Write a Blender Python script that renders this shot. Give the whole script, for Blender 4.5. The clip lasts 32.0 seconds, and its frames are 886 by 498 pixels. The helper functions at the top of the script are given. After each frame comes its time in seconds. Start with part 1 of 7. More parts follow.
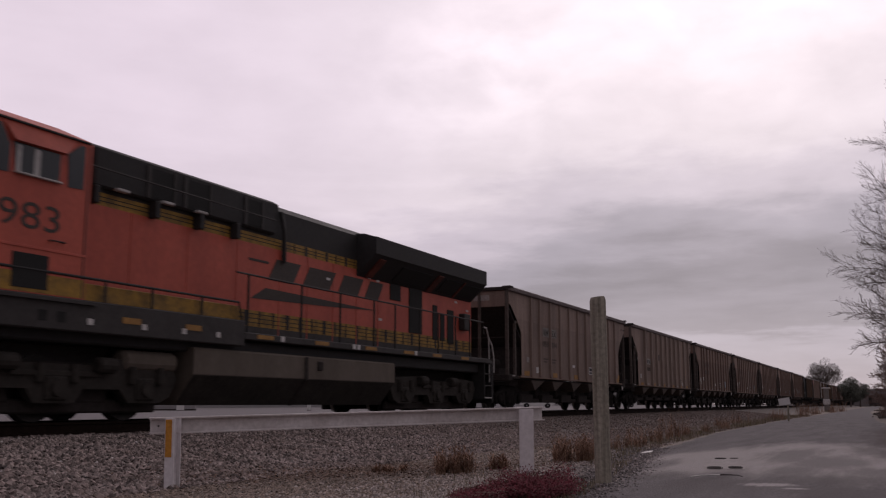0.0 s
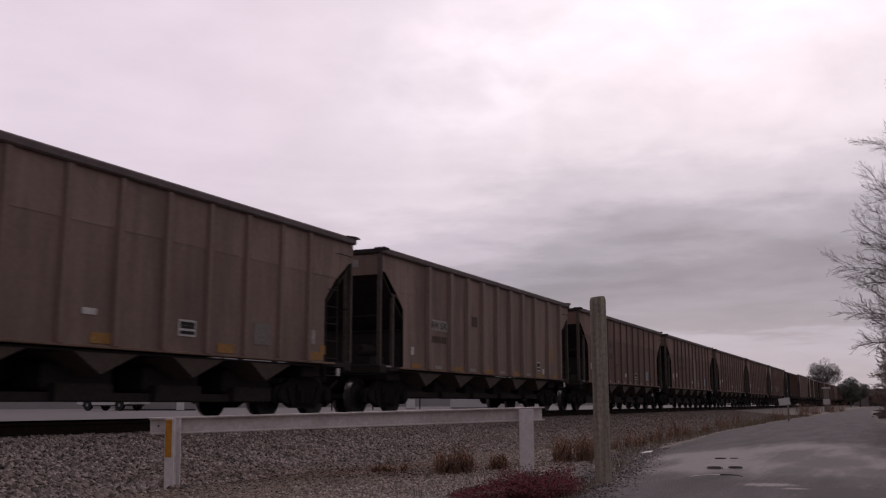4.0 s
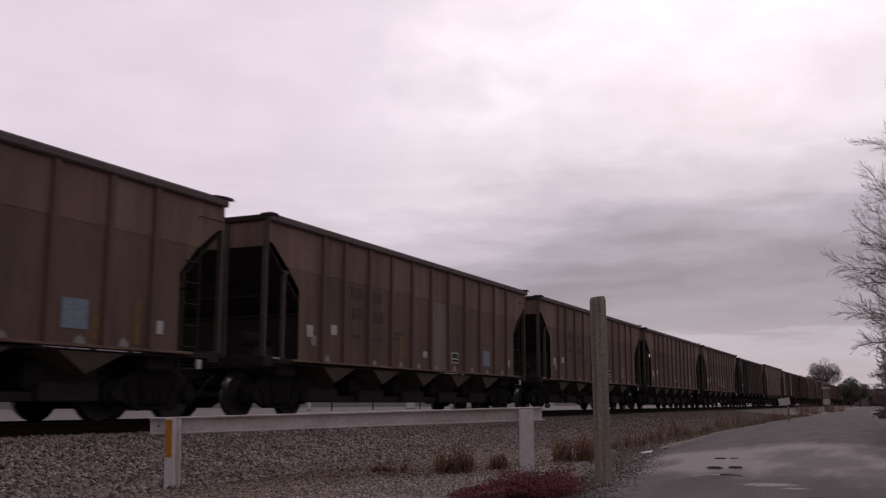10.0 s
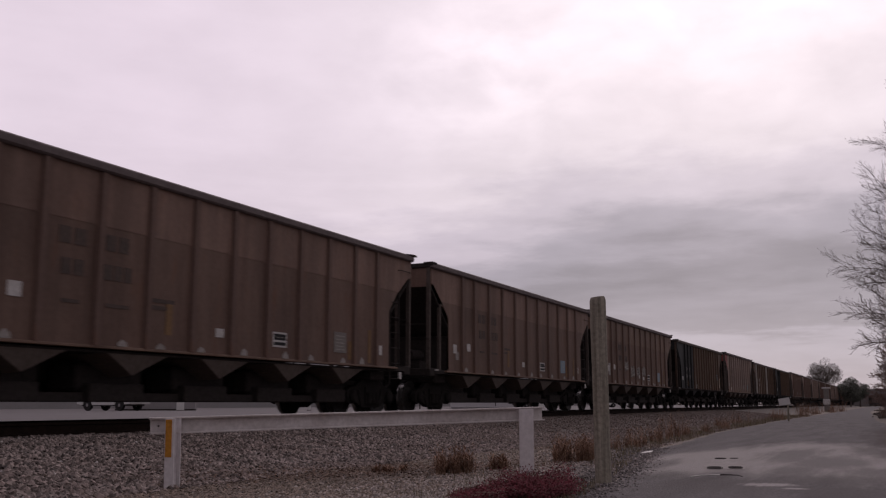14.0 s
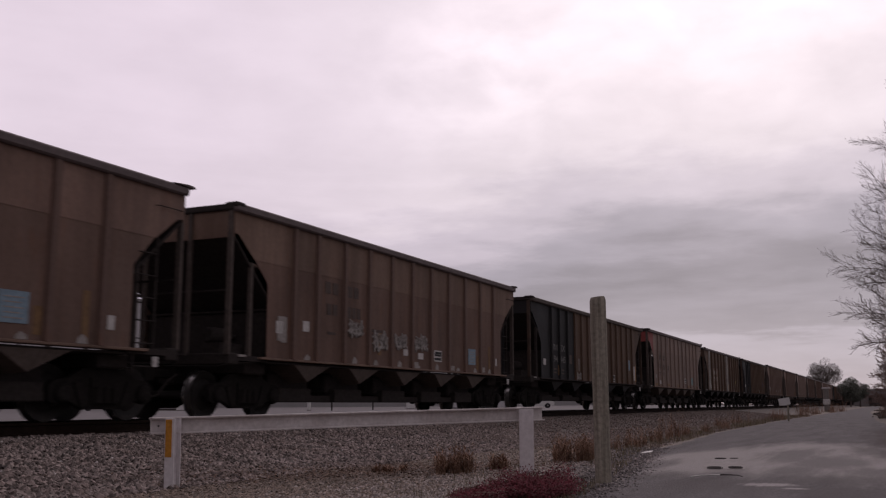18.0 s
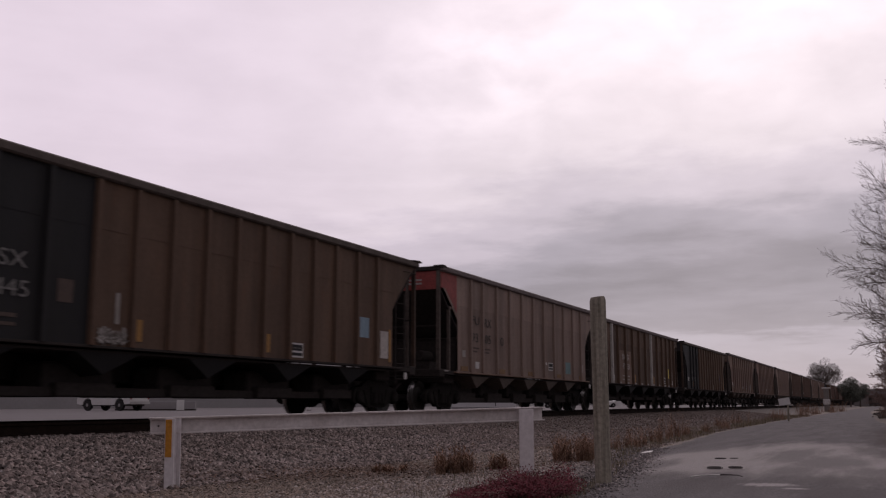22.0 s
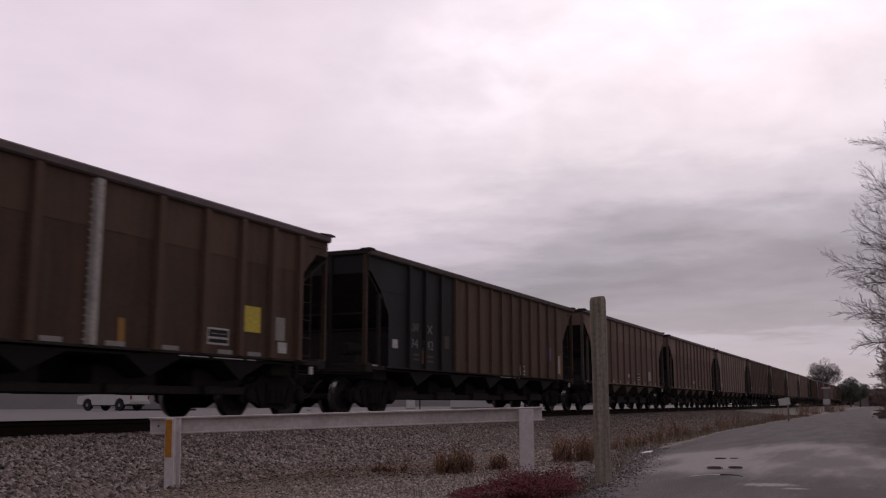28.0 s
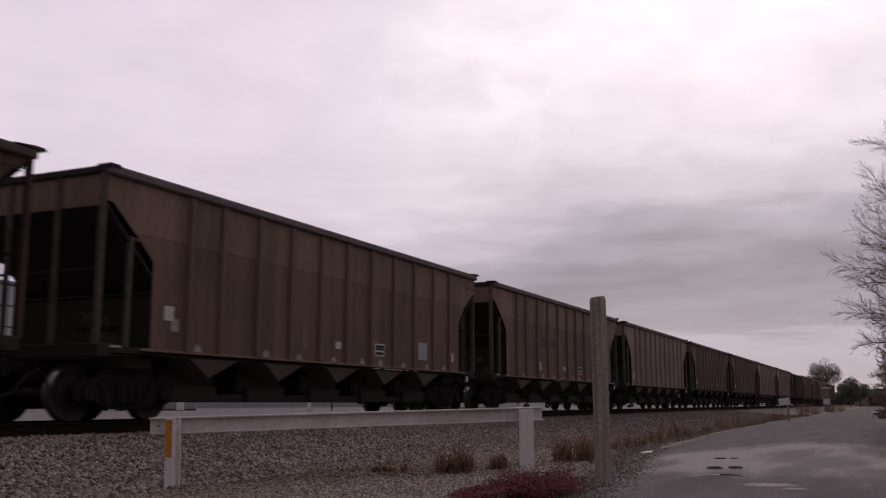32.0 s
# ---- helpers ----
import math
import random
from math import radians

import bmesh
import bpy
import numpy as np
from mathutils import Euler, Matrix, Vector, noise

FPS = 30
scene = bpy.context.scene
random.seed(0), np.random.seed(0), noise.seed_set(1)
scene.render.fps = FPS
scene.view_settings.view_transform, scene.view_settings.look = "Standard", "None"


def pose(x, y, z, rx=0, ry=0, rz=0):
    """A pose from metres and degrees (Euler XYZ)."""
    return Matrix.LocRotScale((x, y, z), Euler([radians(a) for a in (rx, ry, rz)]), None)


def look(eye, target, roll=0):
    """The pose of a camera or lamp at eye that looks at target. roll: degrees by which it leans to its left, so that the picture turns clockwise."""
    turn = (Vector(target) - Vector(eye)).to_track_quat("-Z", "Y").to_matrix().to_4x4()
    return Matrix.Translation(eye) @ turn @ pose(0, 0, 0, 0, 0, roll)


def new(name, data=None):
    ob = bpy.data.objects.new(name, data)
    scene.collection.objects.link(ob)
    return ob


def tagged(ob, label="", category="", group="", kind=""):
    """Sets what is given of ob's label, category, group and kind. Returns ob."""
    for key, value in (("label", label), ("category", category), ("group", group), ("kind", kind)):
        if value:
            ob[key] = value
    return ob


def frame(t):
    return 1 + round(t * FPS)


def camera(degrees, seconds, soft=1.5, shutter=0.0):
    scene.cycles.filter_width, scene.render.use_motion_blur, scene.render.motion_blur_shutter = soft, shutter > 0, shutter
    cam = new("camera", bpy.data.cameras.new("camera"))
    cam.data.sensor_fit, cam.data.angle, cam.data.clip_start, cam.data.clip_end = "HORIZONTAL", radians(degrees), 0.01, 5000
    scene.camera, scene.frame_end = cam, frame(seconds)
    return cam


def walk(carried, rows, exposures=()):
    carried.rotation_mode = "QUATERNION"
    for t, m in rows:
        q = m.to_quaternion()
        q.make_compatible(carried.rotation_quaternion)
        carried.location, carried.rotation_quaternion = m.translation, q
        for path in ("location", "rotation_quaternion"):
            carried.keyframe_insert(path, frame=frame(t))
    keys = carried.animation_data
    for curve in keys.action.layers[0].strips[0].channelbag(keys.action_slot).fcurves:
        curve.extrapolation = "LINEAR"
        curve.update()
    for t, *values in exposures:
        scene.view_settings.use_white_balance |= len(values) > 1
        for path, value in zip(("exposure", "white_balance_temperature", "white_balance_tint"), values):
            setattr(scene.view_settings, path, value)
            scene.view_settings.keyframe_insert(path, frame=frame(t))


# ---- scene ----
# The camera stands still by the road, a little above the rails, and looks along the track.
cam = camera(49.89, 32.0, soft=1.2, shutter=0.45)
EYE = (0.0, 0.0, 0.847)
AIM = (-0.4171, 0.8947, 0.16)
SIGHT = look(EYE, (EYE[0] + AIM[0], EYE[1] + AIM[1], EYE[2] + AIM[2]))
walk(cam, [(0.0, SIGHT), (32.0, SIGHT)], exposures=[(0.0, 0.0, 6750, 24.0), (32.0, 0.0, 6750, 24.0)])

RAIL_TOP = 0.55      # height of the running surface
TRACK_X = -12.78     # the track runs along y at this x

# ---- sky and sun: a bright overcast with darker cloud low down ----
SUN_ELEVATION, SUN_TURN = radians(28), radians(-7)
world = bpy.data.worlds.new("overcast_sky")
scene.world = world
world.use_nodes = True
wn, wl = world.node_tree.nodes, world.node_tree.links
wn.clear()


def wnode(kind, **values):
    n = wn.new(kind)
    for key, value in values.items():
        n.inputs[key].default_value = value
    return n


def wmath(op, a, b=0.0, c=0.0):
    n = wn.new("ShaderNodeMath")
    n.operation = op
    for i, v in enumerate((a, b, c)):
        if isinstance(v, (int, float)):
            n.inputs[i].default_value = v
        else:
            wl.new(v, n.inputs[i])
    return n.outputs[0]


sky = wn.new("ShaderNodeTexSky")
sky.sky_type, sky.sun_disc = "NISHITA", False
sky.sun_elevation, sky.sun_rotation = SUN_ELEVATION, SUN_TURN
coord = wn.new("ShaderNodeTexCoord")
split = wn.new("ShaderNodeSeparateXYZ")
wl.new(coord.outputs["Generated"], split.inputs[0])
up = wmath("MAXIMUM", split.outputs["Z"], 0.0)
spread = wmath("ADD", up, 0.06)
flat = wn.new("ShaderNodeCombineXYZ")
wl.new(wmath("DIVIDE", split.outputs["X"], spread), flat.inputs[0])
wl.new(wmath("DIVIDE", split.outputs["Y"], spread), flat.inputs[1])
big = wnode("ShaderNodeTexNoise", Scale=0.55, Detail=5.0, Roughness=0.55)
fine = wnode("ShaderNodeTexNoise", Scale=1.7, Detail=6.0, Roughness=0.6)
wl.new(flat.outputs[0], big.inputs["Vector"])
wl.new(flat.outputs[0], fine.inputs["Vector"])
height = wmath("MULTIPLY", wmath("ARCSINE", up), 57.3)
height = wmath("ADD", height, wmath("MULTIPLY", wmath("SUBTRACT", big.outputs["Fac"], 0.5), wmath("ADD", wmath("MULTIPLY", height, 0.45), 3.0)))
height = wmath("ADD", height, wmath("MULTIPLY", wmath("SUBTRACT", fine.outputs["Fac"], 0.5), wmath("ADD", wmath("MULTIPLY", height, 0.30), 2.2)))
# the heavy band of cloud climbs towards the east
azimuth = wmath("ARCTAN2", split.outputs["X"], split.outputs["Y"])
east = wn.new("ShaderNodeMapRange")
east.interpolation_type = "SMOOTHSTEP"
for i, v in ((1, -0.64), (2, -0.15), (3, 3.4), (4, -1.8)):
    east.inputs[i].default_value = v
wl.new(azimuth, east.inputs[0])
height = wmath("ADD", height, wmath("MULTIPLY", east.outputs[0], wmath("MINIMUM", wmath("MULTIPLY", height, 0.16), 1.0)))
layers = wn.new("ShaderNodeValToRGB")
wl.new(wmath("DIVIDE", height, 45.0), layers.inputs[0])
layers.color_ramp.interpolation = "EASE"
LAYERS = [(0.0, 0.40), (2.4, 0.43), (3.3, 0.32), (6.0, 0.25), (8.5, 0.35), (11.0, 0.52), (14.0, 0.69), (20.0, 0.75), (45.0, 0.74)]
while len(layers.color_ramp.elements) < len(LAYERS):
    layers.color_ramp.elements.new(0.5)
for e, (deg, v) in zip(layers.color_ramp.elements, LAYERS):
    e.position, e.color = deg / 45.0, (v * (0.975 if deg < 9 else 1.0), v * 0.985, v * (1.11 if deg < 9 else (1.08 if deg < 12 else 1.03)), 1)
# long thin streaks low down, lumpier cloud higher up
band = wn.new("ShaderNodeCombineXYZ")
wl.new(wmath("MULTIPLY", azimuth, 5.5), band.inputs[0])
wl.new(wmath("MULTIPLY", wmath("ARCSINE", up), 38.0), band.inputs[1])
streaks = wnode("ShaderNodeTexNoise", Scale=1.0, Detail=6.0, Roughness=0.55, Distortion=0.2)
wl.new(band.outputs[0], streaks.inputs["Vector"])
lump_at = wn.new("ShaderNodeCombineXYZ")
wl.new(wmath("MULTIPLY", azimuth, 9.0), lump_at.inputs[0])
wl.new(wmath("MULTIPLY", wmath("ARCSINE", up), 17.0), lump_at.inputs[1])
lumps = wnode("ShaderNodeTexNoise", Scale=1.0, Detail=7.0, Roughness=0.52, Distortion=0.15)
wl.new(lump_at.outputs[0], lumps.inputs["Vector"])
low_down = wn.new("ShaderNodeMapRange")
low_down.interpolation_type = "SMOOTHSTEP"
for i, v in ((1, 0.10), (2, 0.30), (3, 0.50), (4, 0.06)):
    low_down.inputs[i].default_value = v
wl.new(up, low_down.inputs[0])
ripple = wmath("ADD", 1.0, wmath("MULTIPLY", wmath("SUBTRACT", streaks.outputs["Fac"], 0.5), low_down.outputs[0]))
ripple = wmath("ADD", ripple, wmath("MULTIPLY", wmath("SUBTRACT", lumps.outputs["Fac"], 0.5), 0.22))
cloud = wn.new("ShaderNodeMix")
cloud.data_type, cloud.blend_type = "RGBA", "MULTIPLY"
cloud.inputs[0].default_value = 1.0
wl.new(layers.outputs["Color"], cloud.inputs[6])
wl.new(ripple, cloud.inputs[7])
# the veiled sun brightens the cloud round it
to_sun = Vector((math.sin(SUN_TURN) * math.cos(SUN_ELEVATION), math.cos(SUN_TURN) * math.cos(SUN_ELEVATION), math.sin(SUN_ELEVATION)))
near = wn.new("ShaderNodeVectorMath")
near.operation = "DOT_PRODUCT"
wl.new(coord.outputs["Generated"], near.inputs[0])
near.inputs[1].default_value = to_sun
glow = wmath("POWER", wmath("MAXIMUM", near.outputs["Value"], 0.0), 34.0)
glow = wmath("MULTIPLY", glow, wmath("ADD", wmath("MULTIPLY", lumps.outputs["Fac"], 1.0), 0.15))
# a thin place in the cloud, where the sky behind it shows through
gap = wn.new("ShaderNodeVectorMath")
gap.operation = "DOT_PRODUCT"
wl.new(coord.outputs["Generated"], gap.inputs[0])
gap.inputs[1].default_value = Vector((-0.368, 0.867, 0.332)).normalized()
thin = wmath("POWER", wmath("MAXIMUM", gap.outputs["Value"], 0.0), 260.0)
ragged = wn.new("ShaderNodeMapRange")
ragged.interpolation_type = "SMOOTHSTEP"
for i, v in ((1, 0.30), (2, 0.70), (3, 0.12), (4, 0.42)):
    ragged.inputs[i].default_value = v
wl.new(lumps.outputs["Fac"], ragged.inputs[0])
glow = wmath("ADD", glow, wmath("MULTIPLY", thin, ragged.outputs[0]))
bright = wn.new("ShaderNodeMix")
bright.data_type, bright.blend_type = "RGBA", "ADD"
bright.inputs[0].default_value = 1.0
# the cloud turns from a pinkish grey in the west to white
west = wn.new("ShaderNodeMapRange")
west.interpolation_type = "SMOOTHSTEP"
for i, v in ((1, -0.80), (2, -0.22)):
    west.inputs[i].default_value = v
wl.new(azimuth, west.inputs[0])
hue = wn.new("ShaderNodeMix")
hue.data_type = "RGBA"
hue.inputs[6].default_value, hue.inputs[7].default_value = (1.0, 0.955, 1.0, 1), (1, 1, 0.99, 1)
wl.new(west.outputs[0], hue.inputs[0])
tinted = wn.new("ShaderNodeMix")
tinted.data_type, tinted.blend_type = "RGBA", "MULTIPLY"
tinted.inputs[0].default_value = 1.0
wl.new(cloud.outputs[2], tinted.inputs[6])
wl.new(hue.outputs[2], tinted.inputs[7])
wl.new(tinted.outputs[2], bright.inputs[6])
lift = wn.new("ShaderNodeCombineXYZ")
for i, k in enumerate((0.42, 0.41, 0.41)):
    wl.new(wmath("MULTIPLY", glow, k), lift.inputs[i])
wl.new(lift.outputs[0], bright.inputs[7])
# unseen cloud overhead and behind is dimmed to lower the light on the scene
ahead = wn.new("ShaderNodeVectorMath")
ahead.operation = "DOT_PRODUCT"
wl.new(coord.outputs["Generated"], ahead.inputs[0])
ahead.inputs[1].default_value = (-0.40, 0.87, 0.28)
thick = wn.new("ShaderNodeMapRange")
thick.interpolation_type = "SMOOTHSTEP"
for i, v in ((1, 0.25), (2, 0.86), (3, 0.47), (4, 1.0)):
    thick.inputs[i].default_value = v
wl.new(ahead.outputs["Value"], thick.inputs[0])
dimmed_cloud = wn.new("ShaderNodeMix")
dimmed_cloud.data_type, dimmed_cloud.blend_type = "RGBA", "MULTIPLY"
dimmed_cloud.inputs[0].default_value = 1.0
wl.new(bright.outputs[2], dimmed_cloud.inputs[6])
wl.new(thick.outputs[0], dimmed_cloud.inputs[7])
clear_bg = wnode("ShaderNodeBackground", Strength=0.1)
cloud_bg = wnode("ShaderNodeBackground", Strength=1.0)
both = wn.new("ShaderNodeMixShader")
both.inputs[0].default_value = 0.96
wout = wn.new("ShaderNodeOutputWorld")
wl.new(sky.outputs[0], clear_bg.inputs[0])
wl.new(dimmed_cloud.outputs[2], cloud_bg.inputs[0])
wl.new(clear_bg.outputs[0], both.inputs[1])
wl.new(cloud_bg.outputs[0], both.inputs[2])
wl.new(both.outputs[0], wout.inputs[0])

sun_data = bpy.data.lights.new("sun", "SUN")
sun_data.energy, sun_data.angle, sun_data.color = 0.5, radians(25), (1.0, 0.97, 0.93)
sun = new("sun", sun_data)
sun.matrix_world = look(to_sun * 60, (0, 0, 0))


# ---- materials ----
def material(name, color, rough=0.7, metal=0.0, second=None, amount=0.5, coarse=0.8, grain=30.0, grain_amount=0.25,
             bump=0.15, stretch=(1, 1, 1), vary=0.0, island=False, bump_scale=None, spec=0.4, coat=0.0, runs=0.0, dents=0.0, rust=0.0):
    """A painted, rusty or stony surface: a base colour that drifts to a second one in patches, with grain and fine relief."""
    m = bpy.data.materials.new(name)
    m.use_nodes = True
    n, l = m.node_tree.nodes, m.node_tree.links
    bsdf = n["Principled BSDF"]
    second = second or tuple(c * 0.6 for c in color)
    co = n.new("ShaderNodeTexCoord")
    mp = n.new("ShaderNodeMapping")
    mp.inputs["Scale"].default_value = stretch
    l.new(co.outputs["Object"], mp.inputs[0])
    a = n.new("ShaderNodeTexNoise")
    a.inputs["Scale"].default_value, a.inputs["Detail"].default_value, a.inputs["Roughness"].default_value = coarse, 6, 0.62
    b = n.new("ShaderNodeTexNoise")
    b.inputs["Scale"].default_value, b.inputs["Detail"].default_value = grain, 4
    l.new(mp.outputs[0], a.inputs["Vector"])
    l.new(co.outputs["Object"], b.inputs["Vector"])
    ramp = n.new("ShaderNodeMapRange")
    ramp.inputs[1].default_value, ramp.inputs[2].default_value, ramp.inputs[4].default_value = 0.36, 0.68, amount
    l.new(a.outputs["Fac"], ramp.inputs[0])
    mix = n.new("ShaderNodeMix")
    mix.data_type = "RGBA"
    mix.inputs[6].default_value, mix.inputs[7].default_value = (*color, 1), (*second, 1)
    l.new(ramp.outputs[0], mix.inputs[0])
    hsv = n.new("ShaderNodeHueSaturation")
    l.new(mix.outputs[2], hsv.inputs["Color"])
    shade = n.new("ShaderNodeMapRange")
    shade.inputs[3].default_value, shade.inputs[4].default_value = 1 - grain_amount, 1 + grain_amount
    shade.inputs[1].default_value, shade.inputs[2].default_value = 0.25, 0.75
    l.new(b.outputs["Fac"], shade.inputs[0])
    value = shade.outputs[0]
    if vary:
        if island:
            pick = n.new("ShaderNodeNewGeometry").outputs["Random Per Island"]
        else:
            pick = n.new("ShaderNodeObjectInfo").outputs["Random"]
        each = n.new("ShaderNodeMapRange")
        each.inputs[3].default_value, each.inputs[4].default_value = 1 - vary, 1 + vary
        l.new(pick, each.inputs[0])
        times = n.new("ShaderNodeMath")
        times.operation = "MULTIPLY"
        l.new(value, times.inputs[0])
        l.new(each.outputs[0], times.inputs[1])
        value = times.outputs[0]
    if runs:
        # dark runs of rain-washed dirt down an upright sheet, and blurred grime at a larger scale
        for scale, stretch_z, low, high, deep in ((3.4, 0.09, 0.40, 0.68, 0.55), (0.55, 0.5, 0.35, 0.7, 1.0)):
            rm = n.new("ShaderNodeMapping")
            rm.inputs["Scale"].default_value = (1, 1, stretch_z)
            l.new(co.outputs["Object"], rm.inputs[0])
            rn = n.new("ShaderNodeTexNoise")
            rn.inputs["Scale"].default_value, rn.inputs["Detail"].default_value = scale, 5
            l.new(rm.outputs[0], rn.inputs["Vector"])
            rr = n.new("ShaderNodeMapRange")
            for k, v in ((1, low), (2, high), (3, 1.0), (4, 1.0 - runs * deep)):
                rr.inputs[k].default_value = v
            l.new(rn.outputs["Fac"], rr.inputs[0])
            rt = n.new("ShaderNodeMath")
            rt.operation = "MULTIPLY"
            l.new(value, rt.inputs[0])
            l.new(rr.outputs[0], rt.inputs[1])
            value = rt.outputs[0]
    l.new(value, hsv.inputs["Value"])
    l.new(hsv.outputs[0], bsdf.inputs["Base Color"])
    if rust:
        # scattered rust blooms that bleed downwards
        um = n.new("ShaderNodeMapping")
        um.inputs["Scale"].default_value = (1, 1, 0.28)
        l.new(co.outputs["Object"], um.inputs[0])
        un = n.new("ShaderNodeTexNoise")
        un.inputs["Scale"].default_value, un.inputs["Detail"].default_value, un.inputs["Roughness"].default_value = 1.9, 8, 0.68
        l.new(um.outputs[0], un.inputs["Vector"])
        ur = n.new("ShaderNodeMapRange")
        for k, v in ((1, 0.56), (2, 0.76), (3, 0.0), (4, rust)):
            ur.inputs[k].default_value = v
        l.new(un.outputs["Fac"], ur.inputs[0])
        ux = n.new("ShaderNodeMix")
        ux.data_type = "RGBA"
        ux.inputs[7].default_value = (0.175, 0.070, 0.034, 1)
        l.new(ur.outputs[0], ux.inputs[0])
        l.new(hsv.outputs[0], ux.inputs[6])
        l.new(ux.outputs[2], bsdf.inputs["Base Color"])
    r = n.new("ShaderNodeMapRange")
    r.inputs[3].default_value, r.inputs[4].default_value = max(0.05, rough - 0.12), min(1.0, rough + 0.12)
    l.new(a.outputs["Fac"], r.inputs[0])
    l.new(r.outputs[0], bsdf.inputs["Roughness"])
    bsdf.inputs["Metallic"].default_value = metal
    bsdf.inputs["Specular IOR Level"].default_value = spec
    bsdf.inputs["Coat Weight"].default_value = coat
    if bump:
        c = n.new("ShaderNodeTexNoise")
        c.inputs["Scale"].default_value, c.inputs["Detail"].default_value = bump_scale or grain, 5
        l.new(co.outputs["Object"], c.inputs["Vector"])
        bp = n.new("ShaderNodeBump")
        bp.inputs["Strength"].default_value, bp.inputs["Distance"].default_value = bump, 0.02
        l.new(c.outputs["Fac"], bp.inputs["Height"])
        l.new(bp.outputs[0], bsdf.inputs["Normal"])
        if dents:
            dn = n.new("ShaderNodeTexNoise")
            dn.inputs["Scale"].default_value, dn.inputs["Detail"].default_value = 1.1, 2
            l.new(co.outputs["Object"], dn.inputs["Vector"])
            db = n.new("ShaderNodeBump")
            db.inputs["Strength"].default_value, db.inputs["Distance"].default_value = dents, 0.08
            l.new(dn.outputs["Fac"], db.inputs["Height"])
            l.new(db.outputs[0], bp.inputs["Normal"])
    return m


STREAK = (1.0, 1.0, 0.12)
BODY = {
    "taupe": material("weathered_taupe_steel", (0.312, 0.220, 0.184), 0.75, second=(0.195, 0.130, 0.107), coarse=1.6, stretch=STREAK, grain=14, grain_amount=0.12, runs=0.40, dents=0.45, rust=0.4),
    "brown": material("weathered_brown_steel", (0.270, 0.168, 0.132), 0.75, second=(0.157, 0.089, 0.069), coarse=1.6, stretch=STREAK, grain=14, grain_amount=0.12, runs=0.40, dents=0.45, rust=0.65),
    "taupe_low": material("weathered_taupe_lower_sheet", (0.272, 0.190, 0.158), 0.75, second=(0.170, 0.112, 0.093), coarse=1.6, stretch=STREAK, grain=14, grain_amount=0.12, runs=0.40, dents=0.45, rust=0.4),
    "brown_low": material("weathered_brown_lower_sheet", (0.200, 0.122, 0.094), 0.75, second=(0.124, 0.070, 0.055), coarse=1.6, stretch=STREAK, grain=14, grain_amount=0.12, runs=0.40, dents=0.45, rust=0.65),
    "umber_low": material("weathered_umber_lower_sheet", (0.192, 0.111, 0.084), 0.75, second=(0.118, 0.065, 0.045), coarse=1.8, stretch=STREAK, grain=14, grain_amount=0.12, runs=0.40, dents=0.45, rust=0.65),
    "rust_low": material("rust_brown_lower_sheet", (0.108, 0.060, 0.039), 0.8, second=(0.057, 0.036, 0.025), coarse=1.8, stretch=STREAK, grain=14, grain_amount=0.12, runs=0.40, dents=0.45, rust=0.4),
    "light": material("pale_taupe_rib_paint", (0.300, 0.224, 0.190), 0.75, second=(0.206, 0.138, 0.115), coarse=1.6, stretch=STREAK, grain=14, grain_amount=0.12, runs=0.40, dents=0.45, rust=0.4),
    "umber": material("weathered_umber_steel", (0.237, 0.148, 0.109), 0.75, second=(0.139, 0.079, 0.057), coarse=1.8, stretch=STREAK, grain=14, grain_amount=0.12, runs=0.40, dents=0.45, rust=0.65),
    "rust": material("rust_brown_steel", (0.141, 0.083, 0.055), 0.8, second=(0.076, 0.046, 0.032), coarse=1.8, stretch=STREAK, grain=14, grain_amount=0.12, runs=0.40, dents=0.45, rust=0.4),
    "black": material("black_painted_steel", (0.0110, 0.0105, 0.0130), 0.75, second=(0.020, 0.017, 0.016), coarse=1.8, stretch=STREAK, grain=14, grain_amount=0.12, runs=0.34, dents=0.35),
    "rib": material("dark_brown_rib_paint", (0.168, 0.104, 0.084), 0.75, second=(0.105, 0.062, 0.049), coarse=1.8, stretch=STREAK, grain=14, grain_amount=0.12, runs=0.25, rust=0.7),
}
# end posts: soot, and darkened further for the shade between the cars
END_POST = material("dark_brown_post", (0.094, 0.073, 0.064), 0.85, second=(0.042, 0.031, 0.026), coarse=3, grain=14)
CHORD = material("dusty_purple_grey_steel", (0.125, 0.096, 0.096), 0.75, second=(0.080, 0.058, 0.057), coarse=2.0, grain=12)
# grime black; on the slope sheets it also stands for the end bays' shade
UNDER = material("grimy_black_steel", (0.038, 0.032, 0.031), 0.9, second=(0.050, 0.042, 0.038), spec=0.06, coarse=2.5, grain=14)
TRUCK_STEEL = material("grimy_cast_steel", (0.024, 0.021, 0.020), 0.95, second=(0.017, 0.015, 0.014), spec=0.06, coarse=3, grain=16)
WHEEL_STEEL = material("brown_wheel_steel", (0.022, 0.018, 0.016), 0.7, second=(0.014, 0.011, 0.010), coarse=3, grain=16)
TREAD = material("polished_tread_steel", (0.42, 0.41, 0.40), 0.3, 0.9, coarse=6, grain=30, bump=0.02)
END_WEB = material("dim_brown_end_plate", (0.042, 0.035, 0.033), 0.9, second=(0.024, 0.020, 0.019), coarse=2.0, grain=14, spec=0.1)
COAL = material("black_coal", (0.018, 0.018, 0.019), 0.55, second=(0.03, 0.03, 0.03), coarse=6, grain=20, bump=0.6)
WHITE_PAINT = material("dirty_white_paint", (0.55, 0.53, 0.52), 0.65, second=(0.34, 0.31, 0.29), coarse=5, grain=22)
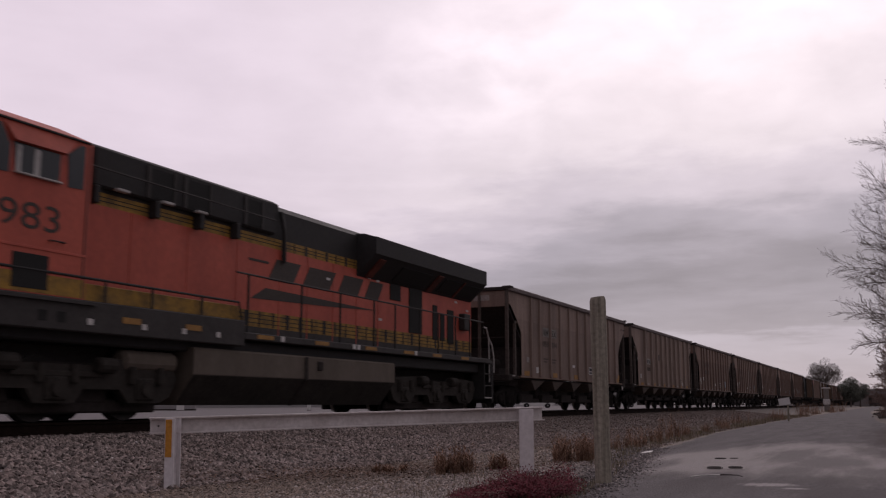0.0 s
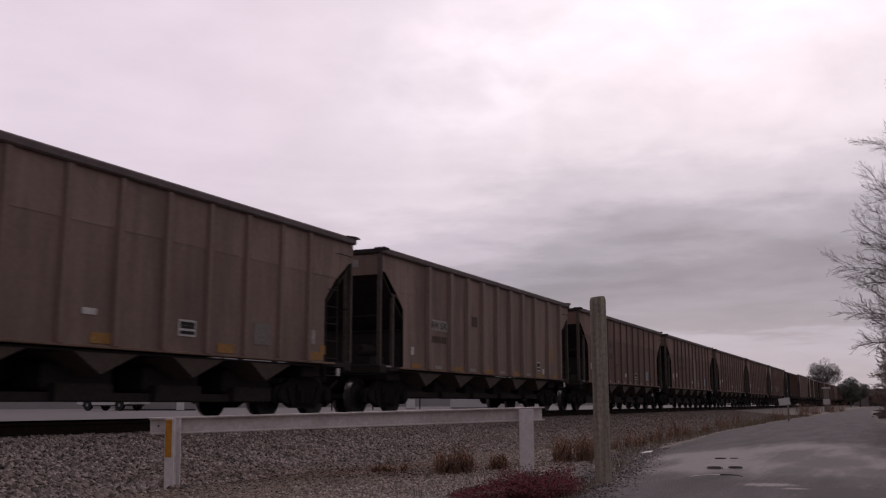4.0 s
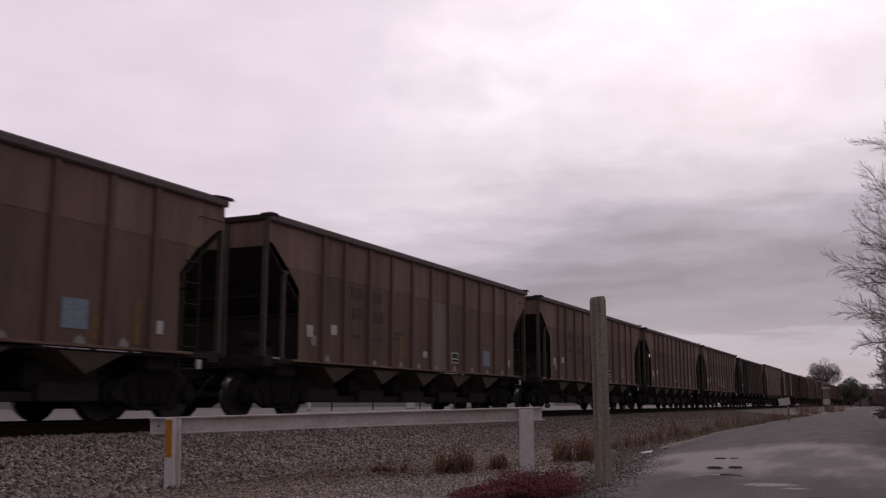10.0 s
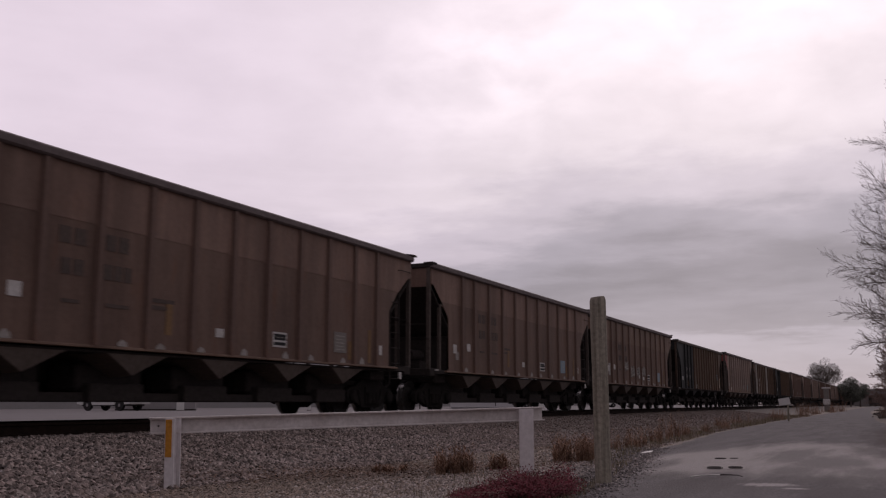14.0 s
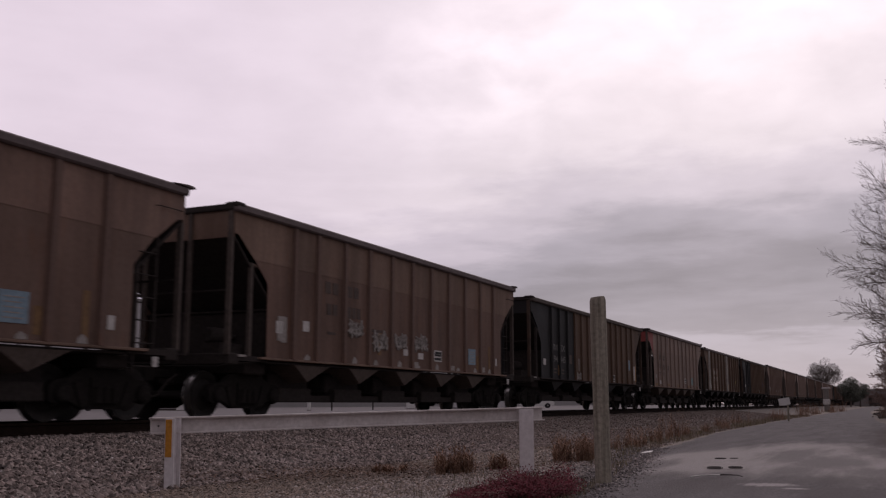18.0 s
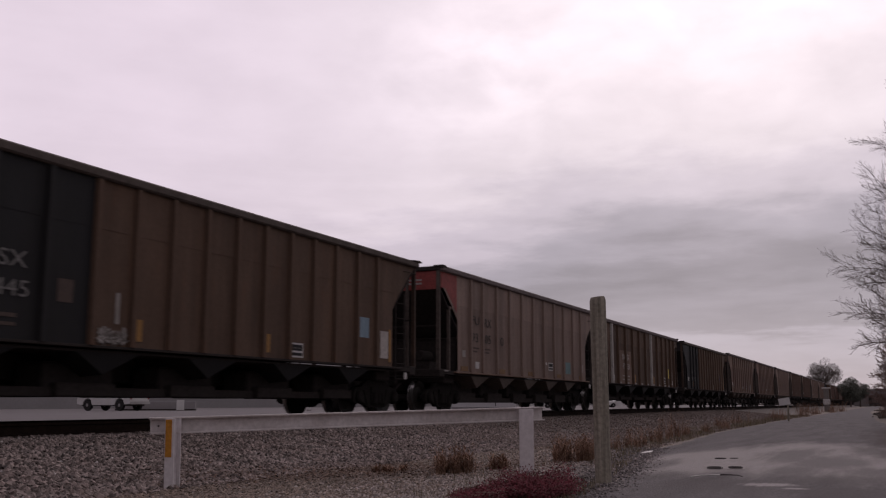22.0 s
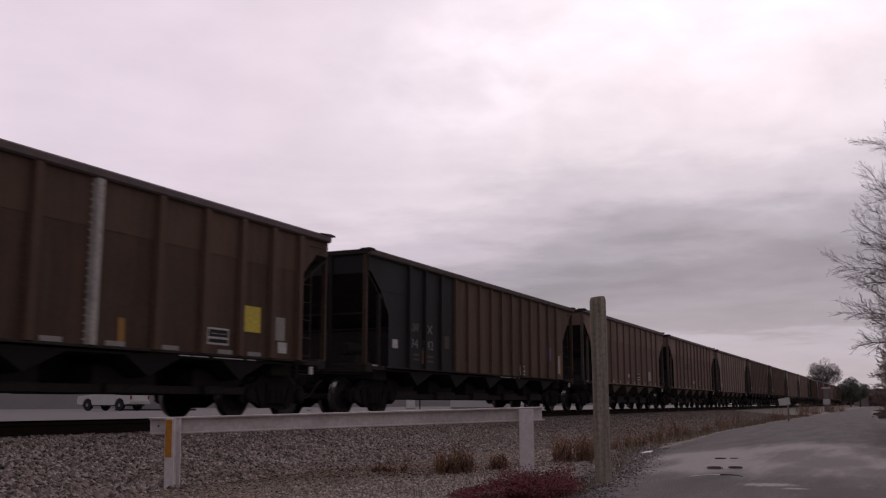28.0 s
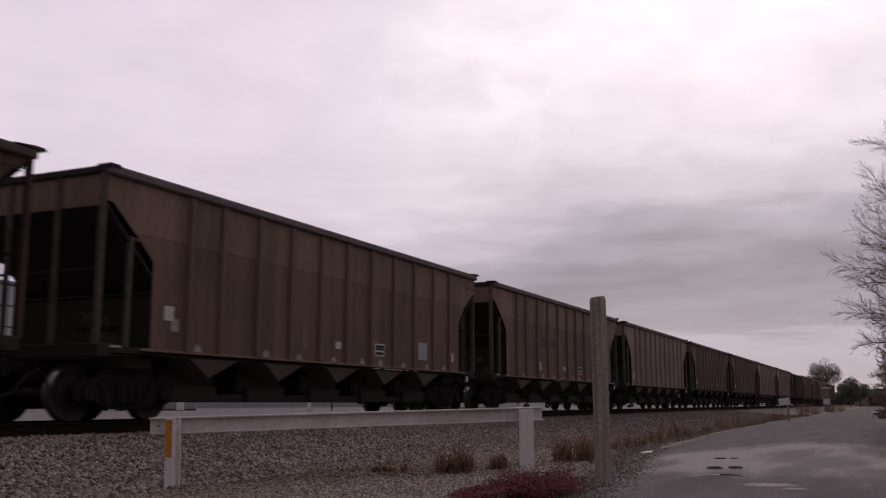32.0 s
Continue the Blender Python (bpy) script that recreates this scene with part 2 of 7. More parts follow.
PALE_PATCH = material("pale_grey_patch_paint", (0.31, 0.285, 0.27), 0.7, second=(0.20, 0.175, 0.16), coarse=4, grain=18)
YELLOW_PAINT = material("worn_orange_yellow_paint", (0.33, 0.165, 0.040), 0.7, second=(0.19, 0.105, 0.045), coarse=4, grain=18)
FADED_ORANGE = material("faded_orange_stripe_paint", (0.20, 0.112, 0.050), 0.75, second=(0.15, 0.085, 0.050), coarse=4, grain=18)
SIGN_YELLOW = material("bright_yellow_panel", (0.62, 0.48, 0.06), 0.6, second=(0.5, 0.38, 0.05), coarse=4, grain=18)
BLUE_PLATE = material("faded_blue_plate", (0.20, 0.29, 0.36), 0.65, second=(0.14, 0.20, 0.25), coarse=5, grain=18)
PALE_PLATE = material("pale_blue_grey_plate", (0.30, 0.32, 0.35), 0.65, second=(0.24, 0.25, 0.27), coarse=5, grain=18)
VIOLET_PLATE = material("faded_violet_blue_plate", (0.085, 0.085, 0.20), 0.6, second=(0.15, 0.14, 0.26), coarse=9, grain=18)
TEAL_PLATE = material("faded_teal_plate", (0.12, 0.21, 0.22), 0.65, second=(0.10, 0.16, 0.16), coarse=5, grain=18)
GREY_PLATE = material("faded_grey_plate", (0.19, 0.17, 0.155), 0.7, second=(0.15, 0.13, 0.12), coarse=5, grain=18)
DARK_LETTER = material("faded_black_lettering", (0.046, 0.038, 0.034), 0.75, second=(0.075, 0.058, 0.048), coarse=6, grain=20)
FAINT_LETTER = material("very_faded_lettering", (0.066, 0.047, 0.040), 0.8, second=(0.105, 0.072, 0.060), amount=0.8, coarse=6, grain=20)
PALE_LETTER = material("pale_grey_lettering", (0.20, 0.19, 0.185), 0.7, second=(0.12, 0.11, 0.105), coarse=6, grain=20)
SCUFFED_WHITE = material("scuffed_white_paint", (0.44, 0.40, 0.38), 0.7, second=(0.27, 0.24, 0.22), coarse=4, grain=18)
RED_PAINT = material("faded_red_paint", (0.26, 0.045, 0.04), 0.65, second=(0.16, 0.035, 0.03), coarse=2.5, grain=14)
RUST_ORANGE = material("rust_orange_steel", (0.074, 0.042, 0.028), 0.8, second=(0.034, 0.025, 0.021), coarse=2.2, amount=1.0, grain=18)


# ---- mesh building ----
class Shape:
    """Collects corners and faces of one mesh."""

    def __init__(self):
        self.v, self.f = [], []

    def add(self, verts, faces):
        base = len(self.v)
        self.v += [tuple(p) for p in verts]
        self.f += [tuple(base + i for i in face) for face in faces]
        return self

    def box(self, lo, hi, chamfer=0.0, m=None):
        lo, hi = [min(a, b) for a, b in zip(lo, hi)], [max(a, b) for a, b in zip(lo, hi)]
        if not chamfer:
            vs = [(x, y, z) for z in (lo[2], hi[2]) for y in (lo[1], hi[1]) for x in (lo[0], hi[0])]
            fs = [(0, 2, 3, 1), (4, 5, 7, 6), (0, 1, 5, 4), (2, 6, 7, 3), (0, 4, 6, 2), (1, 3, 7, 5)]
        else:
            c = min(chamfer, *(0.45 * (b - a) for a, b in zip(lo, hi)))
            vs, index = [], {}
            for sx in (0, 1):
                for sy in (0, 1):
                    for sz in (0, 1):
                        s = (sx, sy, sz)
                        for axis in range(3):
                            p = []
                            for i in range(3):
                                edge = hi[i] if s[i] else lo[i]
                                p.append(edge if i == axis else edge + (-c if s[i] else c))
                            index[s, axis] = len(vs)
                            vs.append(tuple(p))
            fs = []
            for axis in range(3):
                u, w = (axis + 1) % 3, (axis + 2) % 3
                for side in (0, 1):
                    ring = []
                    for a, b in ((0, 0), (1, 0), (1, 1), (0, 1)):
                        s = [0, 0, 0]
                        s[axis], s[u], s[w] = side, a, b
                        ring.append(index[tuple(s), axis])
                    fs.append(tuple(ring if side else ring[::-1]))
                for a in (0, 1):
                    for b in (0, 1):
                        s0, s1 = [0, 0, 0], [0, 0, 0]
                        s0[u] = s1[u] = a
                        s0[w] = s1[w] = b
                        s0[axis], s1[axis] = 0, 1
                        q = (index[tuple(s0), u], index[tuple(s1), u], index[tuple(s1), w], index[tuple(s0), w])
                        fs.append(q if (a + b) % 2 == 0 else q[::-1])
            for s in ((x, y, z) for x in (0, 1) for y in (0, 1) for z in (0, 1)):
                tri = (index[s, 0], index[s, 1], index[s, 2])
                fs.append(tri if sum(s) % 2 else tri[::-1])
        if m is not None:
            vs = [m @ Vector(p) for p in vs]
        return self.add(vs, fs)

    def prism(self, outline, lo, hi, axis=0, m=None):
        """A flat outline, drawn in the two other axes in order, pushed from lo to hi along an axis."""
        n = len(outline)

        def place(a, b, h):
            return ((h, a, b), (a, h, b), (a, b, h))[axis]
        vs = [place(a, b, lo) for a, b in outline] + [place(a, b, hi) for a, b in outline]
        fs = [tuple(range(n))[::-1], tuple(range(n, 2 * n))] + [(i, (i + 1) % n, n + (i + 1) % n, n + i) for i in range(n)]
        if m is not None:
            vs = [m @ Vector(p) for p in vs]
        return self.add(vs, fs)

    def lathe(self, profile, centre, axis=0, n=24):
        """Profile points (along, radius) turned about an axis through centre."""
        vs, fs = [], []
        for along, r in profile:
            for k in range(n):
                a = 2 * math.pi * k / n
                p = [0, 0, 0]
                p[axis], p[(axis + 1) % 3], p[(axis + 2) % 3] = along, r * math.cos(a), r * math.sin(a)
                vs.append([p[i] + centre[i] for i in range(3)])
        for j in range(len(profile) - 1):
            for k in range(n):
                fs.append((j * n + k, (j + 1) * n + k, (j + 1) * n + (k + 1) % n, j * n + (k + 1) % n)[::-1])
        fs.append(tuple(range(n))[::-1])
        fs.append(tuple((len(profile) - 1) * n + k for k in range(n)))
        return self.add(vs, fs)

    def tube(self, points, radius, n=6, tip=None):
        """A round bar along points; tapers to tip if given."""
        pts = [Vector(p) for p in points]
        vs, fs = [], []
        for i, p in enumerate(pts):
            d = (pts[min(i + 1, len(pts) - 1)] - pts[max(i - 1, 0)]).normalized()
            side = d.orthogonal().normalized()
            if i:
                side = (last - d * last.dot(d))
                side = side.normalized() if side.length > 1e-6 else d.orthogonal().normalized()
            last = side
            other = d.cross(side)
            r = radius if tip is None else radius + (tip - radius) * i / (len(pts) - 1)
            for k in range(n):
                a = 2 * math.pi * k / n
                vs.append(p + side * (r * math.cos(a)) + other * (r * math.sin(a)))
        for j in range(len(pts) - 1):
            for k in range(n):
                fs.append((j * n + k, j * n + (k + 1) % n, (j + 1) * n + (k + 1) % n, (j + 1) * n + k))
        fs.append(tuple(range(n))[::-1])
        fs.append(tuple((len(pts) - 1) * n + k for k in range(n)))
        return self.add(vs, fs)

    def mesh(self, name, mat, smooth=False):
        me = bpy.data.meshes.new(name)
        me.from_pydata(self.v, [], self.f)
        me.materials.append(mat)
        if smooth:
            me.polygons.foreach_set("use_smooth", [True] * len(me.polygons))
            me.set_sharp_from_angle(angle=radians(40))
        return me


STORE = {}


def stored(key, make):
    """One mesh for all alike pieces."""
    if key not in STORE:
        STORE[key] = make()
    return STORE[key]


def part(name, shape, mat, parent, label="", smooth=False):
    """One mesh object under a thing or under a part; shape is a Shape or a ready mesh."""
    me = shape.mesh(name, mat, smooth) if isinstance(shape, Shape) else shape
    ob = new(name, me)
    ob.parent = parent
    if label:
        ob["label"] = label
    return ob


def thing(name, label, category, m=None, group="", kind=""):
    """An empty at a thing's base, that its parts hang under."""
    ob = tagged(new(name), label, category, group, kind)
    ob.empty_display_size = 0.3
    if m is not None:
        ob.matrix_basis = m
    return ob


def solid(name, shape, mat, label, category="", group="", kind="", smooth=False, m=None):
    """A thing or a piece of the setting that is one mesh."""
    ob = tagged(new(name, shape.mesh(name, mat, smooth)), label, category, group, kind)
    if m is not None:
        ob.matrix_basis = m
    return ob


def letters(text, size, mat, width=None):
    """A flat mesh of letters in the built-in font, lying in its own x and y, bottom left at the origin."""
    cu = bpy.data.curves.new("letters", "FONT")
    cu.body, cu.size, cu.extrude, cu.resolution_u = text, size, 0.002, 3
    ob = bpy.data.objects.new("letters", cu)
    scene.collection.objects.link(ob)
    me = bpy.data.meshes.new_from_object(ob.evaluated_get(bpy.context.evaluated_depsgraph_get()))
    bpy.data.objects.remove(ob)
    me.materials.clear()
    me.materials.append(mat)
    xs = [v.co.x for v in me.vertices]
    ys = [v.co.y for v in me.vertices]
    k = (width / (max(xs) - min(xs))) if width else size / (max(ys) - min(ys))
    up = size / (max(ys) - min(ys))
    for v in me.vertices:
        v.co.x, v.co.y = (v.co.x - min(xs)) * k, (v.co.y - min(ys)) * up
    return me


# turns letters onto a side that faces +x: their x runs along +y, their y up
ON_SIDE = Matrix(((0, 0, 1, 0), (1, 0, 0, 0), (0, 1, 0, 0), (0, 0, 0, 1)))

# ---- ground, track and road ----
SOIL = material("stony_brown_soil", (0.165, 0.130, 0.108), 0.95, second=(0.105, 0.078, 0.063), coarse=1.4, grain=14, grain_amount=0.45, bump=0.8, amount=0.8)
STONE = material("grey_brown_ballast_stone", (0.232, 0.188, 0.174), 0.9, second=(0.105, 0.070, 0.056), coarse=1.1, grain=30, vary=0.72, island=True, bump=0.3)
FOULED_STONE = material("dusty_brown_ballast_stone", (0.178, 0.138, 0.124), 0.95, second=(0.120, 0.088, 0.076), coarse=0.4, grain=20, vary=0.35, island=True, bump=0.3)
BED = material("ballast_bed_dust", (0.110, 0.086, 0.076), 0.95, second=(0.066, 0.050, 0.044), coarse=1.2, grain=16, grain_amount=0.6, bump=1.0)
CRUSHED = material("pale_crushed_stone", (0.365, 0.318, 0.296), 0.95, second=(0.23, 0.180, 0.155), coarse=1.2, grain=40, vary=0.6, island=True, bump=0.4)
ASPHALT = material("old_grey_asphalt", (0.124, 0.110, 0.114), 0.95, second=(0.082, 0.072, 0.074), coarse=2.2, stretch=(1, 0.14, 1), grain=38, grain_amount=0.5, bump=0.9, amount=0.9, spec=0.15)


def stain(mat, color, spots, wobble=0.55, scale=0.9, soft=0.35, strength=0.9, stretch=0.16):
    """Lays ragged stains of a colour over a material: spots of centre x, y and radii on the ground."""
    n, l = mat.node_tree.nodes, mat.node_tree.links
    bsdf = n["Principled BSDF"]
    under = bsdf.inputs["Base Color"].links[0].from_socket
    co = n.new("ShaderNodeTexCoord")
    no = n.new("ShaderNodeTexNoise")
    no.inputs["Scale"].default_value, no.inputs["Detail"].default_value, no.inputs["Roughness"].default_value = scale, 8, 0.65
    drawn = n.new("ShaderNodeMapping")
    drawn.inputs["Scale"].default_value = (1.0, stretch, 1.0)
    l.new(co.outputs["Object"], drawn.inputs[0])
    l.new(drawn.outputs[0], no.inputs["Vector"])
    total = None
    for cx, cy, rx, ry in spots:
        mp = n.new("ShaderNodeMapping")
        mp.vector_type = "POINT"
        mp.inputs["Location"].default_value = (-cx / rx, -cy / ry, 0)
        mp.inputs["Scale"].default_value = (1 / rx, 1 / ry, 0)
        l.new(co.outputs["Object"], mp.inputs[0])
        ln = n.new("ShaderNodeVectorMath")
        ln.operation = "LENGTH"
        l.new(mp.outputs[0], ln.inputs[0])
        ad = n.new("ShaderNodeMath")
        ad.operation = "MULTIPLY_ADD"
        l.new(no.outputs["Fac"], ad.inputs[0])
        ad.inputs[1].default_value = wobble * 2.4
        l.new(ln.outputs["Value"], ad.inputs[2])
        rg = n.new("ShaderNodeMapRange")
        rg.interpolation_type = "SMOOTHSTEP"
        for k, v in ((1, 1 + wobble * 1.2 - soft), (2, 1 + wobble * 1.2 + soft), (3, strength), (4, 0.0)):
            rg.inputs[k].default_value = v
        l.new(ad.outputs[0], rg.inputs[0])
        if total is None:
            total = rg.outputs[0]
        else:
            mx = n.new("ShaderNodeMath")
            mx.operation = "MAXIMUM"
            l.new(total, mx.inputs[0])
            l.new(rg.outputs[0], mx.inputs[1])
            total = mx.outputs[0]
    grit = n.new("ShaderNodeTexNoise")
    grit.inputs["Scale"].default_value, grit.inputs["Detail"].default_value = 40, 4
    l.new(co.outputs["Object"], grit.inputs["Vector"])
    tone = n.new("ShaderNodeMapRange")
    tone.inputs[3].default_value, tone.inputs[4].default_value = 0.6, 1.4
    l.new(grit.outputs["Fac"], tone.inputs[0])
    hue = n.new("ShaderNodeHueSaturation")
    hue.inputs["Color"].default_value = (*color, 1)
    l.new(tone.outputs[0], hue.inputs["Value"])
    mix = n.new("ShaderNodeMix")
    mix.data_type = "RGBA"
    l.new(total, mix.inputs[0])
    l.new(under, mix.inputs[6])
    l.new(hue.outputs[0], mix.inputs[7])
    l.new(mix.outputs[2], bsdf.inputs["Base Color"])


# a worn pale concrete apron round the drain, dark oily places on it, darker tar nearer
stain(ASPHALT, (0.290, 0.264, 0.256), [(-2.45, 14.6, 1.10, 3.0), (-1.45, 16.6, 1.25, 4.6), (-0.2, 15.6, 1.4, 4.4), (1.6, 14.0, 1.6, 4.0)], wobble=0.45, scale=2.4, soft=0.30, strength=0.92, stretch=0.14)
stain(ASPHALT, (0.128, 0.113, 0.114), [(-1.45, 16.3, 0.45, 2.2), (-0.85, 14.4, 0.5, 1.8), (-1.15, 12.7, 0.35, 0.9), (-0.35, 18.3, 0.35, 2.0), (-3.05, 13.4, 0.30, 1.0), (-0.2, 12.6, 0.5, 0.9)], wobble=0.95, scale=3.6, soft=0.6, strength=0.8, stretch=0.14)
stain(ASPHALT, (0.088, 0.076, 0.077), [(-0.55, 11.2, 0.6, 0.6), (-1.75, 10.2, 0.5, 0.7), (-0.3, 9.6, 0.6, 0.6), (-2.45, 11.4, 0.25, 0.6)], wobble=0.95, scale=5.0, soft=0.6, strength=0.6, stretch=0.2)
# a wet splash: its sky reflection is painted as a pale stain
stain(ASPHALT, (0.36, 0.33, 0.325), [(-1.19, 10.34, 0.23, 0.20), (-0.90, 9.95, 0.10, 0.10)], wobble=0.9, scale=10.0, soft=0.4, strength=0.8, stretch=0.25)
stain(ASPHALT, (0.060, 0.045, 0.041), [(0.35, 27.0, 0.9, 10.0), (0.8, 20.0, 0.8, 4.0)], wobble=0.7, scale=3.0, soft=0.5, strength=0.85)
# a line of dead leaves and dark soil at the foot of the bank
stain(SOIL, (0.085, 0.050, 0.040), [(-6.4, 10.4, 0.8, 1.9), (-5.4, 11.8, 0.7, 1.8), (-4.7, 15.0, 0.6, 3.0)], scale=2.0)
stain(SOIL, (0.060, 0.047, 0.040), [(4.0, 40.0, 3.6, 18.0), (1.5, 80.0, 3.4, 30.0)], scale=0.7)
LOT = material("grey_concrete_lot", (0.152, 0.138, 0.141), 0.95, second=(0.120, 0.108, 0.111), coarse=0.08, grain=3, grain_amount=0.12, bump=0.1, spec=0.15)
RAIL_STEEL = material("dark_brown_rail_steel", (0.022, 0.014, 0.0115), 0.95, second=(0.014, 0.010, 0.008), spec=0.05, coarse=3, grain=20)
TIE_WOOD = material("creosoted_tie_wood", (0.045, 0.036, 0.030), 0.9, second=(0.028, 0.022, 0.019), coarse=2, stretch=(0.3, 6, 6), grain=22, vary=0.3)


def land_height(x, y):
    if x > -17.5:
        return 0.0
    return min(0.25, (-17.5 - x) * 0.06)


xs = [-3000, -1200, -500, -250, -140, -90, -60, -40, -28, -22, -20, -18.5, -17.5, -14, -10, -7, -5, -3, -1, 1, 4, 8, 14, 25, 50, 120, 400, 1200, 3000]
ys = [-3000, -1000, -300, -100, -40, -20, -10, -4, 0, 4, 8, 12, 16, 20, 25, 30, 40, 55, 75, 100, 140, 200, 300, 500, 1000, 3000]
land = Shape()
land.add([(x, y, land_height(x, y)) for y in ys for x in xs],
         [(j * len(xs) + i, j * len(xs) + i + 1, (j + 1) * len(xs) + i + 1, (j + 1) * len(xs) + i)
          for j in range(len(ys) - 1) for i in range(len(xs) - 1)])
solid("ground", land, SOIL, "stony brown soil with gravel and thin dead grass", "ground", kind="structure")

# the lot behind the track
lot = Shape().add([(-21.7, -200, 0.262), (-21.7, 420, 0.262), (-400, 420, 0.262), (-400, -200, 0.262)], [(0, 1, 2, 3)])
solid("pavement", lot, LOT, "wide pale grey concrete lot behind the railway", "pavement", kind="structure")

# ballast: a low bank with a flat top
BANK = [(-17.2, -0.05), (-14.9, 0.33), (-10.95, 0.33), (-9.4, 0.17), (-7.6, 0.035), (-6.7, -0.05)]


def bank_height(x):
    for (x0, z0), (x1, z1) in zip(BANK, BANK[1:]):
        if x0 <= x <= x1:
            return z0 + (z1 - z0) * (x - x0) / (x1 - x0)
    return 0.0


bank = Shape()
rows = [-80 + 4 * i for i in range(130)]
bank.add([(x, y, z) for y in rows for x, z in BANK],
         [(j * 6 + i, j * 6 + i + 1, (j + 1) * 6 + i + 1, (j + 1) * 6 + i) for j in range(len(rows) - 1) for i in range(5)])
solid("ballast_bank", bank, BED, "grey-brown crushed stone bank under the track", "ballast", kind="structure")


def scatter(name, mat, label, count, place, size, seed, flat=0.75):
    """Many small broken stones as one stuff."""
    rnd = random.Random(seed)
    sh = Shape()
    faces = [(0, 2, 4), (2, 1, 4), (1, 3, 4), (3, 0, 4), (2, 0, 5), (1, 2, 5), (3, 1, 5), (0, 3, 5)]
    for _ in range(count):
        x, y, z = place(rnd)
        s = size * rnd.uniform(0.55, 1.35)
        a, b = rnd.uniform(0, 6.3), rnd.uniform(-0.6, 0.6)
        ca, sa = math.cos(a), math.sin(a)
        pts = []
        for px, py, pz in ((1, 0, 0), (-1, 0, 0), (0, 1, 0), (0, -1, 0), (0, 0, 1), (0, 0, -1)):
            k = s * 0.5 * rnd.uniform(0.7, 1.3)
            px, py, pz = px * k, py * k, pz * k * flat
            px, pz = px * math.cos(b) - pz * math.sin(b), px * math.sin(b) + pz * math.cos(b)
            pts.append((x + px * ca - py * sa, y + px * sa + py * ca, z + pz + s * 0.12))
        sh.add(pts, faces)
    return solid(name, sh, mat, label, "gravel", kind="stuff")


def on_bank(y0, y1):
    def place(rnd):
        y = y0 + (y1 - y0) * rnd.random() ** 1.25
        x = rnd.uniform(-11.9, -6.5)
        return x, y, max(bank_height(x), 0.0)
    return place


scatter("ballast_stones", STONE, "loose grey and brown ballast stones on the bank", 31000, on_bank(3.0, 24.0), 0.070, 1)
WHITE_STONE = material("chalky_white_stone", (0.46, 0.42, 0.41), 0.9, second=(0.34, 0.30, 0.29), coarse=6, grain=30, vary=0.4, island=True)
scatter("pale_stones", WHITE_STONE, "scattered chalky white stones in the ballast", 420, on_bank(3.0, 20.0), 0.048, 12)
scatter("distant_ballast_stones", FOULED_STONE, "dusty brown ballast stones along the track", 15000, on_bank(19.0, 75.0), 0.075, 2)




def on_far_verge(rnd):
    y = 18 + 55 * rnd.random() ** 1.3
    l = along(LEFT_EDGE, y) - 0.1
    return l - (l + 6.8) * rnd.random() ** 0.8, y, 0.0


# rails and ties
RAIL_SECTION = [(-0.075, -0.19), (0.075, -0.19), (0.075, -0.175), (0.012, -0.155), (0.009, -0.05), (0.037, -0.04), (0.037, -0.006),
                (0.028, 0.0), (-0.028, 0.0), (-0.037, -0.006), (-0.037, -0.04), (-0.009, -0.05), (-0.012, -0.155), (-0.075, -0.175)]
track = thing("railway_track", "single railway track of dark steel rails on wooden ties in ballast", "track", pose(TRACK_X, 0, RAIL_TOP), kind="structure")
for side in (-1, 1):
    part("rail", Shape().prism([(side * 0.755 + a, b) for a, b in RAIL_SECTION], -80, 430, axis=1), RAIL_STEEL, track)
tie_mesh = Shape().box((-1.3, -0.11, -0.38), (1.3, 0.11, -0.19), 0.012).mesh("tie", TIE_WOOD)
for i in range(118):
    t_ob = part("tie", tie_mesh, TIE_WOOD, track)
    t_ob.location = (0, 2.0 + 0.52 * i, -0.004)
far_ties = Shape()
for i in range(700):
    far_ties.box((-1.3, 63.4 + 0.52 * i, -0.38), (1.3, 63.62 + 0.52 * i, -0.194))
tagged(part("distant_ties", far_ties, TIE_WOOD, track), kind="stuff")

# road along the track
LEFT_EDGE = [(-30, -2.2), (0, -2.3), (8, -2.5), (10, -2.75), (12.6, -3.2), (17.2, -3.95), (21, -4.2), (30, -4.7), (50, -5.05), (76, -5.0), (135, -5.2), (330, -5.6)]
RIGHT_EDGE = [(-30, 5.0), (0, 4.6), (12, 3.2), (20, 1.5), (35, 0.3), (52, -0.8), (76, -1.4), (101, -2.0), (135, -2.2), (330, -2.4)]


def along(table, y):
    for (y0, x0), (y1, x1) in zip(table, table[1:]):
        if y0 <= y <= y1:
            return x0 + (x1 - x0) * (y - y0) / (y1 - y0)
    return table[-1][1]


def road_height(x, y):
    l, r = along(LEFT_EDGE, y), along(RIGHT_EDGE, y)
    q = min(1.0, max(0.0, (x - l) / (r - l)))
    return 0.014 + 0.03 * math.sin(math.pi * q)


road = Shape()
stops = [-30 + 0.5 * i for i in range(180)] + [60 + 6.0 * i for i in range(45)]
for y in stops:
    l = along(LEFT_EDGE, y) + 0.16 * noise.noise((0.6 * y, 3.1, 0)) + 0.10 * noise.noise((2.3 * y, 7.7, 0))
    r = along(RIGHT_EDGE, y) + 0.2 * noise.noise((0.6 * y, 9.1, 0))
    for k in range(13):
        x = l + (r - l) * k / 12
        road.v.append((x, y, road_height(x, y) if 0 < k < 12 else 0.003))
for j in range(len(stops) - 1):
    for k in range(12):
        road.f.append((j * 13 + k, j * 13 + k + 1, (j + 1) * 13 + k + 1, (j + 1) * 13 + k))
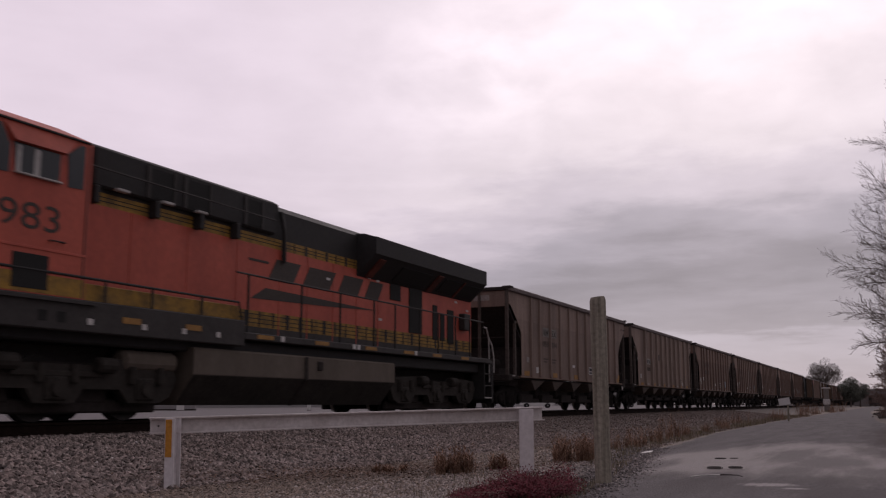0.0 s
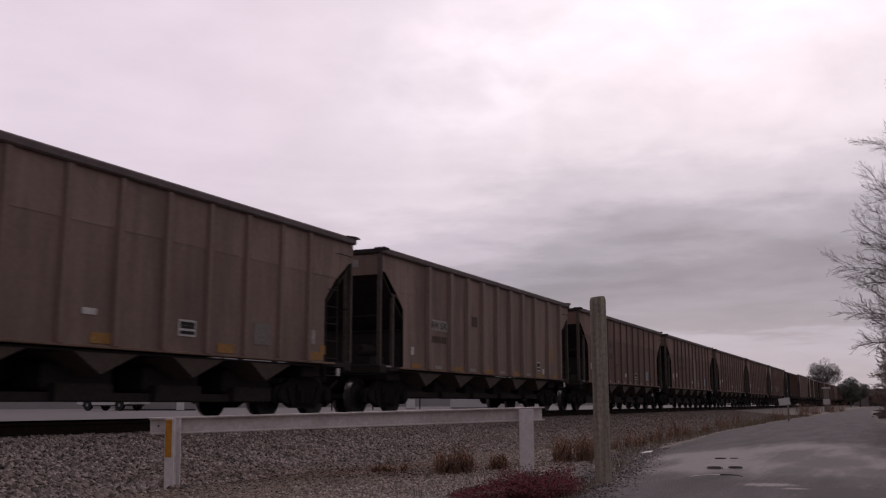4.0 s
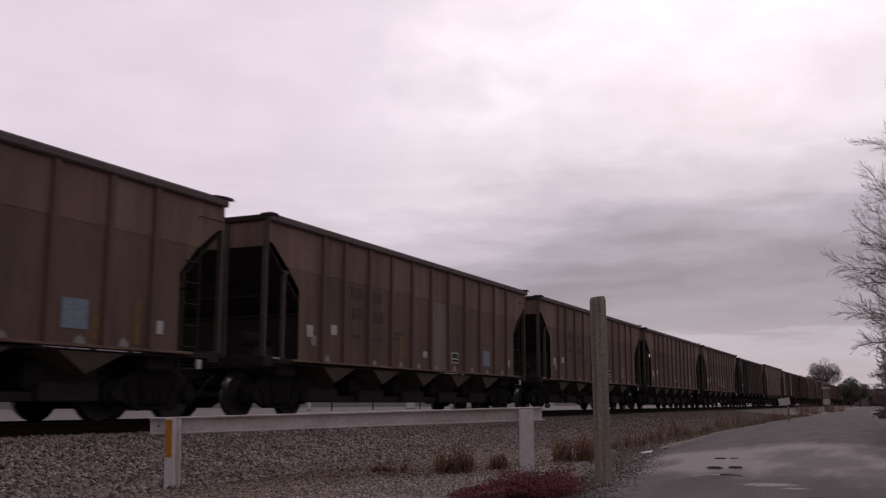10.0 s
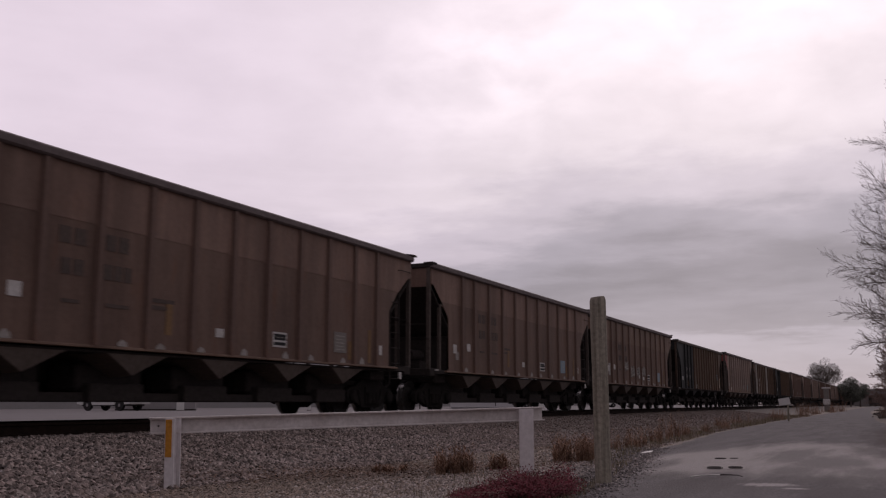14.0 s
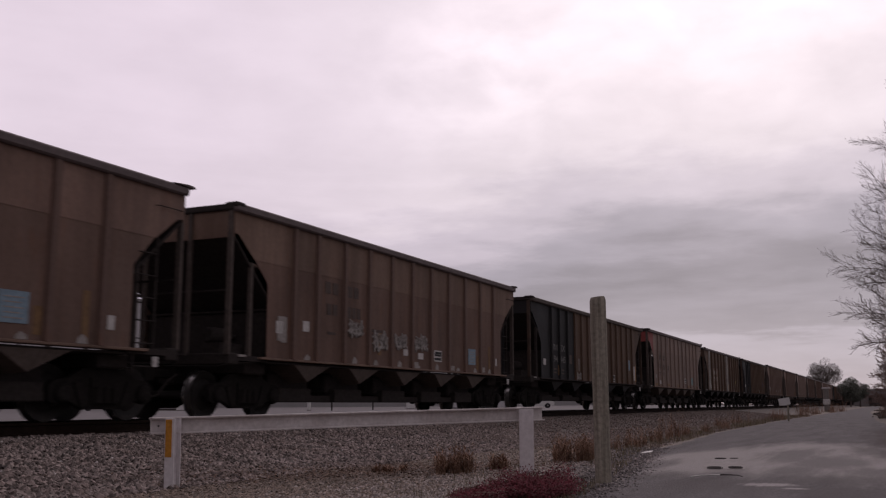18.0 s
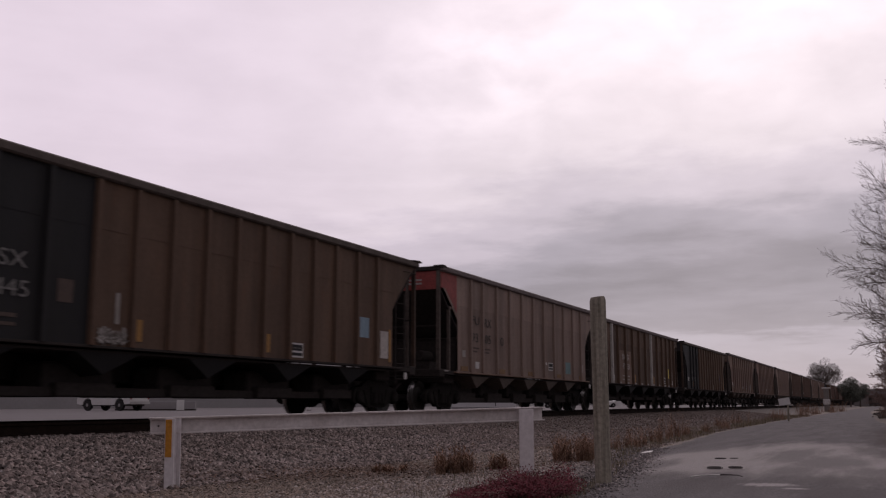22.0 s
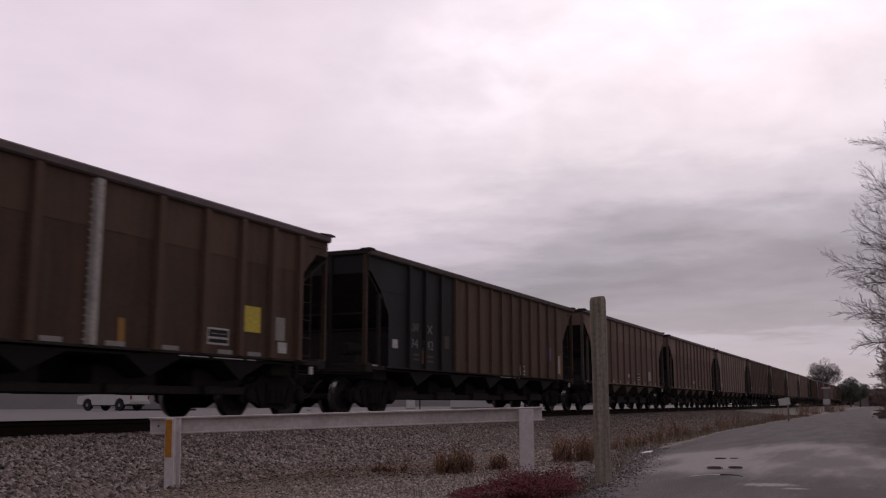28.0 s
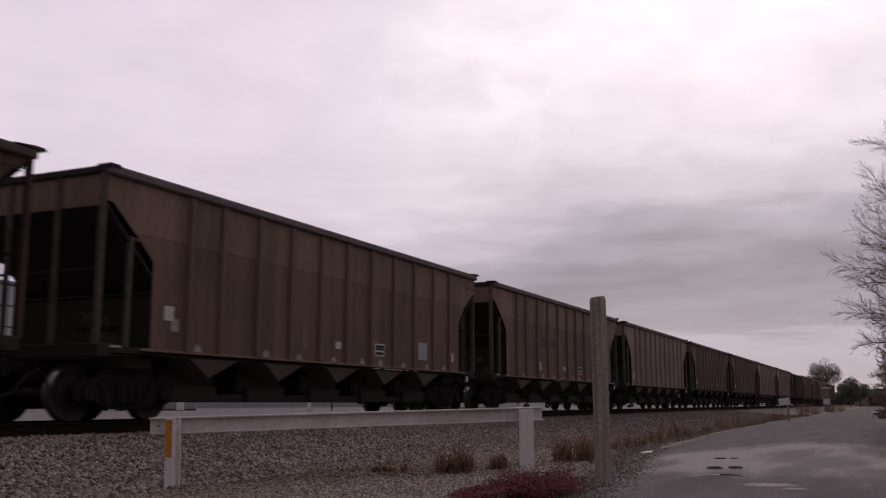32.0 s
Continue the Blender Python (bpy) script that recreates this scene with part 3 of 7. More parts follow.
solid("road", road, ASPHALT, "cracked old grey asphalt road with worn edges", "road", kind="structure", smooth=True)


def on_verge(rnd):
    y = rnd.uniform(6.0, 17.0)
    x = min(-2.9, along(LEFT_EDGE, y) - 0.45) - abs(rnd.gauss(0, 1.3))
    if x < -5.2 + 0.9 * noise.noise((x, 0.6 * y, 2)) and rnd.random() < 0.7:
        x = rnd.uniform(-4.6, -2.6)
    return x, y, 0.0


scatter("crushed_stones", CRUSHED, "pale crushed stone scattered over the verge", 15000, on_verge, 0.032, 3)

EDGE_STONE = material("dull_grey_gravel", (0.165, 0.146, 0.142), 0.95, second=(0.085, 0.068, 0.064), coarse=1.5, grain=30, vary=0.7, island=True)


def road_edge(rnd):
    y = 7.5 + 11 * rnd.random()
    return along(LEFT_EDGE, y) - 0.25 + rnd.gauss(0, 0.33), y, 0.004


scatter("road_edge_gravel", EDGE_STONE, "dull grey gravel spilt along the road's edge", 6500, road_edge, 0.034, 35)
SOIL_GRIT = material("brown_soil_grit", (0.265, 0.208, 0.172), 0.95, second=(0.140, 0.098, 0.076), coarse=1.0, grain=30, vary=0.6, island=True)


def below_bank(rnd):
    y = 6.5 + 14.0 * rnd.random() ** 1.4
    return rnd.uniform(-7.3, -4.2), y, 0.0


scatter("distant_verge_stones", FOULED_STONE, "dusty brown gravel on the far verge", 12000, on_far_verge, 0.06, 33, 0.6)
scatter("soil_grit", SOIL_GRIT, "brown grit and clods of bare soil below the bank", 20000, below_bank, 0.032, 31, 0.5)

# ---- the train ----
def wheel_profile(out):
    """Profile of a wheel whose outer face points to the side out."""
    return [(out * 0.07, 0.10), (out * 0.075, 0.20), (out * 0.03, 0.30), (out * 0.065, 0.385), (out * 0.07, 0.452), (out * -0.035, 0.462), (out * -0.045, 0.488), (out * -0.07, 0.480), (out * -0.072, 0.38), (out * -0.02, 0.28), (out * -0.06, 0.10)]


def bright_tread(me, radius):
    """The running surface of the wheels is worn to bare steel."""
    me.materials.append(TREAD)
    for f in me.polygons:
        if math.hypot(f.center.y, f.center.z) > radius and abs(f.normal.x) < 0.5:
            f.material_index = 1
    return me


def truck_parts(parent, y, wheels):
    """A two-axle freight truck about y: side frames with springs, a bolster, two wheelsets that turn."""
    bogie = part("truck", stored("bolster", lambda: Shape().box((-1.05, -0.20, 0.48), (1.05, 0.20, 0.74), 0.03).mesh("truck", TRUCK_STEEL)), TRUCK_STEEL, parent)
    bogie.location = (0, y, 0)
    outline = [(-1.12, 0.34), (-0.98, 0.28), (-0.74, 0.34), (-0.42, 0.20), (0.42, 0.20), (0.74, 0.34), (0.98, 0.28), (1.12, 0.34), (1.14, 0.56),
               (1.04, 0.66), (0.74, 0.70), (0.46, 0.86), (-0.46, 0.86), (-0.74, 0.70), (-1.04, 0.66), (-1.14, 0.56)]
    for s in (-1, 1):
        def frame_mesh(s=s):
            sh = Shape()
            ring = [(a, b) for a, b in outline]
            sh.prism(ring, s * 0.98, s * 1.10)
            sh.prism([(-0.30, 0.28), (0.30, 0.28), (0.30, 0.70), (-0.30, 0.70)], s * 1.08, s * 1.14)
            for k in (-0.18, 0.0, 0.18):
                sh.lathe([(0.30, 0.075), (0.56, 0.075)], (s * 1.15, k, 0), axis=2, n=10)
            for e in (-0.889, 0.889):
                sh.lathe([(0.96, 0.15), (1.16, 0.15), (1.20, 0.11)] if s > 0 else [(-1.20, 0.11), (-1.16, 0.15), (-0.96, 0.15)], (0, e, 0.457), axis=0, n=14)
                for q in (-1, 1):
                    sh.prism([(q * 0.34, 0.24), (q * 0.50, 0.24), (q * 0.66, 0.62), (q * 0.52, 0.66)], s * 1.09, s * 1.13)
            return sh.mesh("side_frame", TRUCK_STEEL)
        part("side_frame", stored(("side_frame", s), frame_mesh), TRUCK_STEEL, bogie)
    for k, e in enumerate((-0.889, 0.889)):
        def axle_mesh():
            sh = Shape().lathe([(-1.02, 0.07), (-0.85, 0.085), (0.85, 0.085), (1.02, 0.07)], (0, 0, 0), axis=0, n=12)
            for s in (-1, 1):
                profile = [(s * 0.72 + a, r) for a, r in wheel_profile(s)]
                sh.lathe(profile if s < 0 else profile[::-1], (0, 0, 0), axis=0, n=32)
            return bright_tread(sh.mesh("wheelset", WHEEL_STEEL, True), 0.45)
        w = part("wheelset", stored("wheelset", axle_mesh), WHEEL_STEEL, bogie)
        w.location = (0, e, 0.462)
        wheels[k].append(w)
    return bogie


WHEELS = ([], [])
# body brown taken darker: the shade on the down-facing chutes is in this colour
CHUTE = material("shaded_brown_chute_steel", (0.125, 0.098, 0.085), 0.85, second=(0.062, 0.046, 0.039), coarse=2.2, grain=14)
PALE_RIB = material("pale_rib_paint", (0.42, 0.39, 0.37), 0.7, second=(0.28, 0.25, 0.235), coarse=4, grain=18)
BROWN_RIBS = (2.05, 2.95, 4.10, 5.23, 6.37, 7.50, 8.63, 9.77, 10.90, 12.05, 13.10)
WIDE_RIBS = (2.52, 3.93, 5.13, 6.29, 7.45, 8.62, 9.76, 10.97, 12.40, 13.75)
BLACK_RIBS = (2.12, 3.06, 4.05, 5.01, 5.89, 6.78, 7.70, 8.60, 9.50, 10.40, 11.28, 12.19, 13.16, 14.09)
POST_RIBS = (1.52, 2.60, 3.95, 5.33, 6.62, 7.95, 9.16, 10.59, 11.81, 12.89, 13.91, 14.88)
STYLES = {
    # length of body, height, ribs, rib width, rib depth, end cut-outs, hopper centres
    "five_bay": (14.95, 4.10, BROWN_RIBS, 0.15, 0.062, True, (2.92, 5.16, 7.45, 9.69, 11.91)),
    "wide_rib": (14.95, 4.10, WIDE_RIBS, 0.20, 0.10, True, (2.82, 5.13, 7.39, 9.70, 11.95)),
    "smooth_end": (16.25, 3.98, BLACK_RIBS, 0.13, 0.075, False, (3.0, 5.5, 8.1, 10.7, 13.2)),
    "post_rib": (16.02, 3.98, POST_RIBS, 0.19, 0.09, False, (3.0, 5.5, 8.1, 10.7, 13.2)),
}
HALF = 1.60


def bolted(style, s, top, rib_w):
    """Starts a rib with its two rows of bolt heads, on the cars that show them."""
    sh = Shape()
    if style in ("wide_rib", "post_rib"):
        for i in range(21):
            z = 1.27 + i * (top - 1.55) / 20
            for q in (-1, 1):
                sh.box((s * HALF, q * (rib_w / 2 + 0.028) - 0.014, z - 0.014), (s * (HALF + 0.014), q * (rib_w / 2 + 0.028) + 0.014, z + 0.014))
    return sh


def hopper_car(style, paint, label, group="coal cars of the train", black_to=0.0, chord=None, end_paint=None, pale_posts=(), rusty_posts=False):
    """An open coal hopper: near end at y 0, rail top at z 0, side that faces the road at +x."""
    length, top, ribs, rib_w, rib_d, cut, bays = STYLES[style]
    body, chord = BODY[paint], chord or CHORD
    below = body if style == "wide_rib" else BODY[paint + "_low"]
    keel = {"post_rib": 0.46, "wide_rib": 0.45, "smooth_end": 0.40}.get(style, 0.32)
    rib_paint = {"wide_rib": BODY["light"], "five_bay": BODY["rib"] if paint != "taupe" else BODY["taupe_low"]}.get(style, body)
    car = thing("hopper_car", label, "hopper car", group=group)
    key = (style, paint)
    # side sheets: the upper laps over the lower
    for s in (1, -1):
        x0, x1 = s * (HALF - 0.012), s * HALF
        if cut:
            upper = [(0.0, 3.52), (0.14, 3.50), (0.66, 3.08), (length - 0.70, 3.08), (length - 0.18, 3.48), (length, 3.52), (length, 3.98), (0.0, 3.98)]
            lower = [(1.15, 1.16), (length - 1.18, 1.16), (length - 1.18, 2.56), (length - 0.71, 3.09), (0.67, 3.09), (1.13, 2.66)]
        else:
            upper = [(0.0, 3.46), (0.12, 3.44), (0.60, 3.03), (length - 0.95, 3.03), (length - 0.45, 3.50), (length, 3.50), (length, top - 0.1), (0.0, top - 0.1)]
            if style == "smooth_end":
                upper[4:6] = [(length - 0.36, 3.60), (length - 0.10, 3.80), (length, 3.82)]
            back = 1.13 if style == "post_rib" else 1.30
            lower = [(1.05, 1.16), (length - back, 1.16), (length - back, 2.62), (length - 0.95, 3.04), (0.62, 3.04), (1.05, 2.45)]
        if black_to and s > 0:
            for nm, poly in (("upper_side_sheet", upper), ("lower_side_sheet", lower)):
                first = [(min(y, black_to), z) for y, z in poly]
                second = [(max(y, black_to + 0.002), z) for y, z in poly]
                dip = 0.006 if nm == "lower_side_sheet" else 0.0
                part(nm, stored((key, nm, "a"), lambda: Shape().prism(first, x0 - dip, x1 - dip).mesh(nm, BODY["black"])), body, car, "black repainted steel sheet")
                part(nm, stored((key, nm, "b"), lambda: Shape().prism(second, x0 - dip, x1 - dip).mesh(nm, body)), body, car)
        else:
            part("upper_side_sheet", stored((key, "us", s), lambda: Shape().prism(upper, x0, x1).mesh("upper_side_sheet", body)), body, car)
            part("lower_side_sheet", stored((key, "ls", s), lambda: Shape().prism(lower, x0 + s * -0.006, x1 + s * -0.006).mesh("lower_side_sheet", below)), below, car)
        sill_paint = UNDER if paint == "rust" else BODY["umber"]
        part("side_sill", stored((style, "sill", s, sill_paint.name), lambda: Shape().box((s * 1.40, 0.9, 1.145), (s * 1.65, length - 0.8, 1.19), 0.008).mesh("side_sill", sill_paint)), sill_paint, car)
        part("top_chord", stored((style, "chord", s, chord.name), lambda: Shape().box((s * 1.52, -0.04, top - 0.16), (s * (HALF + 0.085), length + 0.04, top), 0.03).mesh("top_chord", chord)), chord, car)
        # vertical ribs, one by one
        for y in ribs:
            mat = rib_paint
            nm = "rib"
            if black_to and y < black_to and s > 0:
                mat = BODY["black"]
            if y in pale_posts and s > 0:
                mat = PALE_RIB
            rib = part(nm, stored((style, "rib", s, mat.name), lambda: bolted(style, s, top, rib_w).prism([(-rib_w / 2, 0), (-rib_w * 0.36, rib_d), (rib_w * 0.36, rib_d), (rib_w / 2, 0)], 1.19, top - 0.17, axis=2,
                       m=Matrix(((0, s, 0, s * (HALF - 0.002)), (1, 0, 0, 0), (0, 0, 1, 0), (0, 0, 0, 1)))).mesh("rib", mat)), mat, car,
                       "pale grey repainted rib" if mat is PALE_RIB else "")
            rib.location = (0, y, 0)
    # ends
    for e, (y0, d) in enumerate(((0.0, 1), (length, -1))):
        ep = end_paint if (end_paint and e == 0) else (BODY["black"] if (black_to and e == 0) else body)
        low = 3.45 if cut else (3.78 if style == "smooth_end" and e == 1 else 3.40)
        part("end_sheet", stored((style, ep.name, "end", e), lambda: Shape().box((-HALF + 0.012, y0, low), (HALF - 0.012, y0 + d * 0.014, top - 0.12)).mesh("end_sheet", ep)), ep, car, "faded red end sheet" if ep is RED_PAINT else "")
        part("end_chord", stored((style, "endchord", e), lambda: Shape().box((-1.60, y0 - d * 0.06, top - 0.13), (1.60, y0 + d * 0.06, top - 0.005), 0.02).mesh("end_chord", UNDER)), UNDER, car)
        run = 2.35 if cut else (3.3 if style == "post_rib" else 2.6)
        # slope sheet is black instead of body paint, holding the recess's shade
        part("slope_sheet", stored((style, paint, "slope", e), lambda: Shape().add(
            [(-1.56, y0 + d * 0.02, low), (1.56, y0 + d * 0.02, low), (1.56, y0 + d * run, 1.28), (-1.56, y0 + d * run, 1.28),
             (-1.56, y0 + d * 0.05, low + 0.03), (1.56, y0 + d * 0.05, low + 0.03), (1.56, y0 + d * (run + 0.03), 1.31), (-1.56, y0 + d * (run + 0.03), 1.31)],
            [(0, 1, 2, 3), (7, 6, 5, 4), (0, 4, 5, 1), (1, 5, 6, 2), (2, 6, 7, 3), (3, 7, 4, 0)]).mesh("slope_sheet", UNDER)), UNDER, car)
        for x in (-1.52, -0.55, 0.55, 1.52):
            wide = 0.055 if abs(x) > 1 else 0.045
            pm = RUST_ORANGE if (rusty_posts and abs(x) > 1) else (BODY["black"] if black_to else END_POST)
            part("end_post", stored((style, pm.name, "post", e, x), lambda: Shape().box((x - wide, y0 - d * 0.045, 1.2), (x + wide, y0 + d * 0.03, top - 0.13), 0.008).mesh("end_post", pm)), pm, car)
        # plate closing the bay's lower half, its near-black tone painted for the shade there
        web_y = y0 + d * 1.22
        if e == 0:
            part("end_web", stored((style, "web", e), lambda: Shape().box((-1.50, web_y, 1.20), (1.50, web_y + d * 0.02, 2.12), 0.004).box((-1.50, web_y - d * 0.05, 2.12), (1.50, web_y + d * 0.03, 2.17), 0.01).mesh("end_web", END_WEB)), END_WEB, car, "upright plate under the slope sheet, coloured dark for shade")
        post_mat = UNDER if black_to else END_POST
        for s in (-1, 1):
            yy = y0 + d * 0.62
            if e == 0:
                part("side_post", stored((style, post_mat.name, "sidepost", e, s), lambda: Shape().box((s * 1.50, yy - 0.04, 1.19), (s * 1.585, yy + 0.04, 3.02 if cut else 2.95), 0.008).mesh("side_post", post_mat)), post_mat, car)
            else:
                part("ladder_rail", stored((style, "thin", e, s), lambda: Shape().box((s * 1.55, yy - 0.018, 1.19), (s * 1.585, yy + 0.018, 3.10)).mesh("ladder_rail", UNDER)), UNDER, car)
        for s in (-1, 1) if e == 0 else ():
            part("corner_cap", stored((style, "cap", e, s), lambda: Shape().box((s * 1.36, y0 - d * 0.06, top - 0.08), (s * 1.69, y0 + d * 0.22, top + 0.025), 0.03).mesh("corner_cap", UNDER)), UNDER, car)
        if e == 1:
            for s in (-1, 1):
                part("chord_lip", stored((style, "lip", s, chord.name), lambda: Shape().prism([(length - 0.42, top + 0.001), (length + 0.17, top - 0.010), (length + 0.12, top + 0.028), (length - 0.05, top + 0.034)], s * 1.50, s * (HALF + 0.10)).mesh("chord_lip", chord)), chord, car)
            for z in (3.64,):
                part("grab_iron", stored((style, "grab", z), lambda: Shape().tube([(HALF, length - 0.72, z), (HALF + 0.06, length - 0.70, z), (HALF + 0.06, length - 0.12, z), (HALF, length - 0.10, z)], 0.010, 6).mesh("grab_iron", UNDER)), UNDER, car)
        part("end_sill", stored((style, "endsill", e), lambda: Shape().box((-1.58, y0 - d * 0.02, 1.02), (1.58, y0 + d * 0.30, 1.24), 0.02).box((-1.58, y0 + d * 0.28, 1.10), (-1.40, y0 + d * 1.2, 1.20)).box((1.40, y0 + d * 0.28, 1.10), (1.58, y0 + d * 1.2, 1.20)).mesh("end_sill", UNDER)), UNDER, car)
        part("cross_brace", stored((style, "brace", e), lambda: Shape().box((-1.52, y0 + d * 0.05, 2.42), (1.52, y0 + d * 0.085, 2.455)).mesh("cross_brace", UNDER)), UNDER, car)
        # ladders at the corners
        for s in (-1, 1):
            if e == 0 and s == 1:
                continue
            ya, yb = y0 + d * 0.60, y0 + d * 1.08
            ladder = part("ladder", stored((style, "rail", e, s), lambda: Shape().box((s * 1.555, yb - 0.015, 0.80), (s * 1.58, yb + 0.015, 3.0)).mesh("ladder", UNDER)), UNDER, car)
            for q in range(6):
                rung = part("rung", stored((style, "rung", e, s), lambda: Shape().tube([(s * 1.57, ya, 0), (s * 1.60, ya + d * 0.03, 0), (s * 1.60, yb - d * 0.03, 0), (s * 1.57, yb, 0)], 0.013, 6).mesh("rung", UNDER)), UNDER, ladder)
                rung.location = (0, 0, 0.90 + 0.38 * q)
        coupler = Shape().box((-0.10, y0 + d * 0.3, 0.78), (0.10, y0 - d * 0.45, 0.94), 0.02)
        coupler.prism([(-0.16, y0 - d * 0.42), (0.16, y0 - d * 0.42), (0.17, y0 - d * 0.66), (0.05, y0 - d * 0.75), (-0.15, y0 - d * 0.72)], 0.72, 1.0, axis=2)
        part("coupler", stored((style, "coupler", e), lambda: coupler.mesh("coupler", TRUCK_STEEL)), TRUCK_STEEL, car)
        part("air_hose", stored((style, "hose", e), lambda: Shape().tube([(0.35, y0, 0.84), (0.35, y0 - d * 0.25, 0.72), (0.30, y0 - d * 0.45, 0.46), (0.22, y0 - d * 0.62, 0.40), (0.16, y0 - d * 0.75, 0.46)], 0.028, 6).mesh("air_hose", UNDER)), UNDER, car)
        part("cut_lever", stored((style, "lever", e), lambda: Shape().tube([(1.55, y0 - d * 0.02, 1.02), (1.35, y0 - d * 0.10, 0.98), (0.3, y0 - d * 0.16, 1.0), (0.12, y0 - d * 0.42, 1.02)], 0.016, 6).mesh("cut_lever", TRUCK_STEEL)), TRUCK_STEEL, car)
        if e == 1:
            part("sill_step", stored((style, "step", e), lambda: Shape().box((1.56, y0 - 0.62, 0.90), (1.60, y0 - 0.50, 1.07), 0.005).mesh("sill_step", WHITE_PAINT)), WHITE_PAINT, car)
        else:
            part("sill_step", stored((style, "step", e), lambda: Shape().box((1.60, y0 + 0.22, 1.17), (1.62, y0 + 0.46, 1.215), 0.005).mesh("sill_step", PALE_PATCH)), PALE_PATCH, car)
        part("bolster_box", stored((style, "bb", e), lambda: Shape().box((-1.30, y0 + d * 0.85, 0.86), (1.30, y0 + d * 1.55, 1.10), 0.03).mesh("bolster_box", UNDER)), UNDER, car)
        bogie = truck_parts(car, y0 + d * 1.19, WHEELS)
    part("brake_wheel", stored((style, "bw"), lambda: Shape().lathe([(-0.30, 0.04), (-0.27, 0.27), (-0.24, 0.27), (-0.2, 0.04)], (-0.85, 0, 2.15), axis=1, n=18).mesh("brake_wheel", UNDER)), UNDER, car)
    part("brake_cylinder", stored((style, "bc"), lambda: Shape().lathe([(0.35, 0.13), (0.40, 0.16), (0.95, 0.16), (1.0, 0.05), (1.35, 0.05)], (0.75, 0, 1.62), axis=1, n=14).box((0.45, 0.3, 1.24), (1.1, 1.0, 1.46)).mesh("brake_cylinder", UNDER)), UNDER, car)
    part("centre_sill", stored((style, "cs"), lambda: Shape().box((-0.20, 0.1, 0.66), (0.20, length - 0.1, 1.14), 0.02).mesh("centre_sill", UNDER)), UNDER, car)
    part("hopper_floor", stored((style, "floor"), lambda: Shape().box((-1.54, 1.2, 1.085), (1.54, length - 1.1, 1.12)).mesh("hopper_floor", UNDER)), UNDER, car)
    # hopper bottoms
    for k, y in enumerate(bays):
        for s in (-1, 1):
            def bay(s=s):
                a, b = (-0.70, 0.70)
                v = [(s * 1.54, a, 1.09), (s * 1.54, b, 1.09), (s * 1.42, 0.0, 0.75), (s * 0.25, a, 1.09), (s * 0.25, b, 1.09), (s * 0.25, 0.0, 0.67)]
                f = [(0, 1, 2), (4, 3, 5), (0, 2, 5, 3), (1, 4, 5, 2), (0, 3, 4, 1)]
                return Shape().add(v, f if s > 0 else [q[::-1] for q in f]).mesh("hopper_chute", BODY["black"] if paint == "rust" else CHUTE)
            c = part("hopper_chute", stored((key, "bay", s), bay), body, car)
            c.location = (0, y, 0)
            g = part("discharge_gate", stored(("gate", s, keel), lambda: Shape().box((s * 0.22, -0.62, keel), (s * 1.12, 0.62, 0.62), 0.02).box((s * 0.3, -0.75, 0.5), (s * 0.95, 0.75, 0.95), 0.05).mesh("discharge_gate", UNDER)), UNDER, car)
            g.location = (0, y, 0)
    part("train_line", stored((style, keel, "tl"), lambda: Shape().box((-1.2, 2.3, keel + 0.01), (-1.15, length - 2.3, keel + 0.17)).box((0.95, 2.3, keel + 0.01), (1.0, length - 2.3, keel + 0.15)).mesh("train_line", UNDER)), UNDER, car)

    def heap():
        sh = Shape()
        ny, nx = 40, 8
        for j in range(ny + 1):
            for i in range(nx + 1):
                x, y = -1.55 + 3.1 * i / nx, 0.12 + (length - 0.24) * j / ny
                edge = math.sin(math.pi * i / nx)
                sh.v.append((x, y, top - 0.34 + 0.16 * edge * math.sin(math.pi * j / ny) ** 0.5 + 0.05 * noise.noise((x * 2, y * 2, 0))))
        sh.f = [(j * (nx + 1) + i, j * (nx + 1) + i + 1, (j + 1) * (nx + 1) + i + 1, (j + 1) * (nx + 1) + i) for j in range(ny) for i in range(nx)]
        return sh.mesh("coal_load", COAL, True)
    part("coal_load", stored((style, "coal"), heap), COAL, car)
    return car


def plate(car, name, y0, z0, y1, z1, mat, label="", proud=0.006):
    """A flat panel or painted patch on the side towards the road."""
    return part(name, Shape().box((HALF - 0.004, y0, z0), (HALF + proud, y1, z1)), mat, car, label)


def outline_plate(car, y0, z0, y1, z1, mat=None):
    """A small black placard in a white border with plain bars in it."""
    p = plate(car, "placard", y0, z0, y1, z1, mat or WHITE_PAINT, "small black placard with a white border")
    q = 0.035
    mid = (z0 + z1) / 2
    part("placard_field", Shape().box((HALF, y0 + q, mid - 0.01), (HALF + 0.010, y1 - q, z1 - q)).box((HALF, y0 + q, z0 + q), (HALF + 0.010, y1 - q, mid - 0.05)), BODY["black"], p)
    part("placard_bar", Shape().box((HALF, y0 + 0.1, mid + 0.04), (HALF + 0.013, (y0 + y1) / 2 - 0.02, z1 - 0.1)).box((HALF, (y0 + y1) / 2 + 0.02, mid + 0.04), (HALF + 0.013, y1 - 0.1, z1 - 0.1)), PALE_PATCH, p)
    return p


def painted(car, text, y, z, size, width, mat, name="car_number"):
    ob = part(name, letters(text, size, mat, width), mat, car)
    ob.matrix_basis = Matrix.Translation((HALF + 0.012, y, z)) @ ON_SIDE
    return ob


def bars(car, name, spans, mat):
    """Lettering that stays plain bars: spans of y0, z0, y1, z1."""
    for y0, z0, y1, z1 in spans:
        part(name, Shape().box((HALF - 0.004, y0, z0), (HALF + (0.009 if name == "plate_lettering" else 0.003), y1, z1)), mat, car)


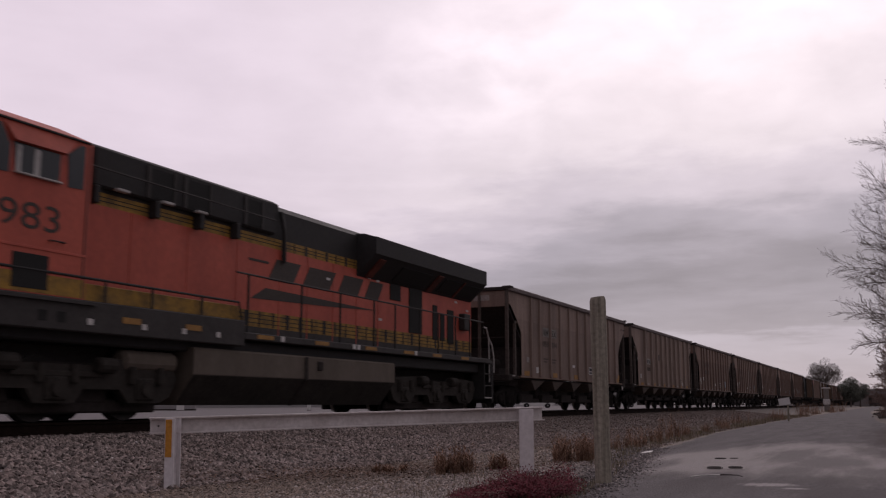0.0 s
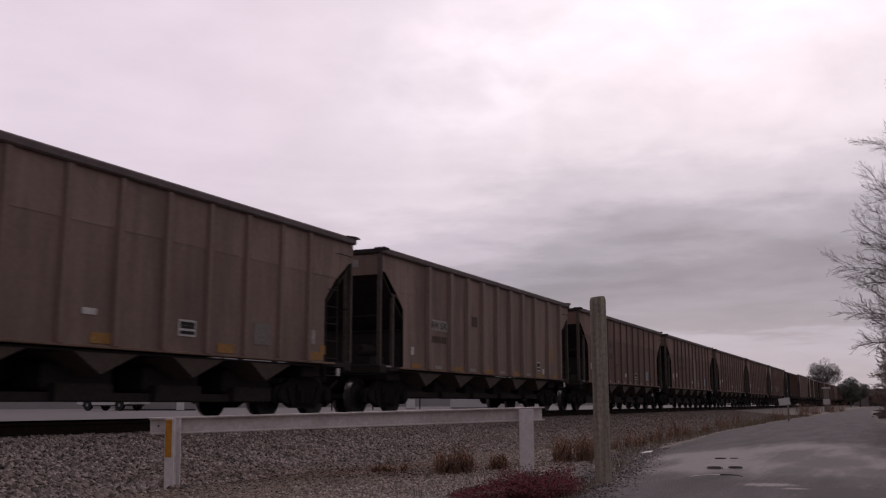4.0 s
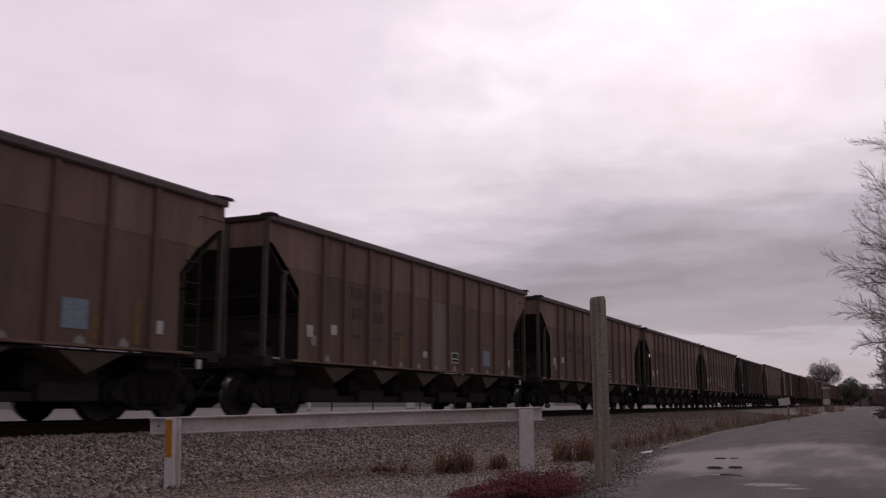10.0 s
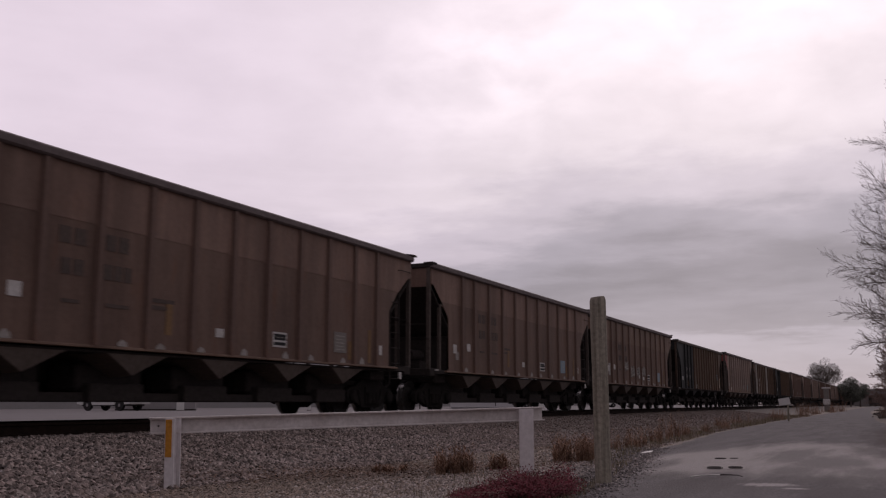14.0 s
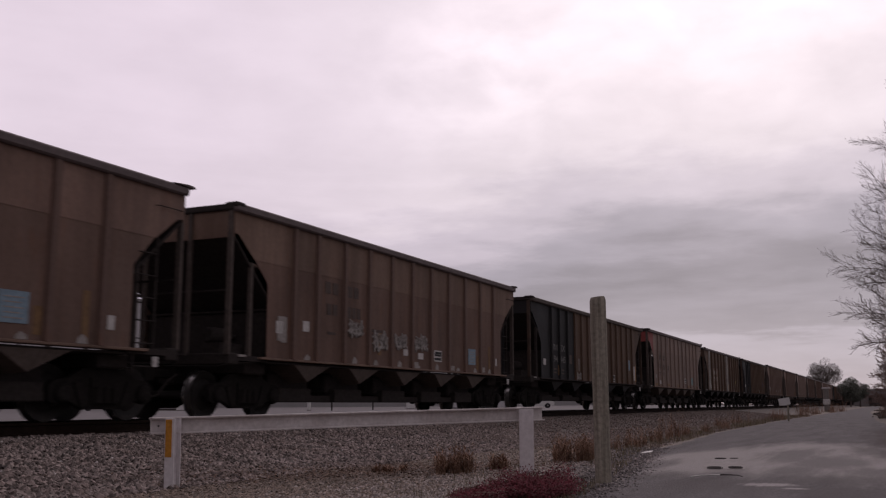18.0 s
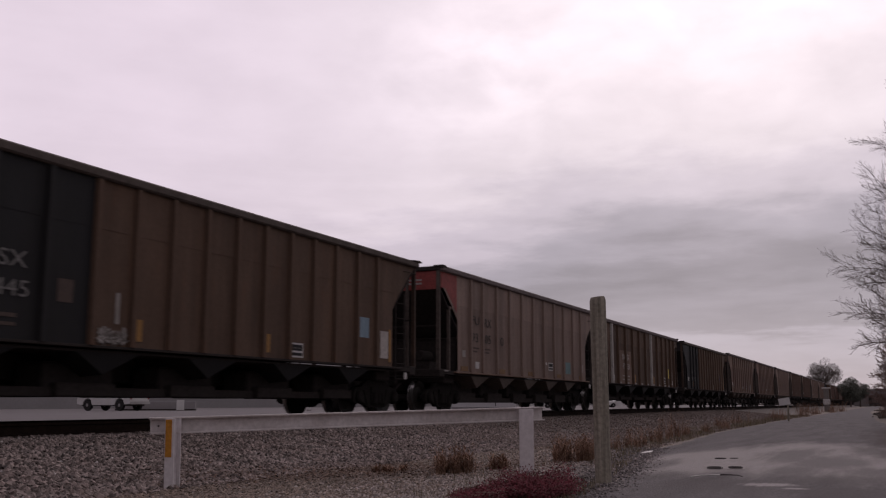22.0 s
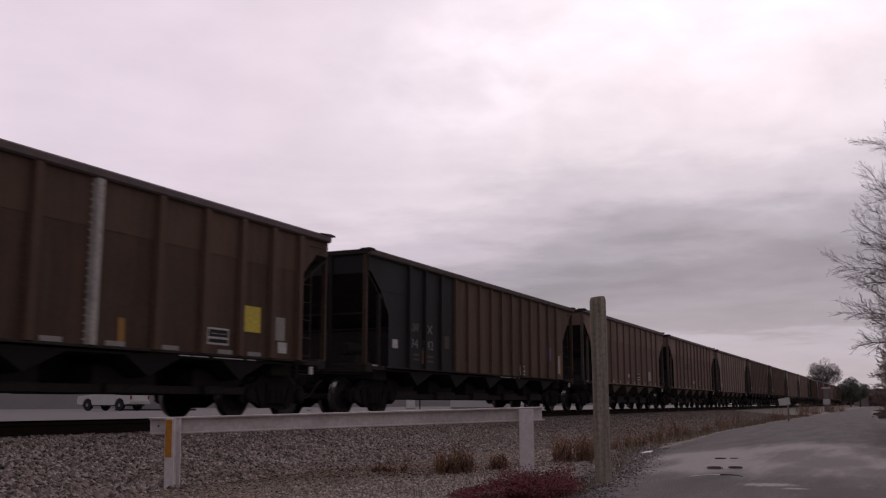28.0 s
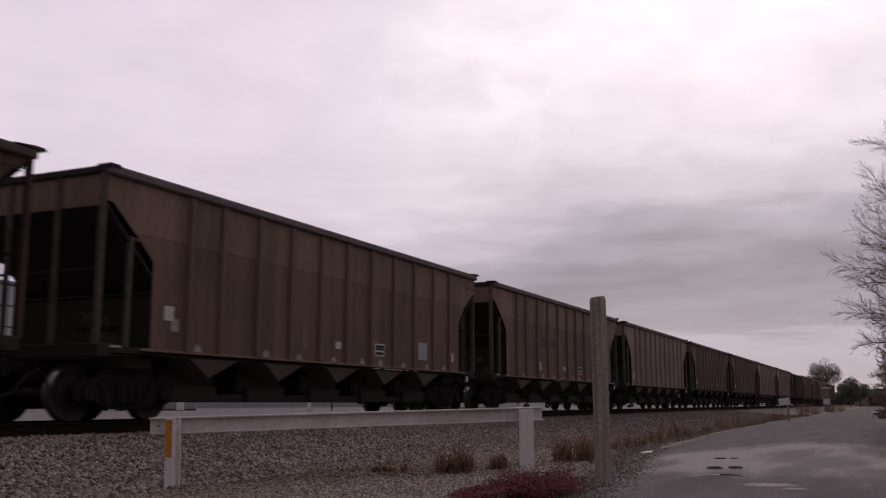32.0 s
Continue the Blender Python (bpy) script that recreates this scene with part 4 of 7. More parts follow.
def initials(car, y, z, h, w, mat, name="lettering"):
    """Two owner's letters as plain upright blocks."""
    return bars(car, name, [(y, z, y + 0.42 * w, z + h), (y + 0.58 * w, z, y + w, z + h)], mat)


def small_print(car, y, z, mat):
    return bars(car, "data_lettering", [(y, z + 0.12, y + 0.5, z + 0.17), (y, z + 0.02, y + 0.36, z + 0.07), (y + 0.95, z + 0.12, y + 1.4, z + 0.17), (y + 0.95, z + 0.02, y + 1.3, z + 0.07)], mat)


# near ends along the train at the start, the look of each car
NEAR_ENDS = [29.1, 45.5, 62.0, 78.4, 94.85, 111.02, 127.42, 144.05, 161.85, 178.13, 196.0, 213.75, 230.2]
LOOKS = [("five_bay", "taupe"), ("wide_rib", "taupe"), ("five_bay", "brown"), ("five_bay", "brown"), ("five_bay", "brown"), ("five_bay", "brown"),
         ("five_bay", "umber"), ("smooth_end", "rust"), ("five_bay", "taupe"), ("post_rib", "rust"), ("smooth_end", "rust"), ("five_bay", "umber"),
         ("five_bay", "brown"), ("five_bay", "taupe"), ("five_bay", "rust"), ("five_bay", "rust"), ("five_bay", "taupe"), ("five_bay", "taupe"),
         ("smooth_end", "rust"), ("five_bay", "brown"), ("five_bay", "umber"), ("five_bay", "taupe"), ("five_bay", "brown"), ("five_bay", "brown")]
while len(NEAR_ENDS) < len(LOOKS):
    NEAR_ENDS.append(NEAR_ENDS[-1] + (17.8 if LOOKS[len(NEAR_ENDS) - 1][0] in ("smooth_end", "post_rib") else 16.45))
WORDS = {"taupe": "weathered grey-brown", "brown": "weathered brown", "umber": "dark dusty brown", "rust": "rust-brown"}
CARS = []
for k, (style, paint) in enumerate(LOOKS):
    label = WORDS[paint] + " open coal hopper car with ribbed steel sides"
    if style == "smooth_end":
        car = hopper_car(style, paint, "coal hopper car, black at one end and rust-brown behind", black_to=5.0, rusty_posts=True, chord=END_POST)
    elif k == 8:
        car = hopper_car(style, paint, "weathered grey-brown coal hopper car with a faded red end", end_paint=RED_PAINT)
    elif style == "post_rib":
        car = hopper_car(style, paint, "rust-brown coal hopper car with two pale grey side ribs", pale_posts=(1.52, 9.16), rusty_posts=True)
    elif k == 6:
        car = hopper_car(style, paint, "dark dusty brown coal hopper car with white graffiti scrawls")
    else:
        car = hopper_car(style, paint, label)
    CARS.append(car)

# painted marks and plates, car by car
def edge_marks(car, ys, mat, z0=1.21, w=0.30, h=0.11, name="reflector_strip"):
    for y in ys:
        plate(car, name, y, z0, y + w, z0 + h, mat)


c = CARS[0]
for y0 in (3.33, 4.22):
    plate(c, "pale_patch", y0, 2.66, y0 + 0.66, 2.98, GREY_PLATE, "pale painted-over patch behind the lettering", 0.003)
for k in (0, 1):
    part("end_plate", Shape().box((0.35, -0.012, 3.66), (0.90, 0.004, 3.84)), PALE_PATCH, CARS[k], "pale painted patch on the end sheet")
painted(c, "RW", 3.40, 2.70, 0.22, 0.50, DARK_LETTER, "car_mark")
painted(c, "SX", 4.29, 2.70, 0.22, 0.50, DARK_LETTER, "car_mark")
painted(c, "053", 3.33, 2.30, 0.20, 0.55, DARK_LETTER)
painted(c, "034", 4.30, 2.30, 0.20, 0.55, DARK_LETTER)
small_print(c, 3.4, 1.72, FAINT_LETTER)
edge_marks(c, (1.38, 4.4, 7.0, 10.1, 13.2), YELLOW_PAINT, 1.22, 0.5, 0.17)
plate(c, "stencil_plate", 2.58, 1.34, 2.82, 1.55, WHITE_PAINT)
plate(c, "stencil_plate", 1.62, 1.68, 1.84, 1.86, PALE_PATCH)
plate(c, "stencil_plate", 6.8, 1.66, 7.1, 1.76, WHITE_PAINT)
outline_plate(c, 9.02, 1.46, 9.48, 1.75)
plate(c, "faded_plate", 11.2, 1.43, 11.75, 1.85, GREY_PLATE)
plate(c, "stencil_plate", 13.25, 1.55, 13.4, 1.85, PALE_PATCH)
plate(c, "stencil_plate", 13.6, 1.35, 13.8, 1.55, YELLOW_PAINT)

c = CARS[1]
plate(c, "pale_patch", 2.72, 2.26, 3.80, 2.55, PALE_PATCH, "pale painted-over patch behind the lettering", 0.003)
painted(c, "RW", 2.78, 2.31, 0.19, 0.44, DARK_LETTER, "car_mark")
painted(c, "SX", 3.32, 2.31, 0.19, 0.42, DARK_LETTER, "car_mark")
bars(c, "faint_lettering", [(2.75 + 0.17 * q, 1.93, 2.88 + 0.17 * q, 2.11) for q in range(6)], FAINT_LETTER)
plate(c, "stencil_plate", 1.55, 1.54, 1.72, 1.74, WHITE_PAINT)
edge_marks(c, (1.6, 4.28, 6.58, 9.0, 11.2, 13.0), YELLOW_PAINT, 1.20, 0.55, 0.12)
edge_marks(c, (3.0, 5.4, 7.8, 10.2), PALE_PATCH, 1.22, 0.42, 0.09)
outline_plate(c, 11.14, 1.42, 11.62, 1.72)
plate(c, "stencil_plate", 11.85, 1.32, 12.05, 1.50, WHITE_PAINT)
plate(c, "worn_yellow_patch", 12.62, 1.78, 13.0, 2.24, YELLOW_PAINT)
bars(c, "faint_lettering", [(5.55, 2.55, 5.95, 2.85)], FAINT_LETTER)

for k in (2, 3, 4, 5, 6, 11, 12):
    c = CARS[k]
    rnd = random.Random(40 + k)
    for y in (2.35, 4.45, 5.6, 6.7, 7.95, 9.0, 10.2, 11.4, 12.5):
        y += rnd.uniform(-0.2, 0.2)
        h = rnd.uniform(0.10, 0.17)
        part("worn_patch", Shape().prism([(y, 1.20), (y + 0.22, 1.20), (y + 0.20, 1.20 + 0.6 * h), (y + 0.10, 1.20 + h), (y + 0.02, 1.20 + 0.5 * h)], HALF - 0.004, HALF + 0.004), PALE_PATCH, c)
    plate(c, "stencil_plate", 7.05, 1.50, 7.28, 1.66, WHITE_PAINT)
    outline_plate(c, 8.85, 1.42, 9.33, 1.72)
    plate(c, "rust_streak", 11.80, 1.28, 11.95, 1.70, FADED_ORANGE, "worn orange upright stripe", 0.003)
    plate(c, "rust_streak", 12.72, 1.24, 12.86, 2.02, FADED_ORANGE, "worn orange upright stripe", 0.003)
    if k == 12:
        plate(c, "stencil_plate", 4.35, 1.45, 4.48, 1.75, WHITE_PAINT)
        bars(c, "faint_lettering", [(4.5, 2.3, 5.1, 2.65), (5.6, 2.3, 6.1, 2.65)], FAINT_LETTER)
        continue
    if k != 11:
        bars(c, "plate_lettering", [(11.26, 1.48 + 0.075 * q, 11.62 - 0.05 * (q % 2), 1.50 + 0.075 * q) for q in range(5)], PALE_PATCH)
    plate(c, "faded_plate", 11.18, 1.42, 11.70, 1.88, {4: GREY_PLATE, 11: PALE_PLATE}.get(k, BLUE_PLATE), "faded blue-grey plate")
    plate(c, "stencil_plate", 13.25, 1.45, 13.40, 1.68, WHITE_PAINT)
    plate(c, "rust_streak", 5.70, 1.45, 5.86, 1.98, FADED_ORANGE, "worn yellow upright stripe", 0.003)
    plate(c, "stencil_plate", 1.45, 1.70, 1.68, 1.95, WHITE_PAINT)
    plate(c, "stencil_plate", 1.62, 1.52, 1.82, 1.74, PALE_PATCH)
    if k not in (11, 12):
        plate(c, "stencil_plate", 2.42, 1.80, 2.66, 2.02, WHITE_PAINT)
    if k in (11, 12):
        continue
    initials(c, 3.28, 2.70, 0.26, 0.54, FAINT_LETTER, "faded_lettering")
    initials(c, 4.24, 2.70, 0.26, 0.50, FAINT_LETTER, "faded_lettering")
    bars(c, "faded_lettering", [(3.36, 2.23, 3.54, 2.48), (3.60, 2.23, 3.80, 2.48), (4.22, 2.23, 4.40, 2.48), (4.45, 2.23, 4.62, 2.48), (4.67, 2.23, 4.84, 2.48)], FAINT_LETTER)
    bars(c, "data_lettering", [(5.30, 1.98, 5.90, 2.05), (5.30, 1.86, 5.72, 1.93), (3.40, 1.80, 3.75, 1.86), (4.30, 1.80, 4.80, 1.86)], FAINT_LETTER)
# a lighter replaced panel on one car
plate(CARS[3], "repaired_panel", 7.60, 1.20, 8.54, 3.04, BODY["light"], "lighter replaced steel panel", 0.002)


def scrawl(car, y, z, w, h, seed, mat):
    """A loose sprayed scrawl of looping strokes."""
    rnd = random.Random(seed)
    sh = Shape()
    pts = []
    steps = 34
    for i in range(steps):
        u = i / (steps - 1)
        pts.append((HALF + 0.006, y + w * (u * 0.85 + 0.12 * math.sin(9 * u + seed) + 0.05 * rnd.random()), z + h * (0.5 + 0.42 * math.sin(15 * u + 2 * seed) + 0.12 * rnd.uniform(-1, 1))))
    sh.tube(pts, 0.026, 4)
    pts2 = [(HALF + 0.006, y + w * (0.1 + 0.8 * i / 13), z + h * (0.15 + 0.75 * (i % 2) * rnd.uniform(0.6, 1))) for i in range(14)]
    sh.tube(pts2, 0.020, 4)
    for i in range(5):
        u = 0.12 + 0.18 * i
        sh.tube([(HALF + 0.004, y + w * (u + 0.10 * math.sin(3 * q + seed + i)), z + h * (0.12 + 0.16 * q + 0.08 * rnd.random())) for q in range(5)], 0.042, 4, 0.018)
    return part("graffiti", sh, mat, car, "white sprayed graffiti scrawl")


for y, z, w, h, sd in ((4.25, 1.80, 0.78, 0.42, 1), (5.40, 1.52, 0.85, 0.55, 2), (6.55, 1.62, 0.72, 0.42, 3), (7.66, 1.62, 0.80, 0.50, 4)):
    scrawl(CARS[6], y, z, w, h, sd, PALE_PATCH)
for y0, z0, y1, z1 in ((7.88, 1.44, 8.18, 1.60), (7.56, 1.20, 7.88, 1.36), (9.90, 1.21, 10.19, 1.34), (12.19, 1.22, 12.43, 1.37)):
    plate(CARS[6], "stencil_plate", y0, z0, y1, z1, PALE_PATCH if z0 < 1.3 else WHITE_PAINT)
plate(CARS[6], "paper_patch", 1.5, 1.55, 1.82, 2.05, PALE_PATCH)

for k, digits in ((7, ("94", "445")), (10, ("94", "542")), (18, ("94", "310"))):
    c = CARS[k]
    back, drop = (0.20, 0.09) if k == 10 else (0.0, 0.0)
    painted(c, "RW", 2.38 - back, 2.22 - drop, 0.24, 0.52, PALE_LETTER, "car_mark")
    painted(c, "SX", 3.22 - back, 2.22 - drop, 0.24, 0.50, PALE_LETTER, "car_mark")
    painted(c, digits[0], 2.40 - back, 1.80 - drop, 0.24, 0.45, PALE_LETTER)
    painted(c, digits[1], 3.16 - back, 1.80 - drop, 0.24, 0.62, PALE_LETTER)
    bars(c, "data_lettering", [(2.42, 1.52, 2.75, 1.58), (2.42, 1.40, 2.75, 1.45), (3.2, 1.50, 3.6, 1.56), (3.2, 1.38, 3.6, 1.43)], FAINT_LETTER)
    bars(c, "data_lettering", [(4.32, 1.80, 4.62, 2.15)], FAINT_LETTER)
    plate(c, "stencil_plate", 1.25, 1.66, 1.52, 1.88, WHITE_PAINT)
    outline_plate(c, 10.5 - back, 1.24, 10.95 - back, 1.54)
    plate(c, "faded_plate", 13.28 - back, 1.83, 13.75 - back, 2.30, BLUE_PLATE if k == 7 else VIOLET_PLATE, "small bright blue plate" if k == 7 else "small violet-blue plate")
    plate(c, "yellow_strip", 14.76 - back, 1.30, 14.86 - back, 2.10, YELLOW_PAINT)
    plate(c, "stencil_plate", 14.32 - back, 1.38, 14.72 - back, 2.04, SCUFFED_WHITE)
    plate(c, "yellow_strip", 2.92, 1.33, 3.0, 1.70, FADED_ORANGE)
    for y in (6.0 - back / 2, 9.62 - back / 2):
        plate(c, "worn_yellow_patch", y, 1.30, y + 0.14, 1.66, YELLOW_PAINT)
scrawl(CARS[7], 5.1, 1.20, 0.75, 0.30, 7, PALE_PATCH)
plate(CARS[7], "pale_stripe", 5.52, 1.55, 5.60, 2.05, PALE_PATCH)

c = CARS[8]
part("end_patch", Shape().prism([(0.0, 3.49), (0.29, 3.49), (1.0, 2.92), (1.06, 2.86), (1.06, 3.93), (0.0, 3.93)], HALF - 0.004, HALF + 0.004), RED_PAINT, c, "faded red corner of the side sheet")
bars(c, "data_lettering", [(0.55, 3.62, 0.95, 3.66), (0.55, 3.54, 0.95, 3.58), (0.6, 3.46, 0.85, 3.50)], PALE_PATCH)
for q in (3.70, 3.60):
    part("end_lettering", Shape().box((0.25, -0.010, q), (1.0, 0.004, q + 0.05)), PALE_PATCH, c)
painted(c, "FU", 2.14, 2.62, 0.26, 0.56, DARK_LETTER, "car_mark")
painted(c, "RX", 3.12, 2.60, 0.26, 0.56, DARK_LETTER, "car_mark")
for text, y in (("93", 2.14), ("05", 3.14), ("10", 4.22)):
    painted(c, text, y, 2.10, 0.27, 0.48, DARK_LETTER)
small_print(c, 2.2, 1.78, FAINT_LETTER)
edge_marks(c, (1.35, 4.35, 7.0, 10.1, 12.9), FADED_ORANGE, 1.22, 0.5, 0.14)
plate(c, "stencil_plate", 2.40, 1.32, 2.70, 1.52, WHITE_PAINT)
plate(c, "stencil_plate", 1.45, 1.62, 1.68, 1.82, PALE_PATCH)
plate(c, "stencil_plate", 8.72, 1.66, 8.98, 1.75, WHITE_PAINT)
outline_plate(c, 9.14, 1.47, 9.63, 1.75)
plate(c, "faded_plate", 11.15, 1.40, 11.75, 1.84, TEAL_PLATE, "faded teal plate")
plate(c, "stencil_plate", 13.28, 1.50, 13.42, 1.82, PALE_PATCH)

c = CARS[9]
outline_plate(c, 11.98, 1.36, 12.60, 1.67)
plate(c, "yellow_plate", 13.06, 1.66, 13.58, 2.16, SIGN_YELLOW, "bright yellow plate")
plate(c, "stencil_plate", 14.0, 1.55, 14.42, 2.02, PALE_PATCH)
plate(c, "stencil_plate", 14.2, 1.30, 14.5, 1.52, WHITE_PAINT)
edge_marks(c, (2.8, 4.2, 5.63, 6.95, 8.2, 9.5, 10.8, 12.3, 13.2), PALE_PATCH, 1.20, 0.42, 0.08)
for y in (5.75, 9.75):
    plate(c, "worn_yellow_patch", y, 1.28, y + 0.15, 1.66, YELLOW_PAINT)
plate(c, "dark_panel", 2.72, 1.20, 5.12, 2.72, BODY["umber"], "dark painted-over panel behind the lettering", 0.002)
for text, y, z, w in (("RW", 3.38, 2.29, 0.52), ("SX", 4.28, 2.29, 0.38), ("97", 3.47, 1.86, 0.36), ("181", 4.30, 1.86, 0.42)):
    painted(c, text, y, z, 0.27, w, SCUFFED_WHITE, "car_mark" if text.isalpha() else "car_number")
bars(c, "data_lettering", [(y, z, y + w, z + 0.05) for y, w in ((3.45, 0.40), (4.35, 0.40)) for z in (1.53, 1.37)], PALE_PATCH)
plate(c, "pale_panel", 1.58, 1.20, 1.96, 3.78, GREY_PLATE, "pale grey repainted panel", 0.004)
plate(c, "stencil_plate", 1.45, 1.30, 1.62, 1.55, WHITE_PAINT, "", 0.1)

for k in (13, 14, 15, 16, 17, 19):
    c = CARS[k]
    plate(c, "stencil_plate", 1.5, 1.5, 1.72, 1.75, WHITE_PAINT)
    plate(c, "stencil_plate", 7.05, 1.50, 7.28, 1.66, PALE_PATCH)
    outline_plate(c, 8.85, 1.42, 9.33, 1.72)
    plate(c, "faded_plate", 11.2, 1.40, 11.65, 1.82, GREY_PLATE)

# ---- the locomotive: rear coupler end at y 0, front towards -y ----
ORANGE = material("worn_orange_engine_paint", (0.49, 0.091, 0.056), 0.6, second=(0.31, 0.062, 0.044), amount=0.7, coarse=1.1, stretch=(1, 1, 0.3), grain=10, grain_amount=0.12, bump=0.04)
ENGINE_BLACK = material("dusty_black_engine_paint", (0.017, 0.0155, 0.016), 0.75, second=(0.030, 0.026, 0.025), coarse=1.4, grain=12, bump=0.06)
ENGINE_YELLOW = material("worn_yellow_engine_paint", (0.36, 0.19, 0.022), 0.65, second=(0.075, 0.048, 0.022), amount=0.85, coarse=3.2, grain=14, bump=0.05)
SILL_GREY = material("dark_grey_sill_paint", (0.040, 0.035, 0.034), 0.75, second=(0.024, 0.021, 0.020), coarse=2.0, grain=14)
TANK_PAINT = material("dusty_grey_tank_paint", (0.140, 0.112, 0.090), 0.8, second=(0.088, 0.068, 0.055), coarse=0.7, stretch=(1, 1, 0.4), grain=8, grain_amount=0.10, bump=0.05, runs=0.2)
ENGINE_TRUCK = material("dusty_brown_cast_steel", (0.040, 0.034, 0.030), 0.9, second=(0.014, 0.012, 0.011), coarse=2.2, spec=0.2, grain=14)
DARK_GLASS = material("dark_cab_glass", (0.018, 0.020, 0.022), 0.12, second=(0.012, 0.013, 0.014), coarse=1, grain=3, grain_amount=0.05, bump=0.0, spec=0.6)
GRILLE = material("black_grille", (0.010, 0.010, 0.010), 0.85, second=(0.018, 0.017, 0.016), coarse=4, grain=30)
PALE_STEEL = material("pale_grey_handrail_paint", (0.42, 0.40, 0.39), 0.6, second=(0.3, 0.28, 0.27), coarse=5, grain=20)
SHADED_ORANGE = material("shaded_orange_paint", (0.150, 0.034, 0.022), 0.8, second=(0.050, 0.020, 0.016), amount=0.9, coarse=3, grain=14)
ENGINE_WHEELS = []


def locomotive():
    eng = thing("locomotive", "orange and black diesel freight locomotive with yellow stripes", "locomotive")
    H = 0.95
    # frame and walkway
    part("underframe", Shape().box((-1.30, -21.6, 1.22), (1.30, -0.55, 1.50), 0.03), ENGINE_BLACK, eng)
    part("walkway", Shape().box((-1.52, -13.3, 1.52), (1.52, -0.75, 1.66), 0.015), SILL_GREY, eng)
    part("side_sill", Shape().box((1.34, -21.4, 1.38), (1.54, -13.32, 1.88), 0.02), SILL_GREY, eng, "dark grey battery box panels")
    part("side_sill", Shape().box((-1.54, -21.4, 1.38), (-1.34, -13.32, 1.88), 0.02), SILL_GREY, eng)
    part("sill_top", Shape().box((-1.53, -21.4, 1.80), (1.53, -13.34, 1.878)), SILL_GREY, eng)
    part("step_tread", Shape().box((1.54, -21.0, 1.80), (1.60, -17.2, 1.84)), SILL_GREY, eng)
    for y in (-18.3, -17.95):
        part("sill_recess", Shape().box((1.535, y, 1.50), (1.545, y + 0.16, 1.66)), GRILLE, eng)
    for y in (-17.35, -16.15, -15.15, -14.2):
        part("sill_light_plate", Shape().box((1.536, y, 1.50), (1.55, y + 0.12, 1.60), 0.004), WHITE_PAINT, eng)
    for y in (-16.6, -15.05):
        part("sill_marker", Shape().box((1.536, y, 1.58), (1.548, y + 0.42, 1.68)), YELLOW_PAINT, eng)
    for y in (-12.9, -10.8, -8.6, -6.6, -4.9, -3.0):
        part("walkway_marker", Shape().box((1.515, y, 1.555), (1.53, y + 0.55, 1.635)), YELLOW_PAINT, eng)
    for y in (-12.1, -9.2, -9.0, -6.0):
        part("walkway_plate", Shape().box((1.515, y, 1.54), (1.532, y + 0.13, 1.65)), WHITE_PAINT, eng)
    # cab
    cab = part("cab", Shape().prism([(-1.50, 1.86), (1.50, 1.86), (1.50, 4.35), (1.45, 4.41), (0.70, 4.74), (-0.70, 4.74), (-1.45, 4.41), (-1.50, 4.35)], -20.4, -17.40, axis=1), ORANGE, eng)
    part("roof_vent", Shape().box((-0.6, -20.2, 4.73), (0.68, -18.95, 4.80), 0.03), ENGINE_BLACK, cab)
    window = part("cab_window", Shape().prism([(-18.86, 3.62), (-18.05, 3.62), (-18.05, 4.05), (-18.92, 4.05)], 1.495, 1.512), DARK_GLASS, cab, "dark cab side window in a black rubber seal")
    part("window_post", Shape().box((1.505, -18.86, 3.62), (1.522, -18.78, 4.02)), PALE_STEEL, window)
    part("window_post", Shape().box((1.505, -18.54, 3.62), (1.522, -18.43, 4.02)), PALE_STEEL, window)
    part("window_ledge", Shape().box((1.50, -18.88, 3.59), (1.56, -18.02, 3.62), 0.008), PALE_STEEL, window)
    part("cab_window", Shape().prism([(-19.75, 3.55), (-18.97, 3.58), (-18.97, 3.98), (-19.15, 4.28), (-19.75, 4.28)], 1.495, 1.512), DARK_GLASS, cab)
    part("cab_door", Shape().prism([(-17.87, 3.58), (-17.56, 3.60), (-17.56, 4.29), (-17.66, 4.29), (-17.90, 4.10)], 1.495, 1.512), DARK_GLASS, cab, "narrow dark glass in the cab door")
    part("window_visor", Shape().add([(1.50, -19.12, 4.34), (1.50, -17.72, 4.34), (1.585, -17.98, 4.07), (1.585, -18.94, 4.06), (1.50, -17.98, 4.06), (1.50, -18.94, 4.05)],
         [(0, 3, 2, 1), (0, 5, 3), (1, 2, 4), (3, 5, 4, 2), (0, 1, 4, 5)]), ORANGE, cab, "orange sloped visor over the cab window")
    part("roof_gutter", Shape().box((1.497, -20.4, 4.345), (1.53, -17.45, 4.375), 0.004), ENGINE_BLACK, cab)
    for y in (-17.48, -20.3):
        part("cab_seam", Shape().box((1.497, y, 1.9), (1.508, y + 0.025, 4.3)), SILL_GREY, cab)
    part("access_hatch", Shape().box((1.495, -18.80, 1.95), (1.512, -18.14, 2.46), 0.006), GRILLE, cab, "square black grille low on the cab")
    part("panel_seam", Shape().box((1.497, -20.4, 2.535), (1.512, -17.42, 2.575), 0.004), ORANGE, cab)
    part("grab_bar", Shape().tube([(1.50, -18.15, 2.70), (1.56, -18.15, 2.70), (1.56, -17.9, 2.70), (1.50, -17.9, 2.70)], 0.014), ENGINE_BLACK, cab)
    number = part("road_number", letters("983", 0.40, DARK_LETTER, 1.12), DARK_LETTER, cab)
    number.matrix_basis = Matrix.Translation((1.504, -19.10, 2.82)) @ ON_SIDE
